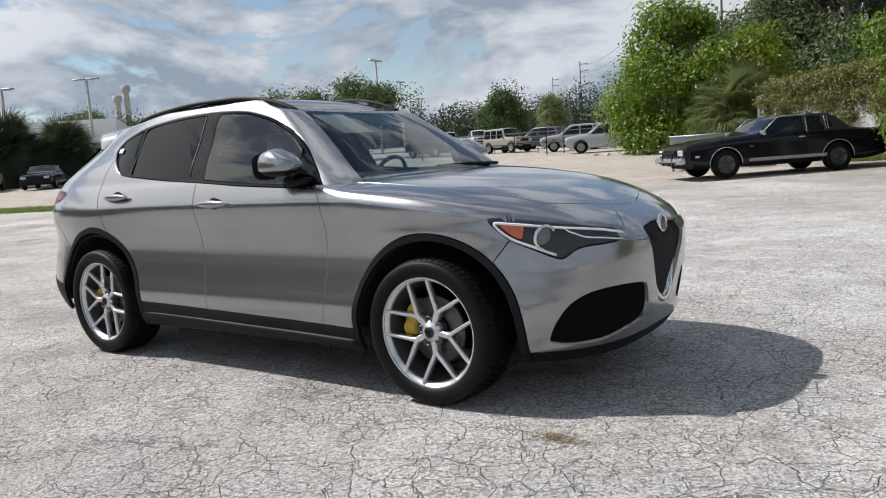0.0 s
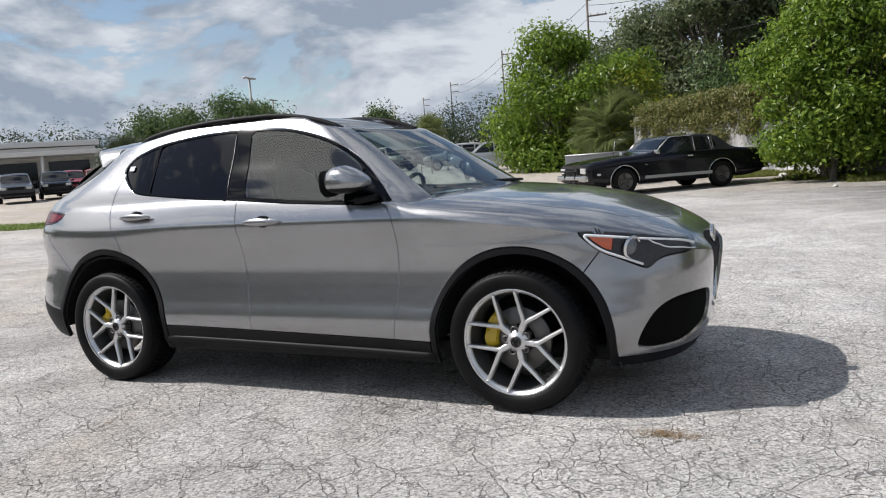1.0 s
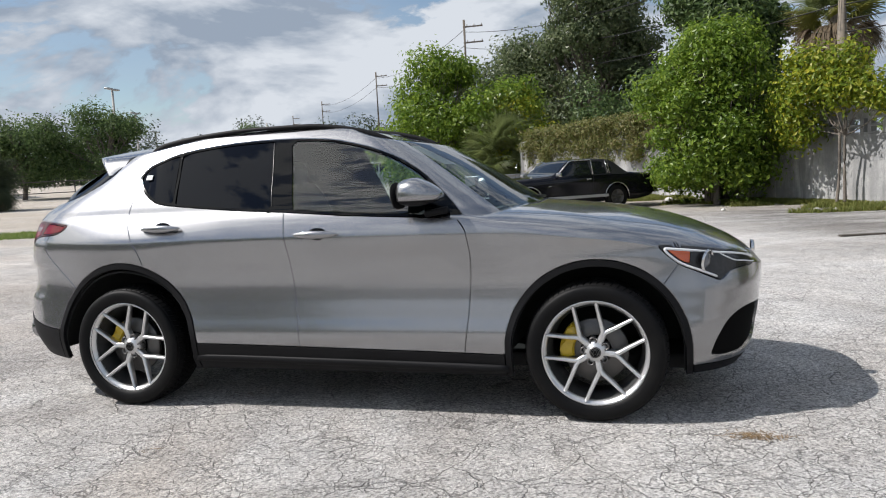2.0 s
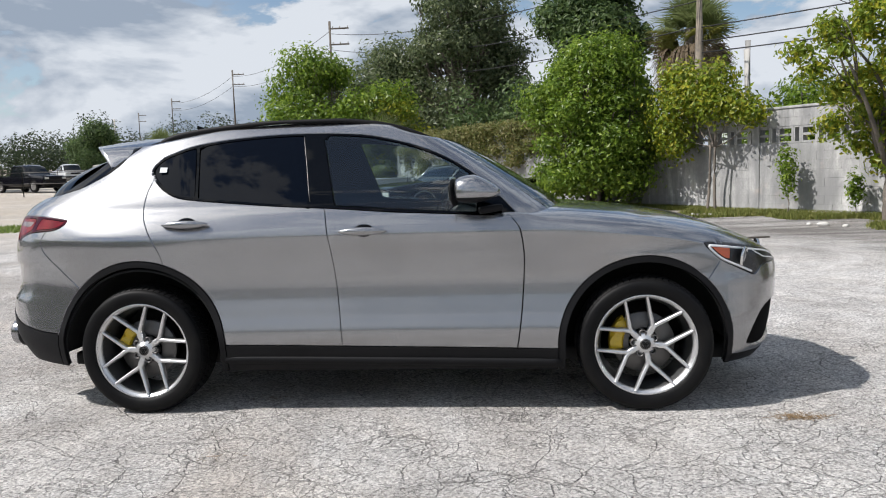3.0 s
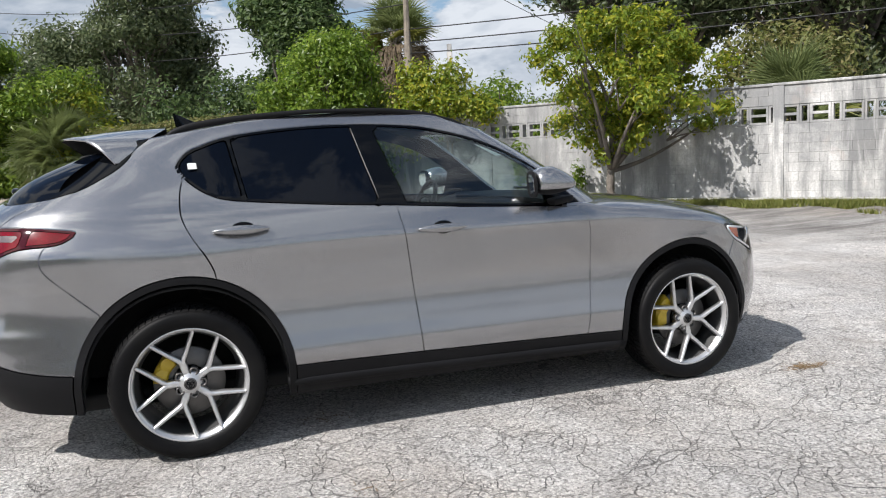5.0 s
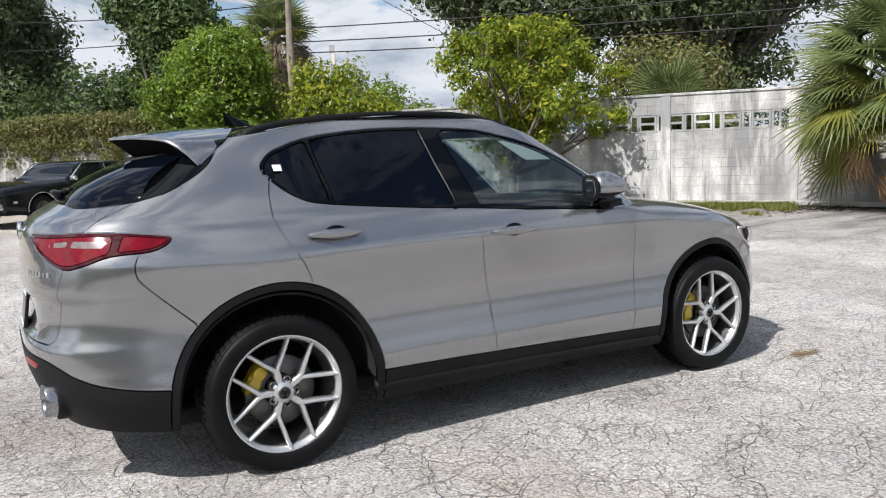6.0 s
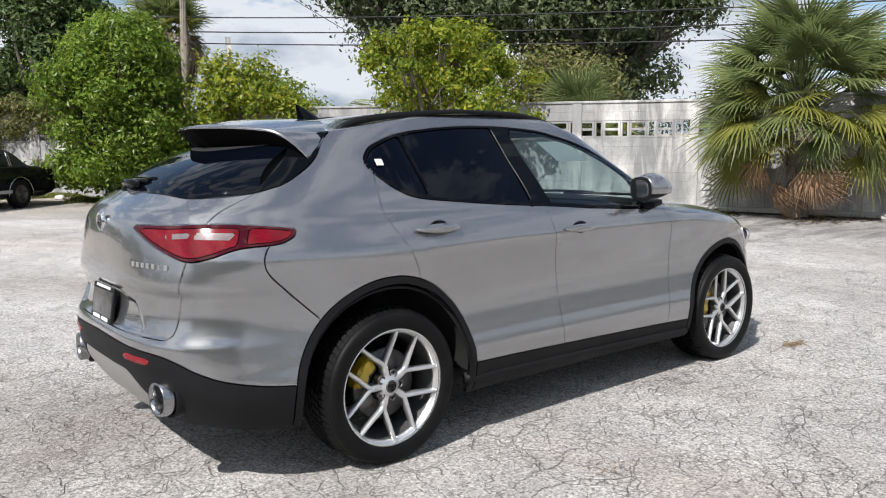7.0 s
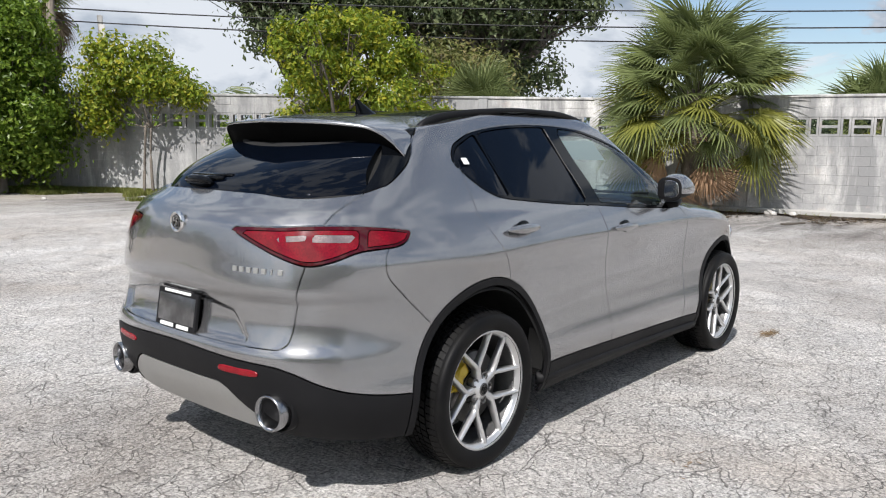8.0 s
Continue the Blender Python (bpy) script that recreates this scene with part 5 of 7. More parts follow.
# the full green ficus by the wall, and its paler neighbours
tree("ficus_bush", "dense bright green ficus bush against the stained wall", (3.05, 17.2), spread(R1, 95, 1.75, .45, 4.55, .28, .6) + [(.1, -.1, 2.3, 1.4, 1.95), (.6, -.7, 1.1, 1.0, .8), (-.5, .5, 1.1, 1.0, .8)], 46000, .125, LEAF_FICUS, (.10, .9), 11, stems=4, hollow=.5, category="bush")
tree("wall_sapling", "yellow-green sapling leaning over the block wall", (5.75, 14.75), [(0, 0, 2.7, .6, .55), (-.45, .5, 2.9, .65, .6), (.4, -.45, 2.6, .5, .45), (.1, .2, 3.35, .5, .45), (-.85, .9, 2.6, .6, .7), (-.7, .8, 3.4, .5, .45), (-.8, .9, 1.9, .55, .6), (.65, -.8, 2.35, .4, .34)], 7500, .12, LEAF_YOUNG, (.04, 1.7), 12, stems=2)
tree("wall_seedling", "thin dark seedling growing up the block wall", (6.9, 13.1), [(0, 0, 1.2, .22, .4), (.05, 0, .75, .2, .35)], 700, .09, LEAF_FICUS, (.015, .5), 13)
tree("wall_seedling", "short leafy seedling at the foot of the wall", (7.9, 11.9), [(0, 0, .6, .18, .35)], 420, .09, LEAF_FICUS, (.012, .3), 14)
# the young tree with the open, yellowing crown
RY = np.random.default_rng(77)
sprays = []
while len(sprays) < 85:
    v_ = RY.normal(size=3) * (.62, .62, .62)
    if np.linalg.norm(v_) < 1.05:
        r_ = .22 + .2 * RY.random()
        sprays.append((.42 + 2.2 * v_[0], -.2 + 2.2 * v_[1], 2.85 + 1.55 * v_[2], r_, r_ * .75))
tree("young_tree", "young tree with pale trunk and open yellow-green crown", (7.9, 10.42), sprays + [(-.15, .1, 1.2, .32, .3), (.35, -.25, 1.45, .4, .3), (-.4, .35, 1.55, .4, .3), (0, 0, 1.8, .5, .4), (.75, -.6, 1.9, .4, .35), (-.8, .7, 1.95, .4, .35), (.2, -.2, 2.2, .5, .4), (-.3, .2, 2.4, .5, .4)], 21000, .115, LEAF_YOUNG, (.12, .9), 15, hollow=.1, limbs=7)
# shrubs round the far end of the wall
tree("shrub", "tall rounded green shrub behind the sandy yard", (-9.2, 33.6), spread(R0, 34, 2.5, .9, 6.3, .8, 1.3) + [(1.2 * math.cos(k), 1.2 * math.sin(k) - .6, .7, 1.2, .9) for k in range(7)], 27000, .21, LEAF_FICUS, (.12, 1.2), 16, stems=3, hollow=.7, category="bush")
tree("shrub", "broad green shrub behind the sandy yard", (-6.2, 33.4), spread(R0, 26, 2.2, .8, 5.4, .75, 1.1) + [(1.2 * math.cos(k), 1.2 * math.sin(k) - .6, .7, 1.1, .9) for k in range(7)], 18000, .21, LEAF_FICUS, (.12, 1.2), 17, stems=3, hollow=.7, category="bush")
tree("shrub", "yellow-green shrub rising over the wall's end", (-4.7, 32.0), spread(R0, 22, 1.2, 1.0, 4.7, .6, .9), 9000, .19, LEAF_YOUNG, (.10, 1.2), 18, stems=3, hollow=.7, category="bush")
tree("shrub", "dark green shrub under the big oak", (1.2, 31.8), spread(R0, 26, 3.2, 1.5, 4.3, .9, 1.3, squash=.5), 12000, .22, LEAF_DARK, (.12, 1.2), 19, stems=3, hollow=.7, category="bush")
# great trees
tree("oak_tree", "large dark spreading oak rising behind the wall", (-2.3, 42.8), spread(R0, 46, 3.9, 3.2, 11.3, .9, 1.5), 36000, .25, LEAF_OAK, (.36, 3.0), 20, hollow=.6)
tree("oak_tree", "broad dark oak behind the yard", (-8.2, 45.0), spread(R0, 34, 3.4, 2.5, 8.2, 1.0, 1.6), 20000, .27, LEAF_OAK, (.36, 2.6), 21, hollow=.6)
tree("broadleaf_tree", "tall dense dark-leaved tree behind the wall", (4.5, 30.0), spread(R0, 46, 2.0, 2.6, 8.9, .7, 1.1), 32000, .24, LEAF_DARK, (.30, 2.6), 22, hollow=.65)
tree("oak_tree", "wide dark oak spreading over the wall", (15.9, 20.9), spread(R0, 50, 3.7, 5.0, 11.0, .9, 1.5), 36000, .24, LEAF_OAK, (.38, 3.2), 23, hollow=.55)
tree("oak_tree", "wide dark oak with ragged edges over the wall", (20.6, 15.8), spread(R0, 44, 3.6, 4.2, 10.6, .9, 1.5) + [(-1.5, -1.2, 3.6, .9, .9), (-.6, -1.8, 3.2, .8, .9), (.4, -2.2, 3.9, 1.0, .8)], 32000, .24, LEAF_OAK, (.36, 3.2), 24, hollow=.55)
tree("shrub", "tangled olive shrub behind the block wall", (15.2, 13.2), spread(R0, 22, 1.9, 1.2, 4.0, .7, 1.0), 8000, .17, LEAF_VINE, (.1, 1.2), 25, stems=3, hollow=.7, category="bush")
tree("shrub", "low green shrub beyond the block wall", (10.9, 23.2), spread(R0, 22, 2.0, .9, 3.4, .7, 1.0), 9000, .18, LEAF_FICUS, (.12, 1.2), 26, stems=3, hollow=.7, category="bush")
# left side of the lot
tree("street_tree", "round dark tree beyond the parked cars", (-44.0, 42.0), spread(R0, 24, 3.0, 2.0, 5.6, 1.0, 1.5), 16000, .22, LEAF_DARK, (.2, 2.0), 27)
tree("street_tree", "round dark tree beyond the parked cars", (-40.0, 46.5), spread(R0, 24, 3.4, 2.0, 6.2, 1.0, 1.6), 16000, .22, LEAF_DARK, (.2, 2.0), 28)
tree("street_tree", "light green round tree far across the lot", (-42.5, 73.8), spread(R0, 30, 2.6, 1.5, 5.6, .9, 1.3), 15000, .27, LEAF_DARK, (.25, 3.0), 29)
tree("street_tree", "round dark tree behind the showroom", (-100.0, 58.0), spread(R0, 24, 6.0, 2.5, 7.0, 1.5, 2.0), 12000, .36, LEAF_DARK, (.25, 3.0), 30)


def far_woods():
    rng = np.random.default_rng(8)
    cl = []
    for i in range(150):
        a = radians(98 + 62 * i / 149 + rng.normal() * .4)
        d = 112 + 16 * rng.random()
        x, y = d * math.cos(a), d * math.sin(a)
        r = 2.2 + 2.0 * rng.random()
        hh = 1.5 + 5.0 * rng.random() * (.5 + .5 * math.sin(i * .35)**2)
        for k in range(2):
            cl.append((x + rng.normal() * 2, y + rng.normal() * 2, height(x, y) + hh * (.5 + .6 * k), r, r * .85))
    for i in range(60):
        a = radians(20 + 75 * i / 59 + rng.normal() * .4)
        d = 74 + 12 * rng.random()
        x, y = d * math.cos(a), d * math.sin(a)
        r = 2.0 + 1.4 * rng.random()
        cl.append((x, y, height(x, y) + 1.5 + 2.6 * rng.random(), r, r * .8))
    for i in range(170):                             # unseen, round the rest of the lots: a dark horizon for the paint to reflect
        a = radians(165 + 215 * i / 169 + rng.normal() * .5)
        d = 62 + 14 * rng.random()
        x, y = d * math.cos(a), d * math.sin(a)
        r = 2.2 + 1.8 * rng.random()
        tall = 1.0 if i < 85 else .35
        for k in range(3):
            cl.append((x, y, height(x, y) + .4 + (1.2 + 3.6 * rng.random()) * tall * (.3 + .35 * k), r, r * .9))
    V, F = leaves(rng, cl, 300000, .40, .5, fuzz=.04)
    near = []                                        # unseen trees on the near side, added to darken the car's reflections
    for i in range(90):
        a = radians(192 + 52 * i / 89)
        d = 19 + 4 * rng.random()
        x, y = d * math.cos(a), d * math.sin(a)
        for k in range(3):
            near.append((x, y, height(x, y) + .6 + 1.9 * k * (.6 + .6 * rng.random()), 1.3, 1.1))
    W, G = leaves(rng, near, 30000, .34, .5)
    tagged(fast("near_woods", W, G, LEAF_DARK), "unseen dark belt of trees added for the car's reflections", "woods", kind="stuff")
    tagged(fast("far_woods", V, F, LEAF_FAR), "dark belt of distant woods beyond the lots", "woods", kind="stuff")


far_woods()


def frond_mesh(seed, blade, n, mat, droop=.5, spread_deg=230, stalk=.75, tilt=-.1, name="frond"):
    """A fan leaf: a stalk and a folded fan of narrow blades. It points along +x."""
    rng = np.random.default_rng(seed)
    V, F = [], []
    v, f = tube([(0, 0, 0), (stalk * .5, 0, .03), (stalk, 0, .02)], lambda t: .016 - .008 * t, 5)
    V += [tuple(p) for p in v]; F += f
    V.append((stalk, 0, .02)); top = len(V) - 1
    F.append((top - 1, top - 2, top))
    for i in range(n):
        a = radians(spread_deg) * (i / (n - 1) - .5)
        L = blade * (1 - .28 * abs(a) / 2) * (.9 + .2 * rng.random())
        d = Vector((math.cos(a), math.sin(a), 0))
        s = Vector((-d.y, d.x, 0))
        w = (.018 * blade / .8 + .006) * 26 / max(n, 20)
        b = len(V)
        for k, t in enumerate((0, .35, .7, 1)):
            p = Vector((stalk, 0, .02)) + d * (L * t) + Vector((0, 0, -tilt * L * math.cos(a) * t - droop * L * t**2.6 * (.6 + .6 * rng.random())))
            ww = w * (.55, 1.1, .75, .08)[k]
            V += [tuple(p - s * ww + Vector((0, 0, ww * .7))), tuple(p), tuple(p + s * ww + Vector((0, 0, ww * .7)))]
        for k in range(3):
            q = b + 3 * k
            m_ = top if k == 0 else q + 1
            F += [(q, m_, q + 4, q + 3), (m_, q + 2, q + 5, q + 4)]
    me = bpy.data.meshes.new(name)
    me.from_pydata(V, [], F)
    me.materials.append(mat)
    return me


def fan_palm(name, label, at, trunk_h, trunk_r, count, blade, seed, stalk=.75, dead=.14, yellow=.25, base_z=None, low=-45, n=26, boots=True, tilt=-.1, dead_mat=None, green=None):
    rng = np.random.default_rng(seed)
    z0 = height(*at) if base_z is None else base_z
    t = thing(name, label, "palm", pose(at[0], at[1], z0))
    prof = [(trunk_r * (1.15 if i == 0 else 1 + .12 * ((i % 2) * 2 - 1)), trunk_h * i / 14) for i in range(15)] + [(.01, trunk_h + .05)]
    v, f = lathe(prof, 14, "z")
    wood = [(v, f)]
    if boots:
        for i in range(40):
            a, z = rng.random() * 6.28, trunk_h * (.25 + .75 * rng.random())
            wood.append(tube([(trunk_r * .8 * math.cos(a), trunk_r * .8 * math.sin(a), z), ((trunk_r + .16) * math.cos(a), (trunk_r + .16) * math.sin(a), z + .22)], lambda u: .035 - .02 * u, 5))
    raw("trunk", *joined(*wood), PALM_BARK, t)
    kinds = {"g": [frond_mesh(seed * 10 + k, blade, n, green or FROND, .25 + .12 * k, 230, stalk, tilt) for k in range(3)], "y": [frond_mesh(seed * 10 + 5, blade, n, FROND_YELLOW, .45, 230, stalk, tilt)],
             "d": [frond_mesh(seed * 10 + 7, blade * .9, n, dead_mat or FROND_DEAD, 1.1, 120, stalk)]}
    for i in range(count):
        u = (i + .5) / count
        el = 82 - (82 - low) * u**.85 + rng.normal() * 11
        if u > 1 - dead and name == "cabbage_palm":
            el = -46 + rng.normal() * 12
        k = "d" if u > 1 - dead else ("y" if u > 1 - dead - yellow and rng.random() < .75 else "g")
        me = kinds[k][int(rng.integers(len(kinds[k])))]
        ob = new("frond", me)
        ob.parent = t
        sc = (.8 + .35 * rng.random()) * (.8 if k == "d" and name == "cabbage_palm" else 1)
        ob.matrix_basis = pose(0, 0, trunk_h * (1 - .35 * u), 0, 0, i * 137.5 + rng.normal() * 12) @ pose(trunk_r * .4, 0, 0, 0, -el, 0) @ pose(0, 0, 0, rng.normal() * 32, 0, 0) @ Matrix.Scale(sc, 4)
    return t


fan_palm("cabbage_palm", "shaggy cabbage palm with green, yellow and orange dead fronds", (12.2, 3.85), 2.6, .21, 165, .82, 41, stalk=1.25, dead=.085, yellow=.34, low=-24, n=30, tilt=.3)
fan_palm("palmetto", "small green palmetto showing over the wall top", (12.4, 9.7), 2.0, .16, 46, .95, 42, dead=0, yellow=.1, low=8, n=34)
fan_palm("palmetto", "spiky palmetto behind the wall", (18.7, 1.6), 2.3, .18, 50, .9, 43, dead=.05, low=-30)
fan_palm("palmetto", "bushy green palmetto beside the grey steel bin", (-5.6, 31.2), 2.0, .18, 130, 1.1, 44, stalk=1.0, dead=.03, yellow=.06, low=-40, n=40)
fan_palm("fan_palm", "tall fan palm with a brown skirt of dead fronds", (7.95, 27.0), 6.4, .24, 120, 1.0, 45, dead=.66, yellow=.1, low=-84, dead_mat=leaf_look("old skirt", (.10, .075, .05), (.19, .145, .095), (.28, .22, .15), .25, .8))
fan_palm("palmetto", "dark bushy palm at the lot's edge", (-32.0, 27.0), 1.8, .25, 120, 1.2, 46, dead=.06, yellow=.0, low=-60, n=40, green=FROND_DARK)
fan_palm("palmetto", "dark bushy palm at the lot's edge", (-50.0, 21.6), 3.0, .3, 120, 1.7, 47, dead=.04, yellow=.0, low=-70, n=40, green=FROND_DARK)
fan_palm("palmetto", "dark bushy palm at the lot's edge", (-48.3, 24.6), 2.4, .3, 120, 1.6, 48, dead=.04, yellow=.0, low=-70, n=40, green=FROND_DARK)
fan_palm("fan_palm", "round-headed palm far across the lots", (-28.6, 58.4), 3.2, .28, 60, 1.0, 49, dead=.1, yellow=.1, low=-60, n=16)


def feather_palm(at, h, seed):
    rng = np.random.default_rng(seed)
    t = thing("coconut_palm", "coconut palm with arching feather fronds far behind", "palm", pose(at[0], at[1], height(*at)))
    raw("trunk", *tube([(0, 0, 0), (.1, 0, h * .5), (.25, 0, h)], lambda u: .2 - .07 * u, 10), PALM_BARK, t)
    V, F = [], []
    L, N = 3.0, 12
    for k in range(N):
        u = k / (N - 1)
        x, z = L * u * (1 - .12 * u), .75 * math.sin(2.4 * u) * 1.2 - 1.3 * u**2.4
        for s in (-1, 1):
            b = len(V)
            w = .85 * math.sin(math.pi * (.12 + .85 * u))
            V += [(x, 0, z), (x + .10, 0, z), (x + .45, s * w, z - .35 * w), (x + .36, s * w, z - .37 * w)]
            F.append((b, b + 1, b + 2, b + 3))
    me = bpy.data.meshes.new("frond")
    me.from_pydata(V, [], F)
    me.materials.append(FROND)
    for i in range(16):
        ob = new("frond", me)
        ob.parent = t
        ob.matrix_basis = pose(.25, 0, h, 0, 0, i * 137.5) @ pose(0, 0, 0, 0, -25 + 55 * (i / 15) + rng.normal() * 6, 0)
    return t


feather_palm((20.4, 34.7), 2.6, 51)


# ---- vines over the wall's far end, grass and litter along its foot ----
def vines():
    rng = np.random.default_rng(61)
    d = (WALL_B - WALL_A).normalized()
    out = Vector((-d.y, d.x)) * -1
    cl = []
    for i in range(300):
        s = .6 + 13.9 * rng.random()
        u = rng.random()
        p = WALL_A + d * s + out * (.16 + .14 * rng.random())
        z = WALL_BASE + 2.75 - 1.9 * u * u * (.4 + .6 * math.sin(s * 1.9)**2)
        cl.append((p.x, p.y, z, .22 + .2 * rng.random(), .24))
    V, F = leaves(rng, cl, 40000, .10, .3)
    tagged(fast("wall_vines", V, F, LEAF_VINE), "brown-green creeper hanging over the block wall", "vine", kind="stuff")


vines()


def grass():
    rng = np.random.default_rng(62)
    V, F = [], []
    def band(a, b, width, n, h):
        d = b - a
        w = Vector((-d.y, d.x)).normalized() * -1
        if w.dot(-(a + b) / 2) < 0:
            w = -w
        for _ in range(n):
            t = rng.random()
            p = a + d * t + w * (.12 + width * rng.random()**1.4 * (.6 + .5 * math.sin(t * 37) * math.sin(t * 11)))
            if noise.noise((p.x * .9, p.y * .9, 3)) < -.22:
                continue
            z = height(p.x, p.y)
            for _k in range(3):
                g, l = rng.random() * 6.28, h * (.4 + .9 * rng.random())
                q = p + Vector((rng.normal(), rng.normal())) * .05
                c, s = math.cos(g), math.sin(g)
                b_ = len(V)
                V.extend([(q.x - s * .012, q.y + c * .012, z), (q.x + s * .012, q.y - c * .012, z), (q.x + c * l * .6, q.y + s * l * .6, z + l)])
                F.append((b_, b_ + 1, b_ + 2))
    band(WALL_B + Vector((-3.2, 4.5)), WALL_C, 2.3, 36000, .10)
    band(WALL_C, WALL_D, .35, 900, .08)
    tagged(fast("verge_grass", V, F, GRASS), "short dry grass along the wall's foot", "grass", kind="stuff")
    V.clear(); F.clear()
    for i in range(17000):
        t, u = rng.random(), rng.random()
        t = 1.9 * t - .9
        x, y = -21.5 + 10.5 * t - 1.7 * u, 8.6 + 5.2 * t * 1.0 + 1.9 * u
        z, l, g = height(x, y), .10 * (.4 + .8 * rng.random()), rng.random() * 6.28
        b_ = len(V)
        V += [(x - .02 * math.sin(g), y + .02 * math.cos(g), z), (x + .02 * math.sin(g), y - .02 * math.cos(g), z), (x + math.cos(g) * l, y + math.sin(g) * l, z + l)]
        F.append((b_, b_ + 1, b_ + 2))
    tagged(fast("island_grass", V, F, leaf_look("lawn", (.10, .16, .03), (.16, .23, .045), (.24, .28, .07), .3, .7)), "green grass strip between the lots", "grass", kind="stuff")


grass()

# ---- parked vehicles ----
V_BLACK = material("black car paint", (.006, .006, .009), .10, var=.2, spec=.35)
V_WHITE = material("white car paint", (.62, .63, .63), .3, var=.05, coat=.6)
V_SILVER = material("silver car paint", (.42, .43, .44), .3, .5, var=.05, coat=.8)
V_RED = material("red car paint", (.30, .02, .025), .28, var=.1, coat=.8)
V_DARK = material("charcoal car paint", (.035, .037, .042), .3, .3, var=.1, coat=.8)
V_GREY = material("faded grey paint", (.33, .33, .32), .5, var=.15, coat=.2)
V_TAN = material("faded gold paint", (.27, .255, .225), .45, var=.15)
V_GLASS = material("dark car glass", (.008, .010, .012), .04, var=.1, spec=.4)
V_TRIM = material("dull chrome", (.55, .55, .54), .22, .9, var=.1)
V_VINYL = material("black vinyl roof", (.012, .012, .013), .6, var=.3, bump=.001)
V_LAMP = material("lamp glass pale", (.6, .6, .57), .12, .3, coat=1)
V_RIM = material("dusty alloy", (.33, .32, .31), .4, .7, var=.2)
V_RIM_DARK = material("brake-dusted alloy", (.11, .105, .10), .45, .7, var=.3)


def car_loft(s):
    """A whole car's skin from its side view: s holds curves along x for the shoulder, the top line and the half width."""
    xs = np.concatenate((s["x0"] + .10 * np.linspace(0, 1, 6)**2, np.linspace(s["x0"] + .10, s["x1"] - .10, s["n"])[1:-1], s["x1"] - .10 * np.linspace(1, 0, 6)**2))
    end = np.sqrt(np.clip(1 - np.clip((xs - (s["x1"] - .12)) / .12, 0, 1)**2.5, 0, 1)) * np.sqrt(np.clip(1 - np.clip((s["x0"] + .12 - xs) / .12, 0, 1)**2.5, 0, 1))
    end = .80 + .20 * end
    w, zs, zr, zb = s["w"](xs) * end, s["shoulder"](xs), s["top"](xs), s["low"](xs)
    rows, tag = [], []
    k = np.linspace(0, 1, 18)
    for q in k:                                     # flank
        z = zb + (zs - zb) * q
        y = w * (1 - .10 * np.clip((.22 - q) / .22, 0, 1)**1.6 - .05 * np.clip((q - .72) / .28, 0, 1)**2)
        rows.append(np.stack((xs, y, z), 1)); tag.append(0)
    cab = np.clip((zr - zs) / .42, 0, 1)
    lean = s["lean"] * w
    for q in np.linspace(0, 1, 16)[1:]:             # window band
        y = w * .95 - (w * .06 + lean * cab) * q**1.1
        rows.append(np.stack((xs, y, zs + (zr - zs) * (q * .95)), 1)); tag.append(1)
    y0, z0 = rows[-1][:, 1], rows[-1][:, 2]
    for q in np.linspace(0, 1, 14)[1:]:             # top
        a = q * np.pi / 2
        rows.append(np.stack((xs, y0 * (1 - q), z0 + (zr + s["crown"] - z0) * np.sin(a)**.8), 1)); tag.append(2)
    g = np.stack(rows)
    r, c = g.shape[:2]
    i = np.arange(r * c).reshape(r, c)
    f = np.stack((i[:-1, :-1], i[:-1, 1:], i[1:, 1:], i[1:, :-1]), -1).reshape(-1, 4)
    src = np.repeat(np.array(tag[1:]), c - 1)
    V, F, S = [], [], []
    for k_, sgn in enumerate((1, -1)):
        V.append(g.reshape(-1, 3) * (1, sgn, 1))
        F.append((f if sgn < 0 else f[:, ::-1]) + k_ * r * c)
        S.append(src)
    V, F, S = np.concatenate(V), np.concatenate(F), np.concatenate(S)
    # close the two ends
    _, first, back = np.unique(np.round(V / 4e-4).astype(np.int64), axis=0, return_index=True, return_inverse=True)
    return V[first], back.reshape(-1)[F], S, g


def small_wheel(car, x, y, r, side, rim=None, spokes=5):
    v, f = lathe([(r * .60, -.085), (r * .70, -.10), (r * .9, -.10), (r * .98, -.08), (r, -.05), (r, .05), (r * .98, .08), (r * .6, .09)], 30)
    w = raw("wheel", *moved((v, f), pose(x, y, r, 0, 0, 0 if side < 0 else 180)), RUBBER, car, "black tyre on a metal rim")
    parts = [lathe([(.001, -.06), (r * .16, -.07), (r * .2, -.055), (r * .5, -.045), (r * .58, -.085), (r * .64, -.09), (r * .63, -.08)], 30)]
    raw("rim", *moved(joined(*parts), pose(x, y, r, 0, 0, 0 if side < 0 else 180)), rim or V_RIM, w)
    for k in range(spokes):
        a = 2 * math.pi * k / spokes + .3
        sp = tube([(r * .15 * math.cos(a), -.075, r * .15 * math.sin(a)), (r * .58 * math.cos(a), -.09, r * .58 * math.sin(a))], r * .055, 6)
        raw("spoke", *moved(sp, pose(x, y, r, 0, 0, 0 if side < 0 else 180)), rim or V_RIM, w)
    return w


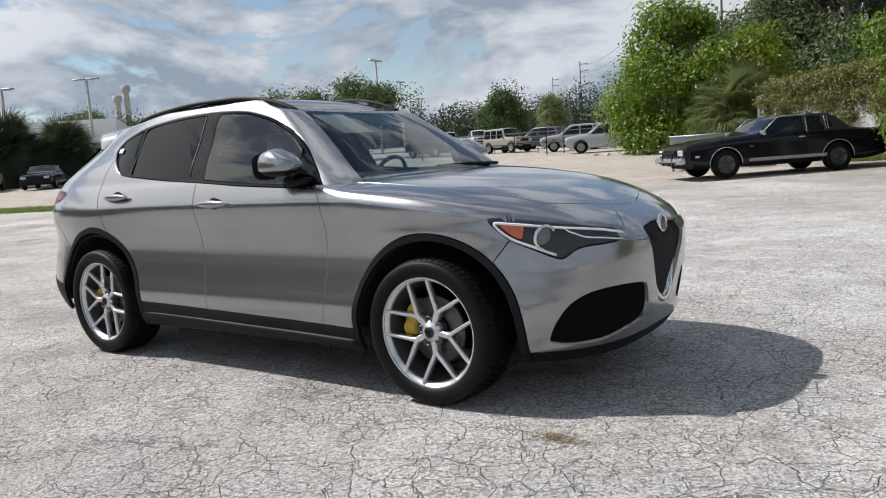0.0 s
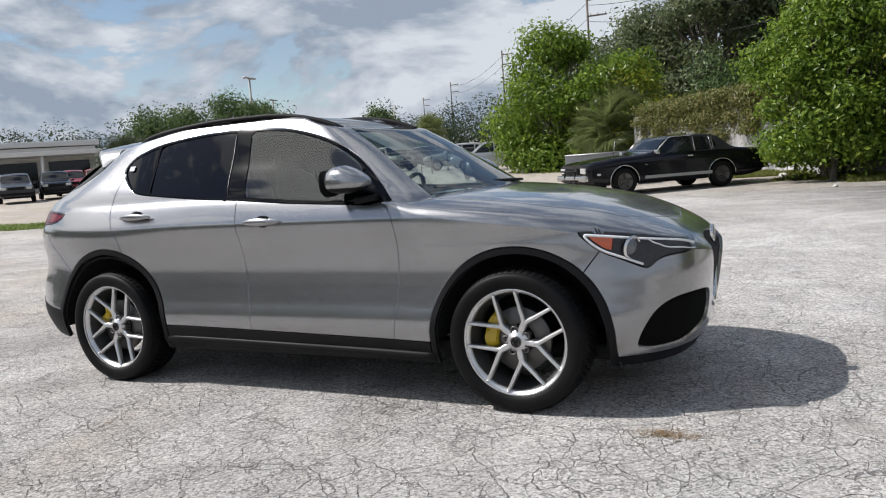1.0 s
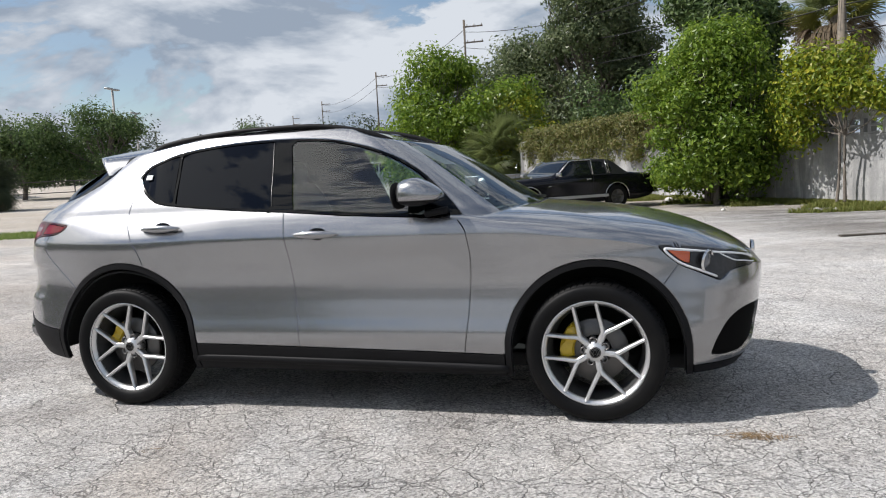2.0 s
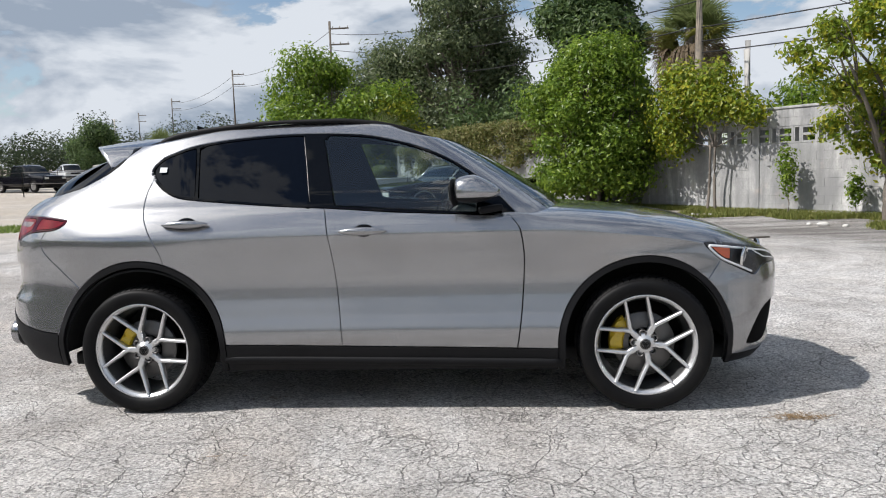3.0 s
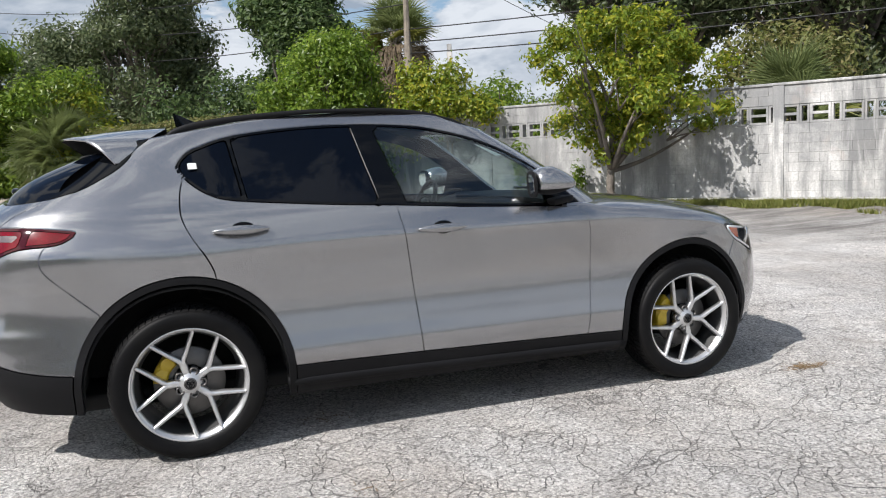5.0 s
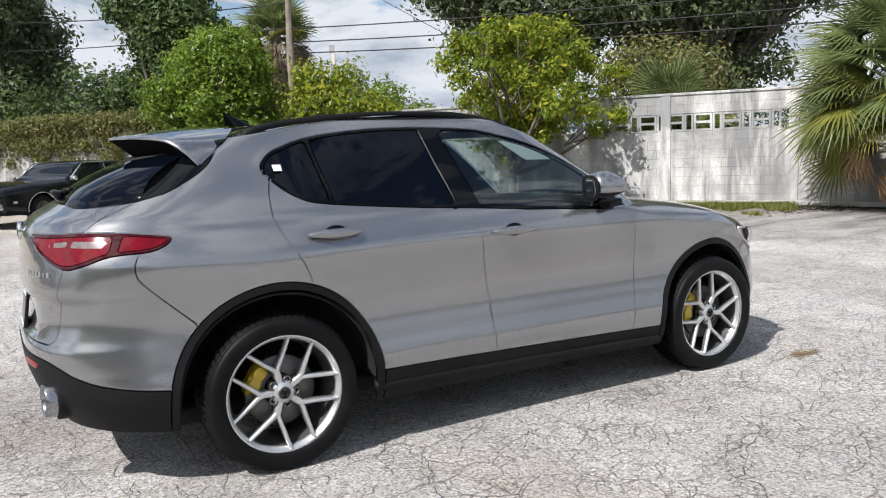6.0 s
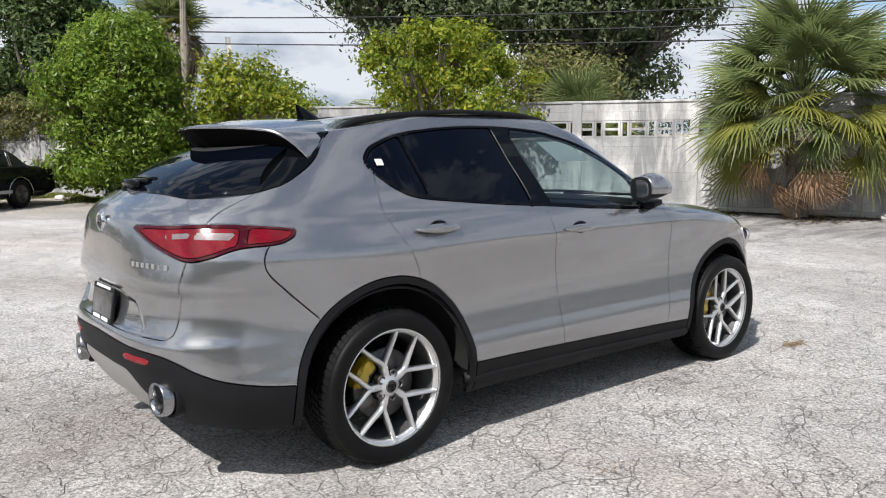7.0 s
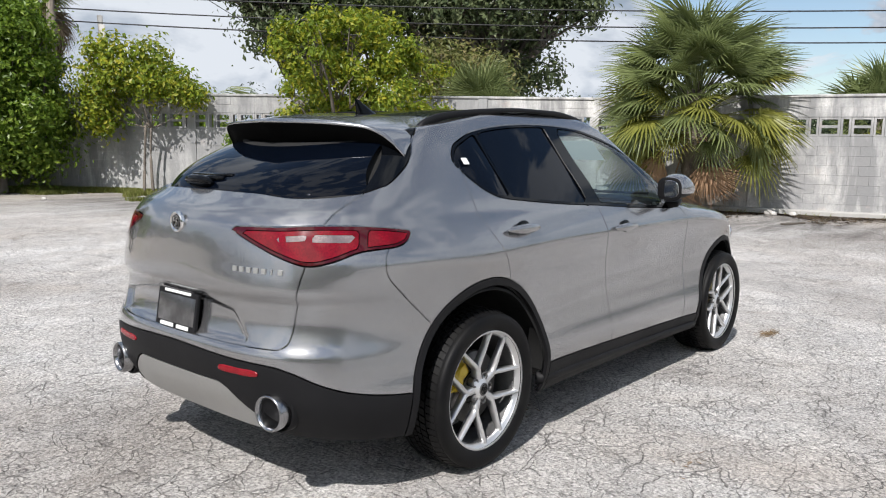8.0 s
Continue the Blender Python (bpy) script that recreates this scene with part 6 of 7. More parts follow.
def parked(name, label, at, yaw, s, paint, category="car", group="", trim=None):
    car = thing(name, label, category, pose(at[0], at[1], height(*at), 0, 0, yaw), group)
    V, F, S, g = car_loft(s)
    sh = Shell(V, F, S)
    ay = lambda P: np.abs(P[:, 1])
    low = lambda *a: np.minimum.reduce([np.asarray(x, float) + np.zeros(len(a[0])) for x in a])
    r = s["wheel"]
    for xa in s["axles"]:
        sh.take("", lambda P: low(np.maximum(r + .05 - np.hypot(P[:, 0] - xa, P[:, 2] - r), np.minimum(r + .05 - np.abs(P[:, 0] - xa), r - P[:, 2])), ay(P) - .4), (0,))
        sh.owner[sh.owner == len(sh.names) - 1] = -1
    for xa in s["axles"] if trim is None else ():
        sh.take("arch_trim", lambda P: low(r + .075 - np.hypot(P[:, 0] - xa, P[:, 2] - r), P[:, 2] - r * .7, ay(P) - .4), (0,))
    for k, poly in enumerate(s["side_glass"]):
        fn = inside(poly)
        sh.take("side_window", lambda P: low(fn(P[:, [0, 2]]), ay(P) - .25), (1, 2))
    a, b, c, d = s["screens"]
    sh.take("windscreen", lambda P: low(a - P[:, 0], P[:, 0] - b, s["top"](P[:, 0]) * 0 + .93 * s["w"](P[:, 0]) - .12 - ay(P)), (2,))
    sh.take("rear_screen", lambda P: low(c - P[:, 0], P[:, 0] - d, .93 * s["w"](P[:, 0]) - .12 - ay(P)), (2,))
    if "roof_split" in s:
        sh.take("vinyl_roof", lambda P: low(s["roof_split"] - P[:, 0], P[:, 0] - d, P[:, 2] - s["shoulder"](P[:, 0]) - .01), (1, 2))
    sh.take("body", lambda P: np.ones(len(P)))
    mats = dict(arch_trim=trim or BLACK_PLASTIC, side_window=V_GLASS, windscreen=V_GLASS, rear_screen=V_GLASS, vinyl_roof=V_VINYL, rub_strip=V_GREY)
    mid = sh.V[sh.T].mean(1)
    for nm in dict.fromkeys(n for n in sh.names if n):
        mask = np.isin(sh.owner, [i for i, q in enumerate(sh.names) if q == nm])
        sides = (0,) if nm in ("body", "windscreen", "rear_screen", "vinyl_roof") else (-1, 1)
        for side in sides:
            mk = mask & ((mid[:, 1] * side > 0) if side else True)
            if mk.sum() > 2:
                v, f = sh.panel(mk, .003, .02, -.004 if "window" in nm or "screen" in nm else 0)
                raw(nm, v, f, mats.get(nm, paint), car)
    # end faces
    for ci, flip in ((0, 1), (-1, -1)):
        half = g[:, ci]
        loop = [tuple(p) for p in half] + [(p[0], -p[1], p[2]) for p in half[::-1][1:]]
        f = [tuple(range(len(loop)))]
        raw("nose_panel" if ci else "tail_panel", loop, [f[0] if flip < 0 else f[0][::-1]], paint, car)
    wd = float(s["w"](0))
    for x, nm in ((s["x1"] + .03, "front_bumper"), (s["x0"] - .03, "rear_bumper")):
        part(nm, bevelled((.14, wd * 1.9, .15), (x, 0, s["bumper"]), .05), s.get("bumper_look", BLACK_PLASTIC), car)
    for sgn in (-1, 1):
        part("headlight", bevelled((.05, .30, .14), (s["x1"] - .01, sgn * wd * .68, s["lamp"]), .02), V_LAMP, car)
        part("tail_light", bevelled((.05, .26, .15), (s["x0"] + .01, sgn * wd * .70, s["lamp"] + .08), .02), RED_LENS, car)
        for xa in s["axles"]:
            small_wheel(car, xa, sgn * (wd - .09), r, sgn, s.get("rim"))
        mx = s["screens"][0] - .12
        mir = part("door_mirror", bevelled((.10, .16, .11), (mx, sgn * (wd + .03), float(s["shoulder"](mx)) + .08), .03), s.get("mirror", paint), car)
    part("grille", bevelled((.03, wd * .85, .16), (s["x1"] + .005, 0, s["lamp"] - .01), .01), BLACK_PLASTIC, car)
    part("underbody", bevelled((s["x1"] - s["x0"] - .5, wd * 1.5, .2), ((s["x0"] + s["x1"]) / 2, 0, .36), .04), INSIDE_DARK, car)
    return car


COUPE = dict(x0=-2.50, x1=2.56, n=64, wheel=.335, axles=(1.56, -1.185), lean=.17, crown=.012, bumper=.47, lamp=.66, rub=.42, bumper_look=V_TRIM, rim=V_RIM_DARK, mirror=V_TRIM,
             w=curve((-2.5, .86), (-1.8, .905), (0, .91), (1.6, .90), (2.56, .86)), low=curve((-2.5, .34), (-1.8, .24), (1.8, .24), (2.56, .36)),
             shoulder=curve((-2.5, .88), (-1.7, .94), (-.9, .945), (.6, .93), (1.4, .90), (2.3, .82), (2.56, .76)),
             top=curve((-2.5, .93), (-1.72, .985), (-1.62, 1.0), (-1.18, 1.33), (-1.0, 1.385), (-.5, 1.405), (.1, 1.39), (.22, 1.365), (.78, 1.0), (.95, .985), (1.6, .945), (2.3, .865), (2.56, .80)),
             screens=(.80, .23, -1.18, -1.60), roof_split=-.42,
             side_glass=([(.62, .965), (.26, 1.27), (.16, 1.325), (-.40, 1.335), (-.40, .965)], [(-.49, .975), (-.49, 1.325), (-.84, 1.315), (-.90, .99)], [(-.96, 1.0), (-.91, 1.30), (-1.0, 1.29), (-1.12, 1.06)]))
SUV = dict(x0=-2.25, x1=2.25, n=44, wheel=.36, axles=(1.35, -1.32), lean=.13, crown=.02, bumper=.5, lamp=.83, w=curve((-2.25, .88), (0, .93), (2.25, .85)), low=curve((-2.25, .4), (-1.7, .28), (1.7, .28), (2.25, .38)),
           shoulder=curve((-2.25, 1.02), (0, 1.03), (1.1, 1.0), (2.0, .93), (2.25, .84)), top=curve((-2.25, 1.08), (-2.15, 1.35), (-1.85, 1.62), (-1.0, 1.70), (0, 1.69), (.35, 1.60), (1.0, 1.12), (1.5, 1.06), (2.05, .97), (2.25, .88)),
           screens=(1.0, .36, -1.9, -2.16), side_glass=([(.80, 1.06), (.34, 1.46), (.05, 1.58), (-.35, 1.59), (-.35, 1.06)], [(-.43, 1.06), (-.43, 1.59), (-1.2, 1.58), (-1.2, 1.06)], [(-1.28, 1.07), (-1.28, 1.57), (-1.75, 1.5), (-1.95, 1.12)]))
SEDAN = dict(SUV, top=curve((-2.25, .98), (-1.75, 1.03), (-1.15, 1.33), (-.7, 1.42), (0, 1.43), (.3, 1.38), (1.05, 1.0), (1.6, .95), (2.1, .86), (2.25, .78)), shoulder=curve((-2.25, .90), (0, .92), (1.1, .90), (2.0, .82), (2.25, .74)), wheel=.32,
             screens=(1.05, .31, -1.15, -1.72), lamp=.70, bumper=.42, side_glass=([(.78, .96), (.30, 1.27), (.1, 1.33), (-.35, 1.34), (-.35, .96)], [(-.43, .96), (-.43, 1.34), (-.9, 1.30), (-1.3, .98)]))
JEEP = dict(SUV, x0=-2.0, x1=2.1, wheel=.39, axles=(1.45, -1.25), lean=.05, w=curve((-2.0, .78), (0, .80), (1.1, .76), (2.1, .72)), shoulder=curve((-2.0, 1.05), (.7, 1.05), (1.0, 1.06), (2.1, 1.04)), low=curve((-2, .5), (2.1, .52)),
            top=curve((-2.0, 1.10), (-1.97, 1.70), (-1.9, 1.80), (0, 1.82), (.42, 1.79), (.72, 1.14), (1.0, 1.11), (2.05, 1.09), (2.1, 1.06)), screens=(.70, .45, -1.93, -1.99), lamp=.88, bumper=.58,
            side_glass=([(.55, 1.1), (.36, 1.66), (-.25, 1.68), (-.25, 1.1)], [(-.33, 1.1), (-.33, 1.68), (-1.0, 1.68), (-1.0, 1.1)], [(-1.08, 1.1), (-1.08, 1.68), (-1.8, 1.66), (-1.85, 1.1)]))
PICKUP = dict(SUV, x0=-2.8, x1=2.6, wheel=.39, axles=(1.65, -1.65), shoulder=curve((-2.8, 1.06), (0, 1.06), (1.3, 1.05), (2.6, .98)), w=curve((-2.8, .92), (0, .96), (2.6, .92)),
              top=curve((-2.8, 1.10), (-.75, 1.11), (-.68, 1.70), (-.5, 1.82), (.3, 1.83), (.6, 1.76), (1.25, 1.18), (1.5, 1.14), (2.5, 1.06), (2.6, 1.0)), screens=(1.24, .62, -.66, -.76), lamp=.92, bumper=.58, low=curve((-2.8, .5), (0, .4), (2.6, .45)),
              side_glass=([(1.0, 1.12), (.58, 1.62), (.4, 1.70), (.0, 1.71), (.0, 1.12)], [(-.08, 1.12), (-.08, 1.71), (-.5, 1.68), (-.55, 1.12)]))


def coupe():
    car = parked("coupe", "black eighties two-door coupe with vinyl roof and chrome trim", (-.95, 16.62), -140.1, COUPE, V_BLACK, trim=V_TRIM)
    for s in (-1, 1):
        for xa in COUPE["axles"]:
            raw("arch_moulding", *tube([(xa + .395 * math.cos(a), s * .905, .335 + .395 * math.sin(a)) for a in np.linspace(-.15, math.pi + .15, 22)], .013, 6), V_TRIM, car, "bright wheel-arch moulding")
        part("rub_strip", bevelled((1.92, .02, .075), (.05, s * .905, .40), .008), V_GREY, car, "grey sill moulding")
        part("door_edge", bevelled((.008, .006, .52), (-.42, s * .909, .68), .002), INSIDE_DARK, car)
        pillar = tube([(.66, s * .80, .985), (.26, s * .765, 1.335), (.16, s * .76, 1.362), (-.43, s * .76, 1.375), (-.44, s * .79, 1.25), (-.44, s * .845, .97)], .016, 6)
        raw("chrome_frame", *pillar, V_TRIM, car, "bright metal window frame")
        raw("rear_frame", *tube([(-.93, s * .845, .985), (-.89, s * .775, 1.32), (-.95, s * .77, 1.325), (-.99, s * .84, .99)], .012, 6), V_TRIM, car)
        part("door_handle", bevelled((.16, .02, .03), (-.28, s * .915, .86), .008), V_TRIM, car)
        part("side_marker", bevelled((.10, .01, .05), (2.25, s * .885, .55), .004), V_LAMP, car)
        part("badge", bevelled((.08, .008, .014), (.95, s * .912, .72), .003), V_TRIM, car)
        for x in (2.62, ):
            raw("bumper_guard", *tube([(x, s * .32, .36), (x + .03, s * .32, .5), (x, s * .32, .72)], .025, 8), BLACK_PLASTIC, car)
    raw("push_bar", *joined(tube([(2.66, -.55, .66), (2.68, 0, .66), (2.66, .55, .66)], .022, 8), tube([(2.66, -.5, .42), (2.68, 0, .42), (2.66, .5, .42)], .022, 8)), BLACK_PLASTIC, car, "black tubular push bar")
    raw("aerial_mast", *tube([(1.05, -.7, .98), (1.0, -.7, 1.35)], .006, 5), V_TRIM, car)


coupe()
FAR = "parked cars across the lot"
parked("suv", "silver crossover parked behind the chain-link fence", (-15.0, 38.6), 203, SUV, V_SILVER, group=FAR)
parked("suv", "grey crossover parked beside the silver one", (-19.4, 43.6), 208, SUV, V_GREY, group=FAR)
parked("suv", "black crossover parked in the far row", (-26.2, 51.6), 175, SUV, V_DARK, group=FAR)
parked("jeep", "faded gold off-road wagon parked in the far row", (-26.0, 46.0), -22, JEEP, V_TAN, group=FAR)
parked("pickup_truck", "white pickup parked in the far row", (-44.0, 70.2), 230, PICKUP, V_WHITE, category="truck", group=FAR)
parked("sedan", "black sedan parked nose-out by the palms", (-43.6, 20.6), -42, SEDAN, V_BLACK, group=FAR)
parked("pickup_truck", "old white pickup parked by the palms", (-46.5, 18.2), -30, PICKUP, V_WHITE, category="truck", group=FAR)
parked("suv", "charcoal crossover parked before the showroom", (-39.4, 25.4), -35, SUV, V_DARK, group=FAR)
parked("suv", "black crossover parked before the showroom", (-40.3, 28.7), -35, SUV, V_BLACK, group=FAR)
parked("suv", "dark red crossover parked before the showroom", (-42.4, 31.6), -35, SUV, V_RED, group=FAR)
parked("suv", "red crossover parked beside a bushy palm", (-43.2, 34.4), -35, SUV, V_RED, group=FAR)
parked("pickup_truck", "black pickup parked behind the fence", (-32.0, 45.0), -20, PICKUP, V_BLACK, category="truck", group=FAR)
parked("pickup_truck", "white pickup parked nose-out far away", (-42.2, 67.2), -50, PICKUP, V_WHITE, category="truck", group=FAR)
parked("pickup_truck", "silver pickup parked nose-out far away", (-47.0, 68.5), -50, PICKUP, V_SILVER, category="truck", group=FAR)


# ---- fence, poles, wires, buildings ----
GALV = material("galvanised steel", (.36, .37, .37), .45, .7, var=.2)
CONCRETE = material("grey concrete", (.40, .39, .37), .9, var=.2, bump=.004)
WOOD_POLE = material("weathered pole wood", (.27, .23, .18), .9, var=.3, bump=.01, second=(.16, .14, .12))
DARK_POLE = material("dark creosoted wood", (.10, .085, .07), .9, var=.3)
CABLE = material("black cable", (.012, .012, .012), .6, var=.1)


RUSTED = material("dull dark steel", (.075, .07, .065), .7, .3, var=.4)


def fence(points):
    f = thing("chain_link_fence", "low steel pipe fence with posts along the lot's edge", "fence")
    for a, b in zip(points, points[1:]):
        a, b = Vector(a), Vector(b)
        n = max(1, int((b - a).length / 3.2))
        for i in range(n + 1):
            p = a.lerp(b, i / n)
            z = height(p.x, p.y)
            raw("post", *tube([(p.x, p.y, z - .05), (p.x, p.y, z + 1.45)], .035, 6), RUSTED, f)
        for hgt in (1.4, .75):
            raw("rail", *tube([(p.x, p.y, height(p.x, p.y) + hgt) for p in (a.lerp(b, k / 8) for k in range(9))], .03, 6), RUSTED, f)


fence([(-12.5, 38.0), (-18.6, 38.2), (-27.5, 37.5), (-31.5, 33.0), (-34.5, 28.5)])
fence([(-18.6, 40.5), (-33.0, 50.0)])


def street_lamp(at, h, yaw, label="tall grey parking-lot lamp with flat twin heads"):
    t = thing("street_lamp", label, "lamp", pose(at[0], at[1], height(*at), 0, 0, yaw), "lot lamps")
    raw("pole", *tube([(0, 0, 0), (0, 0, h)], lambda u: .16 - .05 * u, 10), CONCRETE, t)
    for s in (-1, 1):
        raw("lamp_head", *(lambda b: ([tuple(v.co) for v in b.verts], [tuple(v.index for v in f.verts) for f in b.faces]))(bevelled((1.0, .42, .16), (s * .62, 0, h + .02), .05)), GALV, t)


def top_at(p):
    return p[2] - height(p[0], p[1])


for p, yaw in (((-60.6, 34.0, 9.7), 30), ((-50.5, 60.9, 11.45), 100), ((-64.2, 82.2, 11.4), 100), ((-80.1, 108.0, 11.0), 100), ((-59.2, 26.1, 8.45), 20)):
    street_lamp(p[:2], top_at(p), yaw)


def utility_pole(at, h, yaw, arms=2, mat=None, r=.16, label="dark wooden utility pole with cross arms"):
    t = thing("utility_pole", label, "pole", pose(at[0], at[1], height(*at), 0, 0, yaw), "utility poles")
    raw("pole", *tube([(0, 0, -.1), (.02, 0, h * .5), (0, 0, h)], lambda u: r * (1 - .35 * u), 10), mat or DARK_POLE, t)
    for k in range(arms):
        part("cross_arm", bevelled((1.7, .10, .12), (.75, 0, h - .6 - 1.3 * k), .02), DARK_POLE, t)
        for x in (.25, .85, 1.5):
            raw("insulator", *moved(lathe([(.001, .16), (.05, .14), (.04, .08), (.06, .04), (.03, 0)], 10, "z"), Matrix.Translation((x, 0, h - .55 - 1.3 * k))), CONCRETE, t)
    return t


utility_pole((-14.1, 59.7), top_at((-14.1, 59.7, 14.2)), 0, 2)
utility_pole((-36.3, 97.5), top_at((-36.3, 97.5, 16.0)), 0, 2)
utility_pole((-60.2, 131.6), top_at((-60.2, 131.6, 16.4)), 0, 2)
utility_pole((-78.7, 156.2), top_at((-78.7, 156.2, 16.4)), 0, 2)
utility_pole((-41.3, 74.7), top_at((-41.3, 74.7, 8.2)), 0, 0, CONCRETE, .13, "pale concrete pole beyond the parked cars")
utility_pole((9.37, 24.46), 5.75 - height(9.37, 24.46), 0, 0, material("dark concrete", (.24, .24, .235), .9, var=.2), .15, "short grey concrete post behind the wall")
utility_pole((7.6, 24.2), 9.6, 125, 0, WOOD_POLE, .19, "pale wooden utility pole behind the wall")
utility_pole((9.2, 24.0), 5.35 - .28, 0, 0, CONCRETE, .17, "square-topped grey concrete stub pole")
utility_pole((36.0, -15.5), 9.0, 125, 0, WOOD_POLE, .19, "pale wooden utility pole behind the wall")


def wires():
    t = thing("power_lines", "black power cables sagging between the poles", "cable")
    def run(a, b, sag, r=.022):
        a, b = Vector(a), Vector(b)
        raw("cable", *tube([a.lerp(b, u) - Vector((0, 0, 4 * sag * u * (1 - u))) for u in np.linspace(0, 1, 25)], r, 5), CABLE, t)
    for z0, z1 in ((6.25, 6.6), (5.75, 6.1), (5.35, 5.6)):
        run((7.6, 24.2, z0), (36.0, -15.5, z1), .75)
    for z0, z1 in ((8.6, 13.2), (7.2, 11.9), (6.3, 10.0)):
        run((7.6, 24.2, z0), (-14.1, 59.7, z1), .9)
    for z0, z1 in ((13.4, 15.2), (12.1, 13.9)):
        run((-14.1, 59.7, z0), (-36.3, 97.5, z1), 1.0)
        run((-36.3, 97.5, z0 + 1.8), (-60.2, 131.6, z1 + .4), 1.0)
    run((7.6, 24.2, 9.3), (15.2, 17.2, 3.2), .12, .012)


wires()


def showroom():
    b = thing("showroom", "long low white showroom with a posted canopy", "building", pose(-58.5, 36.0, height(-58, 36), 0, 0, 52))
    W = material("white render", (.66, .66, .65), .85, var=.06)
    part("wall", bevelled((34, 9, 3.2), (-4, 6, 1.55), .03), W, b)
    part("parapet", bevelled((16, 9.2, 2.0), (-9, 6, 4.1), .03), W, b)
    part("roof", bevelled((34.4, 9.6, .3), (-4, 6, 3.25), .03), GALV, b)
    part("canopy", bevelled((34.4, 4.4, .35), (-4, -.2, 3.1), .04), W, b)
    for i in range(9):
        raw("column", *tube([(-20 + 4.1 * i, -2.0, 0), (-20 + 4.1 * i, -2.0, 3.0)], .13, 8), W, b)
    for i in range(8):
        part("window", bevelled((3.2, .12, 2.2), (-18 + 4.1 * i, 1.46, 1.45), .02), V_GLASS, b)
    part("sign_panel", bevelled((1.6, .1, .5), (-14, 1.37, 4.3), .02), V_DARK, b)


showroom()


def warehouse():
    b = thing("warehouse", "grey-white metal warehouse beyond the palms", "building", pose(-82, 48, height(-82, 48), 0, 0, 60))
    W = material("pale sheet metal", (.52, .53, .54), .6, .2, var=.08)
    part("wall", bevelled((30, 16, 4.4), (0, 8, 2.1), .04), W, b)
    part("roof", bevelled((30.8, 17, .6), (0, 8, 4.7), .08), W, b)
    for i in range(6):
        part("doorway", bevelled((3.2, .16, 2.4), (-12 + 4.8 * i, -.02, 1.25), .02), V_DARK, b)
    for x, y, hh in ((-129.2, 80.0, 14.6), (-128.5, 81.5, 16.4)):
        s = thing("cooling_stack", "grey concrete stack with a flared head", "tower", pose(x, y, height(x, y)), "stacks")
        raw("shaft", *lathe([(.6, 0), (.5, hh - height(x, y) - 1), (.5, hh - height(x, y) + .2)], 20, "z"), CONCRETE, s)
        raw("head", *lathe([(.5, hh - height(x, y)), (.8, hh - height(x, y) + .3), (.8, hh - height(x, y) + 1.4), (.01, hh - height(x, y) + 1.4)], 20, "z"), CONCRETE, s)


warehouse()


# ---- loose things in the yard ----
def steel_bin():
    b = thing("steel_bin", "open grey steel bin with a pipe frame", "bin", pose(-3.4, 19.5, height(-3.4, 19.5), 0, 0, 12))
    for x, y, sx, sy in ((0, -.6, 1.9, .05), (0, .6, 1.9, .05), (-.95, 0, .05, 1.2), (.95, 0, .05, 1.2)):
        part("side_panel", bevelled((sx, sy, .75), (x, y, .62), .01), GALV, b)
    raw("rim_pipe", *tube([(-.97, -.62, 1.0), (.97, -.62, 1.0), (.97, .62, 1.0), (-.97, .62, 1.0)], .03, 6, closed=True), GALV, b)
    for x in (-.9, .9):
        for y in (-.55, .55):
            part("leg", bevelled((.07, .07, .3), (x, y, .14), .01), GALV, b)


steel_bin()
STRAW = material("dry straw", (.21, .145, .08), .95, var=.4, scale=(80, 12))
RUBBLE = material("broken concrete", (.55, .53, .50), .95, var=.2, bump=.01)


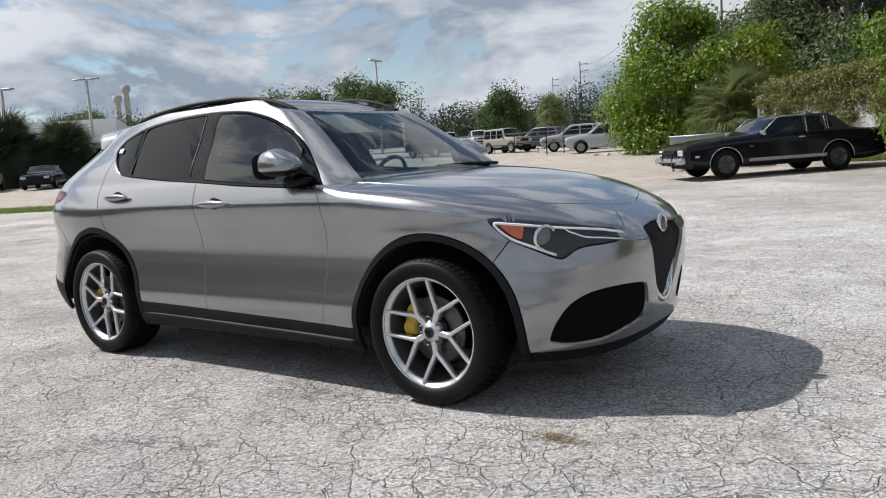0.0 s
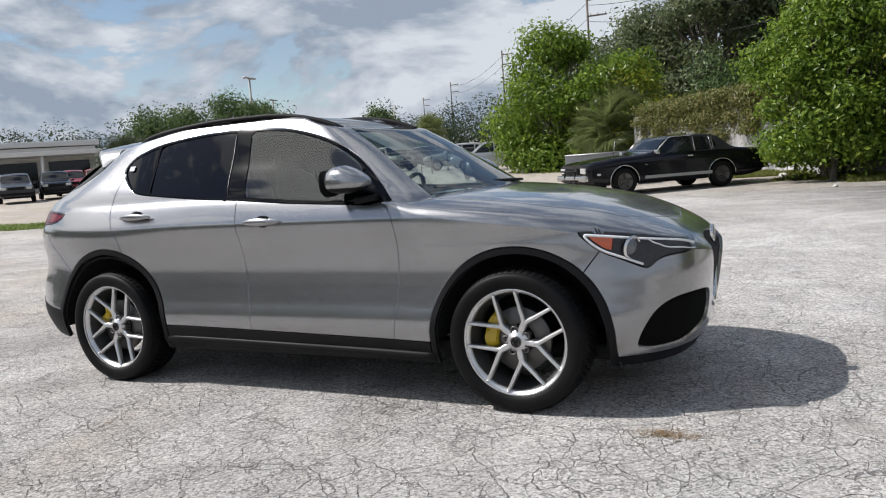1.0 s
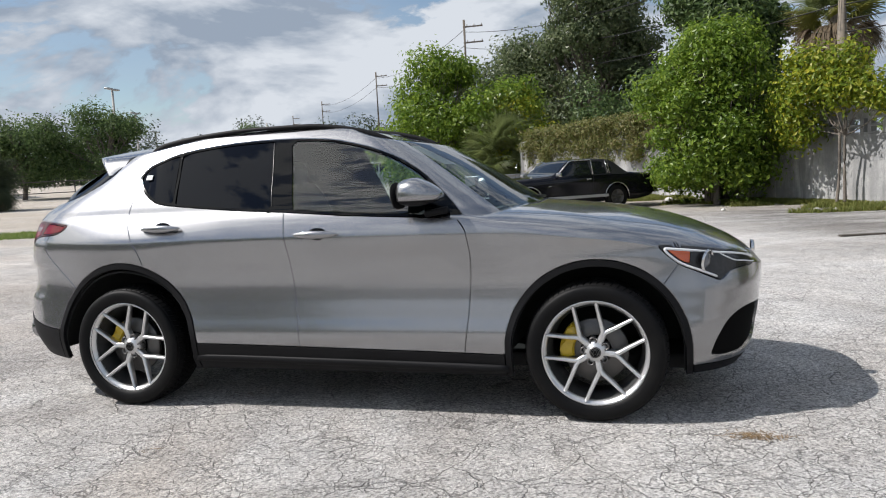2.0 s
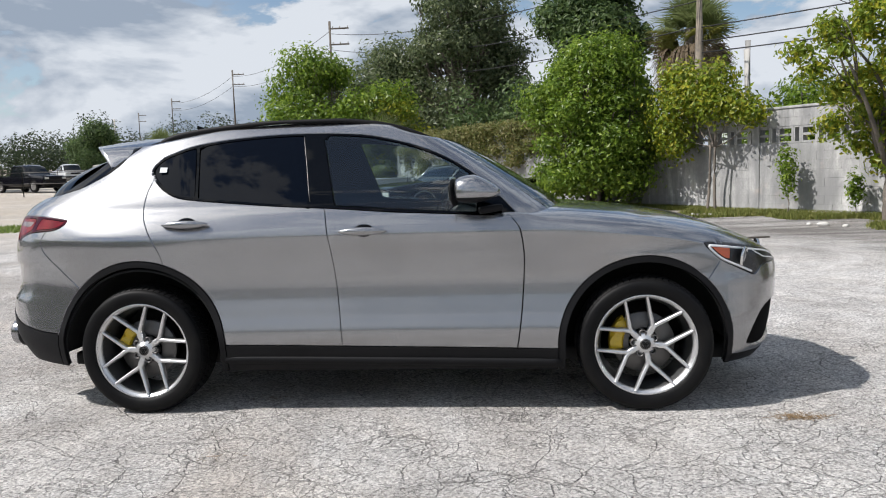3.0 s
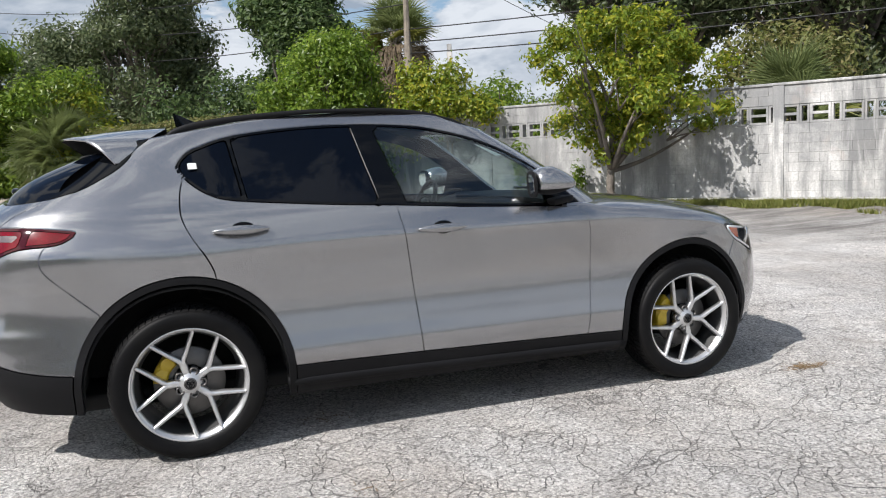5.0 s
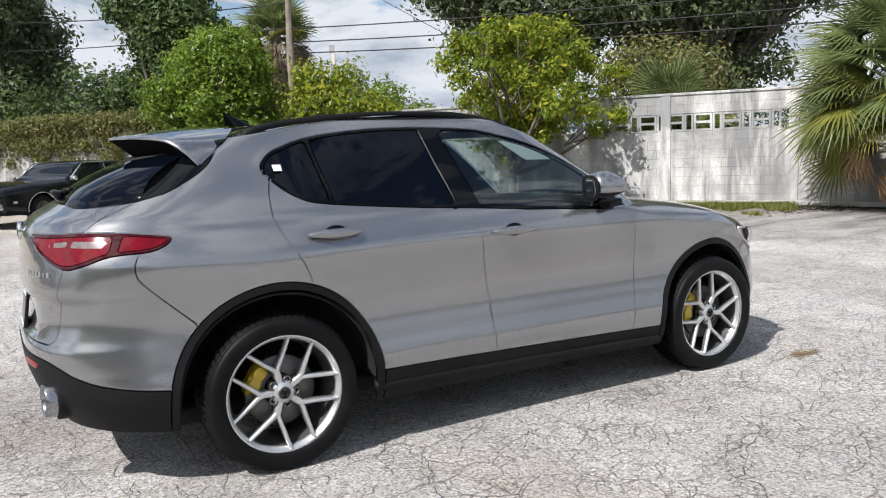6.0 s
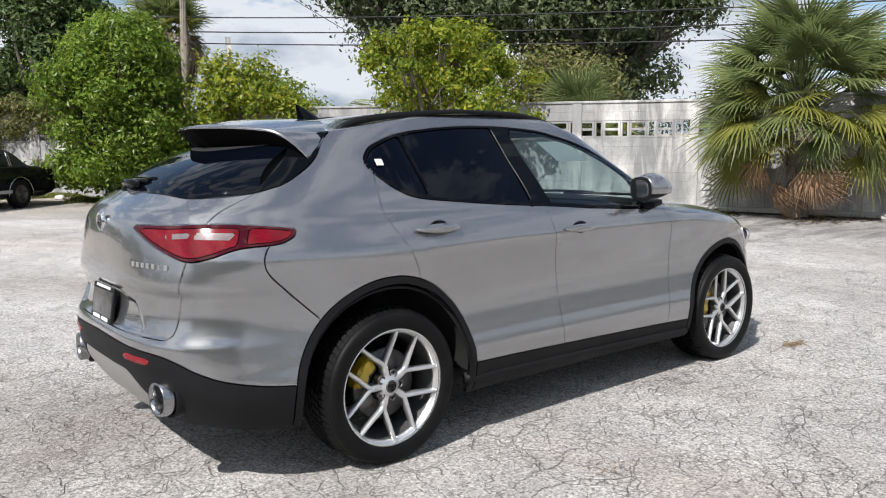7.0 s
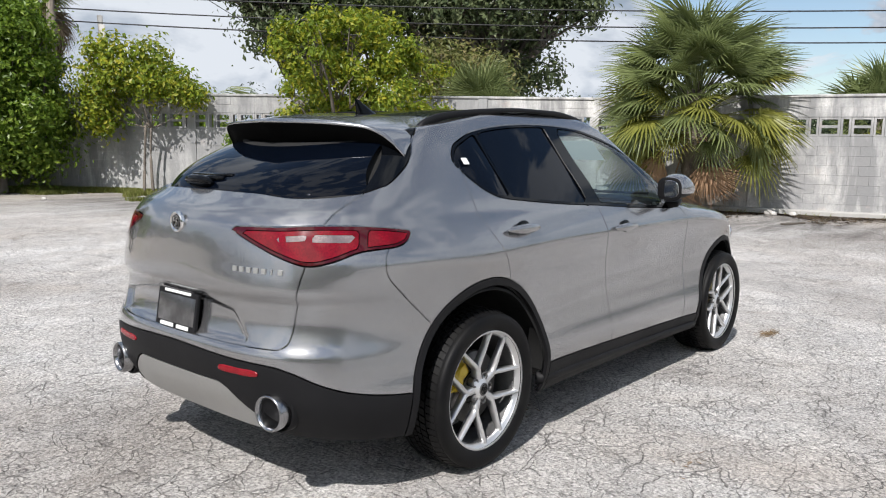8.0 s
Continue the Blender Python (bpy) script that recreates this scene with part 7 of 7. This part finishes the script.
def litter():
    rng = np.random.default_rng(71)
    for (x, y), n, r, label in (((2.165, -1.03), 300, .05, "flattened tuft of dry grass on the asphalt"), ((-.72, -.62), 60, .06, "dark leaf litter in the car's shade"), ((-.75, -1.6), 26, .05, "small scrap of dead leaf on the asphalt")):
        V, F = [], []
        for i in range(n):
            a, d = rng.random() * 6.28, r * rng.normal()
            px, py = x + d * 1.5, y + r * .6 * rng.normal()
            l, b0 = .02 + .03 * rng.random(), len(V)
            V += [(px, py, .002), (px + .004 * math.sin(a), py + .004 * math.cos(a), .004), (px + l * math.cos(a), py + l * math.sin(a), .004 + .016 * rng.random())]
            F.append((b0, b0 + 1, b0 + 2))
        tagged(fast("grass_tuft", V, F, STRAW), label, "litter", kind="stuff")
    V, F = [], []
    d_ = WALL_D - WALL_C
    for i in range(5200):                            # fallen leaves and dirt along the wall's foot
        u, w_ = rng.random() * .62, abs(rng.normal())
        p = WALL_C + d_ * u
        px, py = p.x - .3 - .75 * w_ * (.6 + .5 * math.sin(u * 40)), p.y - .15 * w_
        a, l, z, b0 = rng.random() * 6.28, .03 + .07 * rng.random(), height(px, py) + .004, len(V)
        c_, s_ = l * math.cos(a), l * math.sin(a)
        V += [(px, py, z), (px + c_ - .3 * s_, py + s_ + .3 * c_, z + .02 * rng.random()), (px + 1.6 * c_, py + 1.6 * s_, z + .01), (px + c_ + .3 * s_, py + s_ - .3 * c_, z + .015 * rng.random())]
        F.append((b0, b0 + 1, b0 + 2, b0 + 3))
    tagged(fast("leaf_litter", V, F, leaf_look("brown leaf litter", (.035, .026, .018), (.08, .058, .036), (.17, .12, .07), .1, .8)), "brown fallen leaves along the wall's foot", "litter", kind="stuff")
    for i, (x, y, s) in enumerate(((6.6, 10.2, .16), (6.9, 9.9, .11), (6.45, 10.5, .09), (5.3, 13.4, .12), (5.0, 13.9, .09), (12.9, 1.9, .14), (12.7, 2.3, .18), (-11.5, 33.0, .3), (-12.6, 33.4, .25), (-10.4, 32.6, .3), (-13.5, 34.0, .2), (3.1, 14.6, .10), (1.9, 18.9, .22))):
        st = blob((s * 1.5, s, s * .7), (0, 0, s * .22), 2.2, 10, 7, lambda p: [c * (1 + .35 * noise.noise((p[0] * 9 + i, p[1] * 9, p[2] * 9))) for c in p])
        ob = raw("rubble_lump", *st, RUBBLE, smooth=False)
        ob.matrix_basis = pose(x, y, height(x, y), 0, 0, 40 * i)
        tagged(ob, "pale lump of broken concrete on the ground", "rubble", "rubble lumps")
    for x, y, L, yaw in ((11.2, 1.4, .6, -20), (4.7, 8.4, .7, 15)):
        ob = part("timber_scrap", bevelled((L, .10, .03), (0, 0, .016), .006), DARK_POLE)
        ob.matrix_basis = pose(x, y, height(x, y), 0, 0, yaw)
        tagged(ob, "dark weathered strip lying on the asphalt", "timber", "timber scraps")


litter()

# ---- the wall's pieces ----
def mesh_from(bm, name, mat):
    me = bpy.data.meshes.new(name)
    bm.to_mesh(me)
    bm.free()
    me.materials.append(mat)
    return me


def block_wall(name, a, b, label, near):
    """A wall of painted blocks on a footing, with a pierced double course; near: the stretch whose blocks are parts."""
    d = b - a
    L, yaw = d.length, math.degrees(math.atan2(d.y, d.x))
    w = thing(name, label, "wall", pose(a.x, a.y, WALL_BASE, 0, 0, yaw), kind="structure")
    block = mesh_from(bevelled((.3985, .19, .199), (0, 0, 0), .003, 1), "block", WALL_PAINT)
    half = mesh_from(bevelled((.196, .19, .1965), (0, 0, 0), .006, 1), "block", WALL_PAINT)
    twin = bmesh.new()
    for s, p in (((.05, .17, .394), (-.173, 0, 0)), ((.05, .17, .394), (.173, 0, 0)), ((.30, .17, .05), (0, 0, .172)), ((.30, .17, .05), (0, 0, -.172)), ((.30, .17, .055), (0, 0, 0))):
        bevelled(s, p, .004, 1, bm=twin)
    twin = mesh_from(twin, "vent_block", WALL_PAINT)
    slot = bmesh.new()
    for s, p in (((.045, .17, .394), (-.075, 0, 0)), ((.045, .17, .394), (.075, 0, 0)), ((.11, .17, .04), (0, 0, .177)), ((.11, .17, .04), (0, 0, -.177))):
        bevelled(s, p, .004, 1, bm=slot)
    slot = mesh_from(slot, "vent_block", WALL_PAINT)
    rest = bmesh.new()
    rng = np.random.default_rng(len(name) + int(L))
    for c in range(COURSES):
        if c in (8, 9):
            continue
        x = -.2 * (c % 2)
        while x < L:
            cx = x + .2
            jig = pose(cx, rng.normal() * .002, .1 + .2 * c)
            if near[0] < cx < near[1]:
                ob = new("block", block)
                ob.parent = w
                ob.matrix_basis = jig
            else:
                b_ = bevelled((.3985, .19, .199), (0, 0, 0), 0, 1)
                b_.transform(jig)
                me = bpy.data.meshes.new("t")
                b_.to_mesh(me); b_.free()
                rest.from_mesh(me)
                bpy.data.meshes.remove(me)
            x += .4
    if len(rest.verts):
        tagged(part("far_blocks", rest, WALL_PAINT, w), kind="stuff")
    else:
        rest.free()
    x = 0
    while x < L - .55:
        for me, cx in ((twin, x + .2), (slot, x + .5)):
            ob = new("vent_block", me)
            ob.parent = w
            ob.matrix_basis = pose(cx, 0, .1 + .2 * 8.5)
        x += .6
    i = 0
    while i * 3.6 < L:
        part("pier", bevelled((.22, .24, .2 * COURSES), (i * 3.6, 0, .1 * COURSES), .008, 1), WALL_PAINT, w)
        i += 1
    part("coping", bevelled((L, .25, .06), (L / 2, 0, .2 * COURSES + .03), .012, 1), WALL_PAINT, w)
    part("footing", bevelled((L, .42, .24), (L / 2, -.10 if name == "wall_east" else -.10, -.06), .02, 1), CONCRETE, w)
    return w


block_wall("wall_north", WALL_A, WALL_B, "vine-grown stained white block wall", (99, 99))
block_wall("wall_middle", WALL_B, WALL_C, "stained white block wall with a pierced course", (6.0, 13.5))
block_wall("wall_east", WALL_C, WALL_D, "stained white block wall with a pierced course", (0, 7.0))
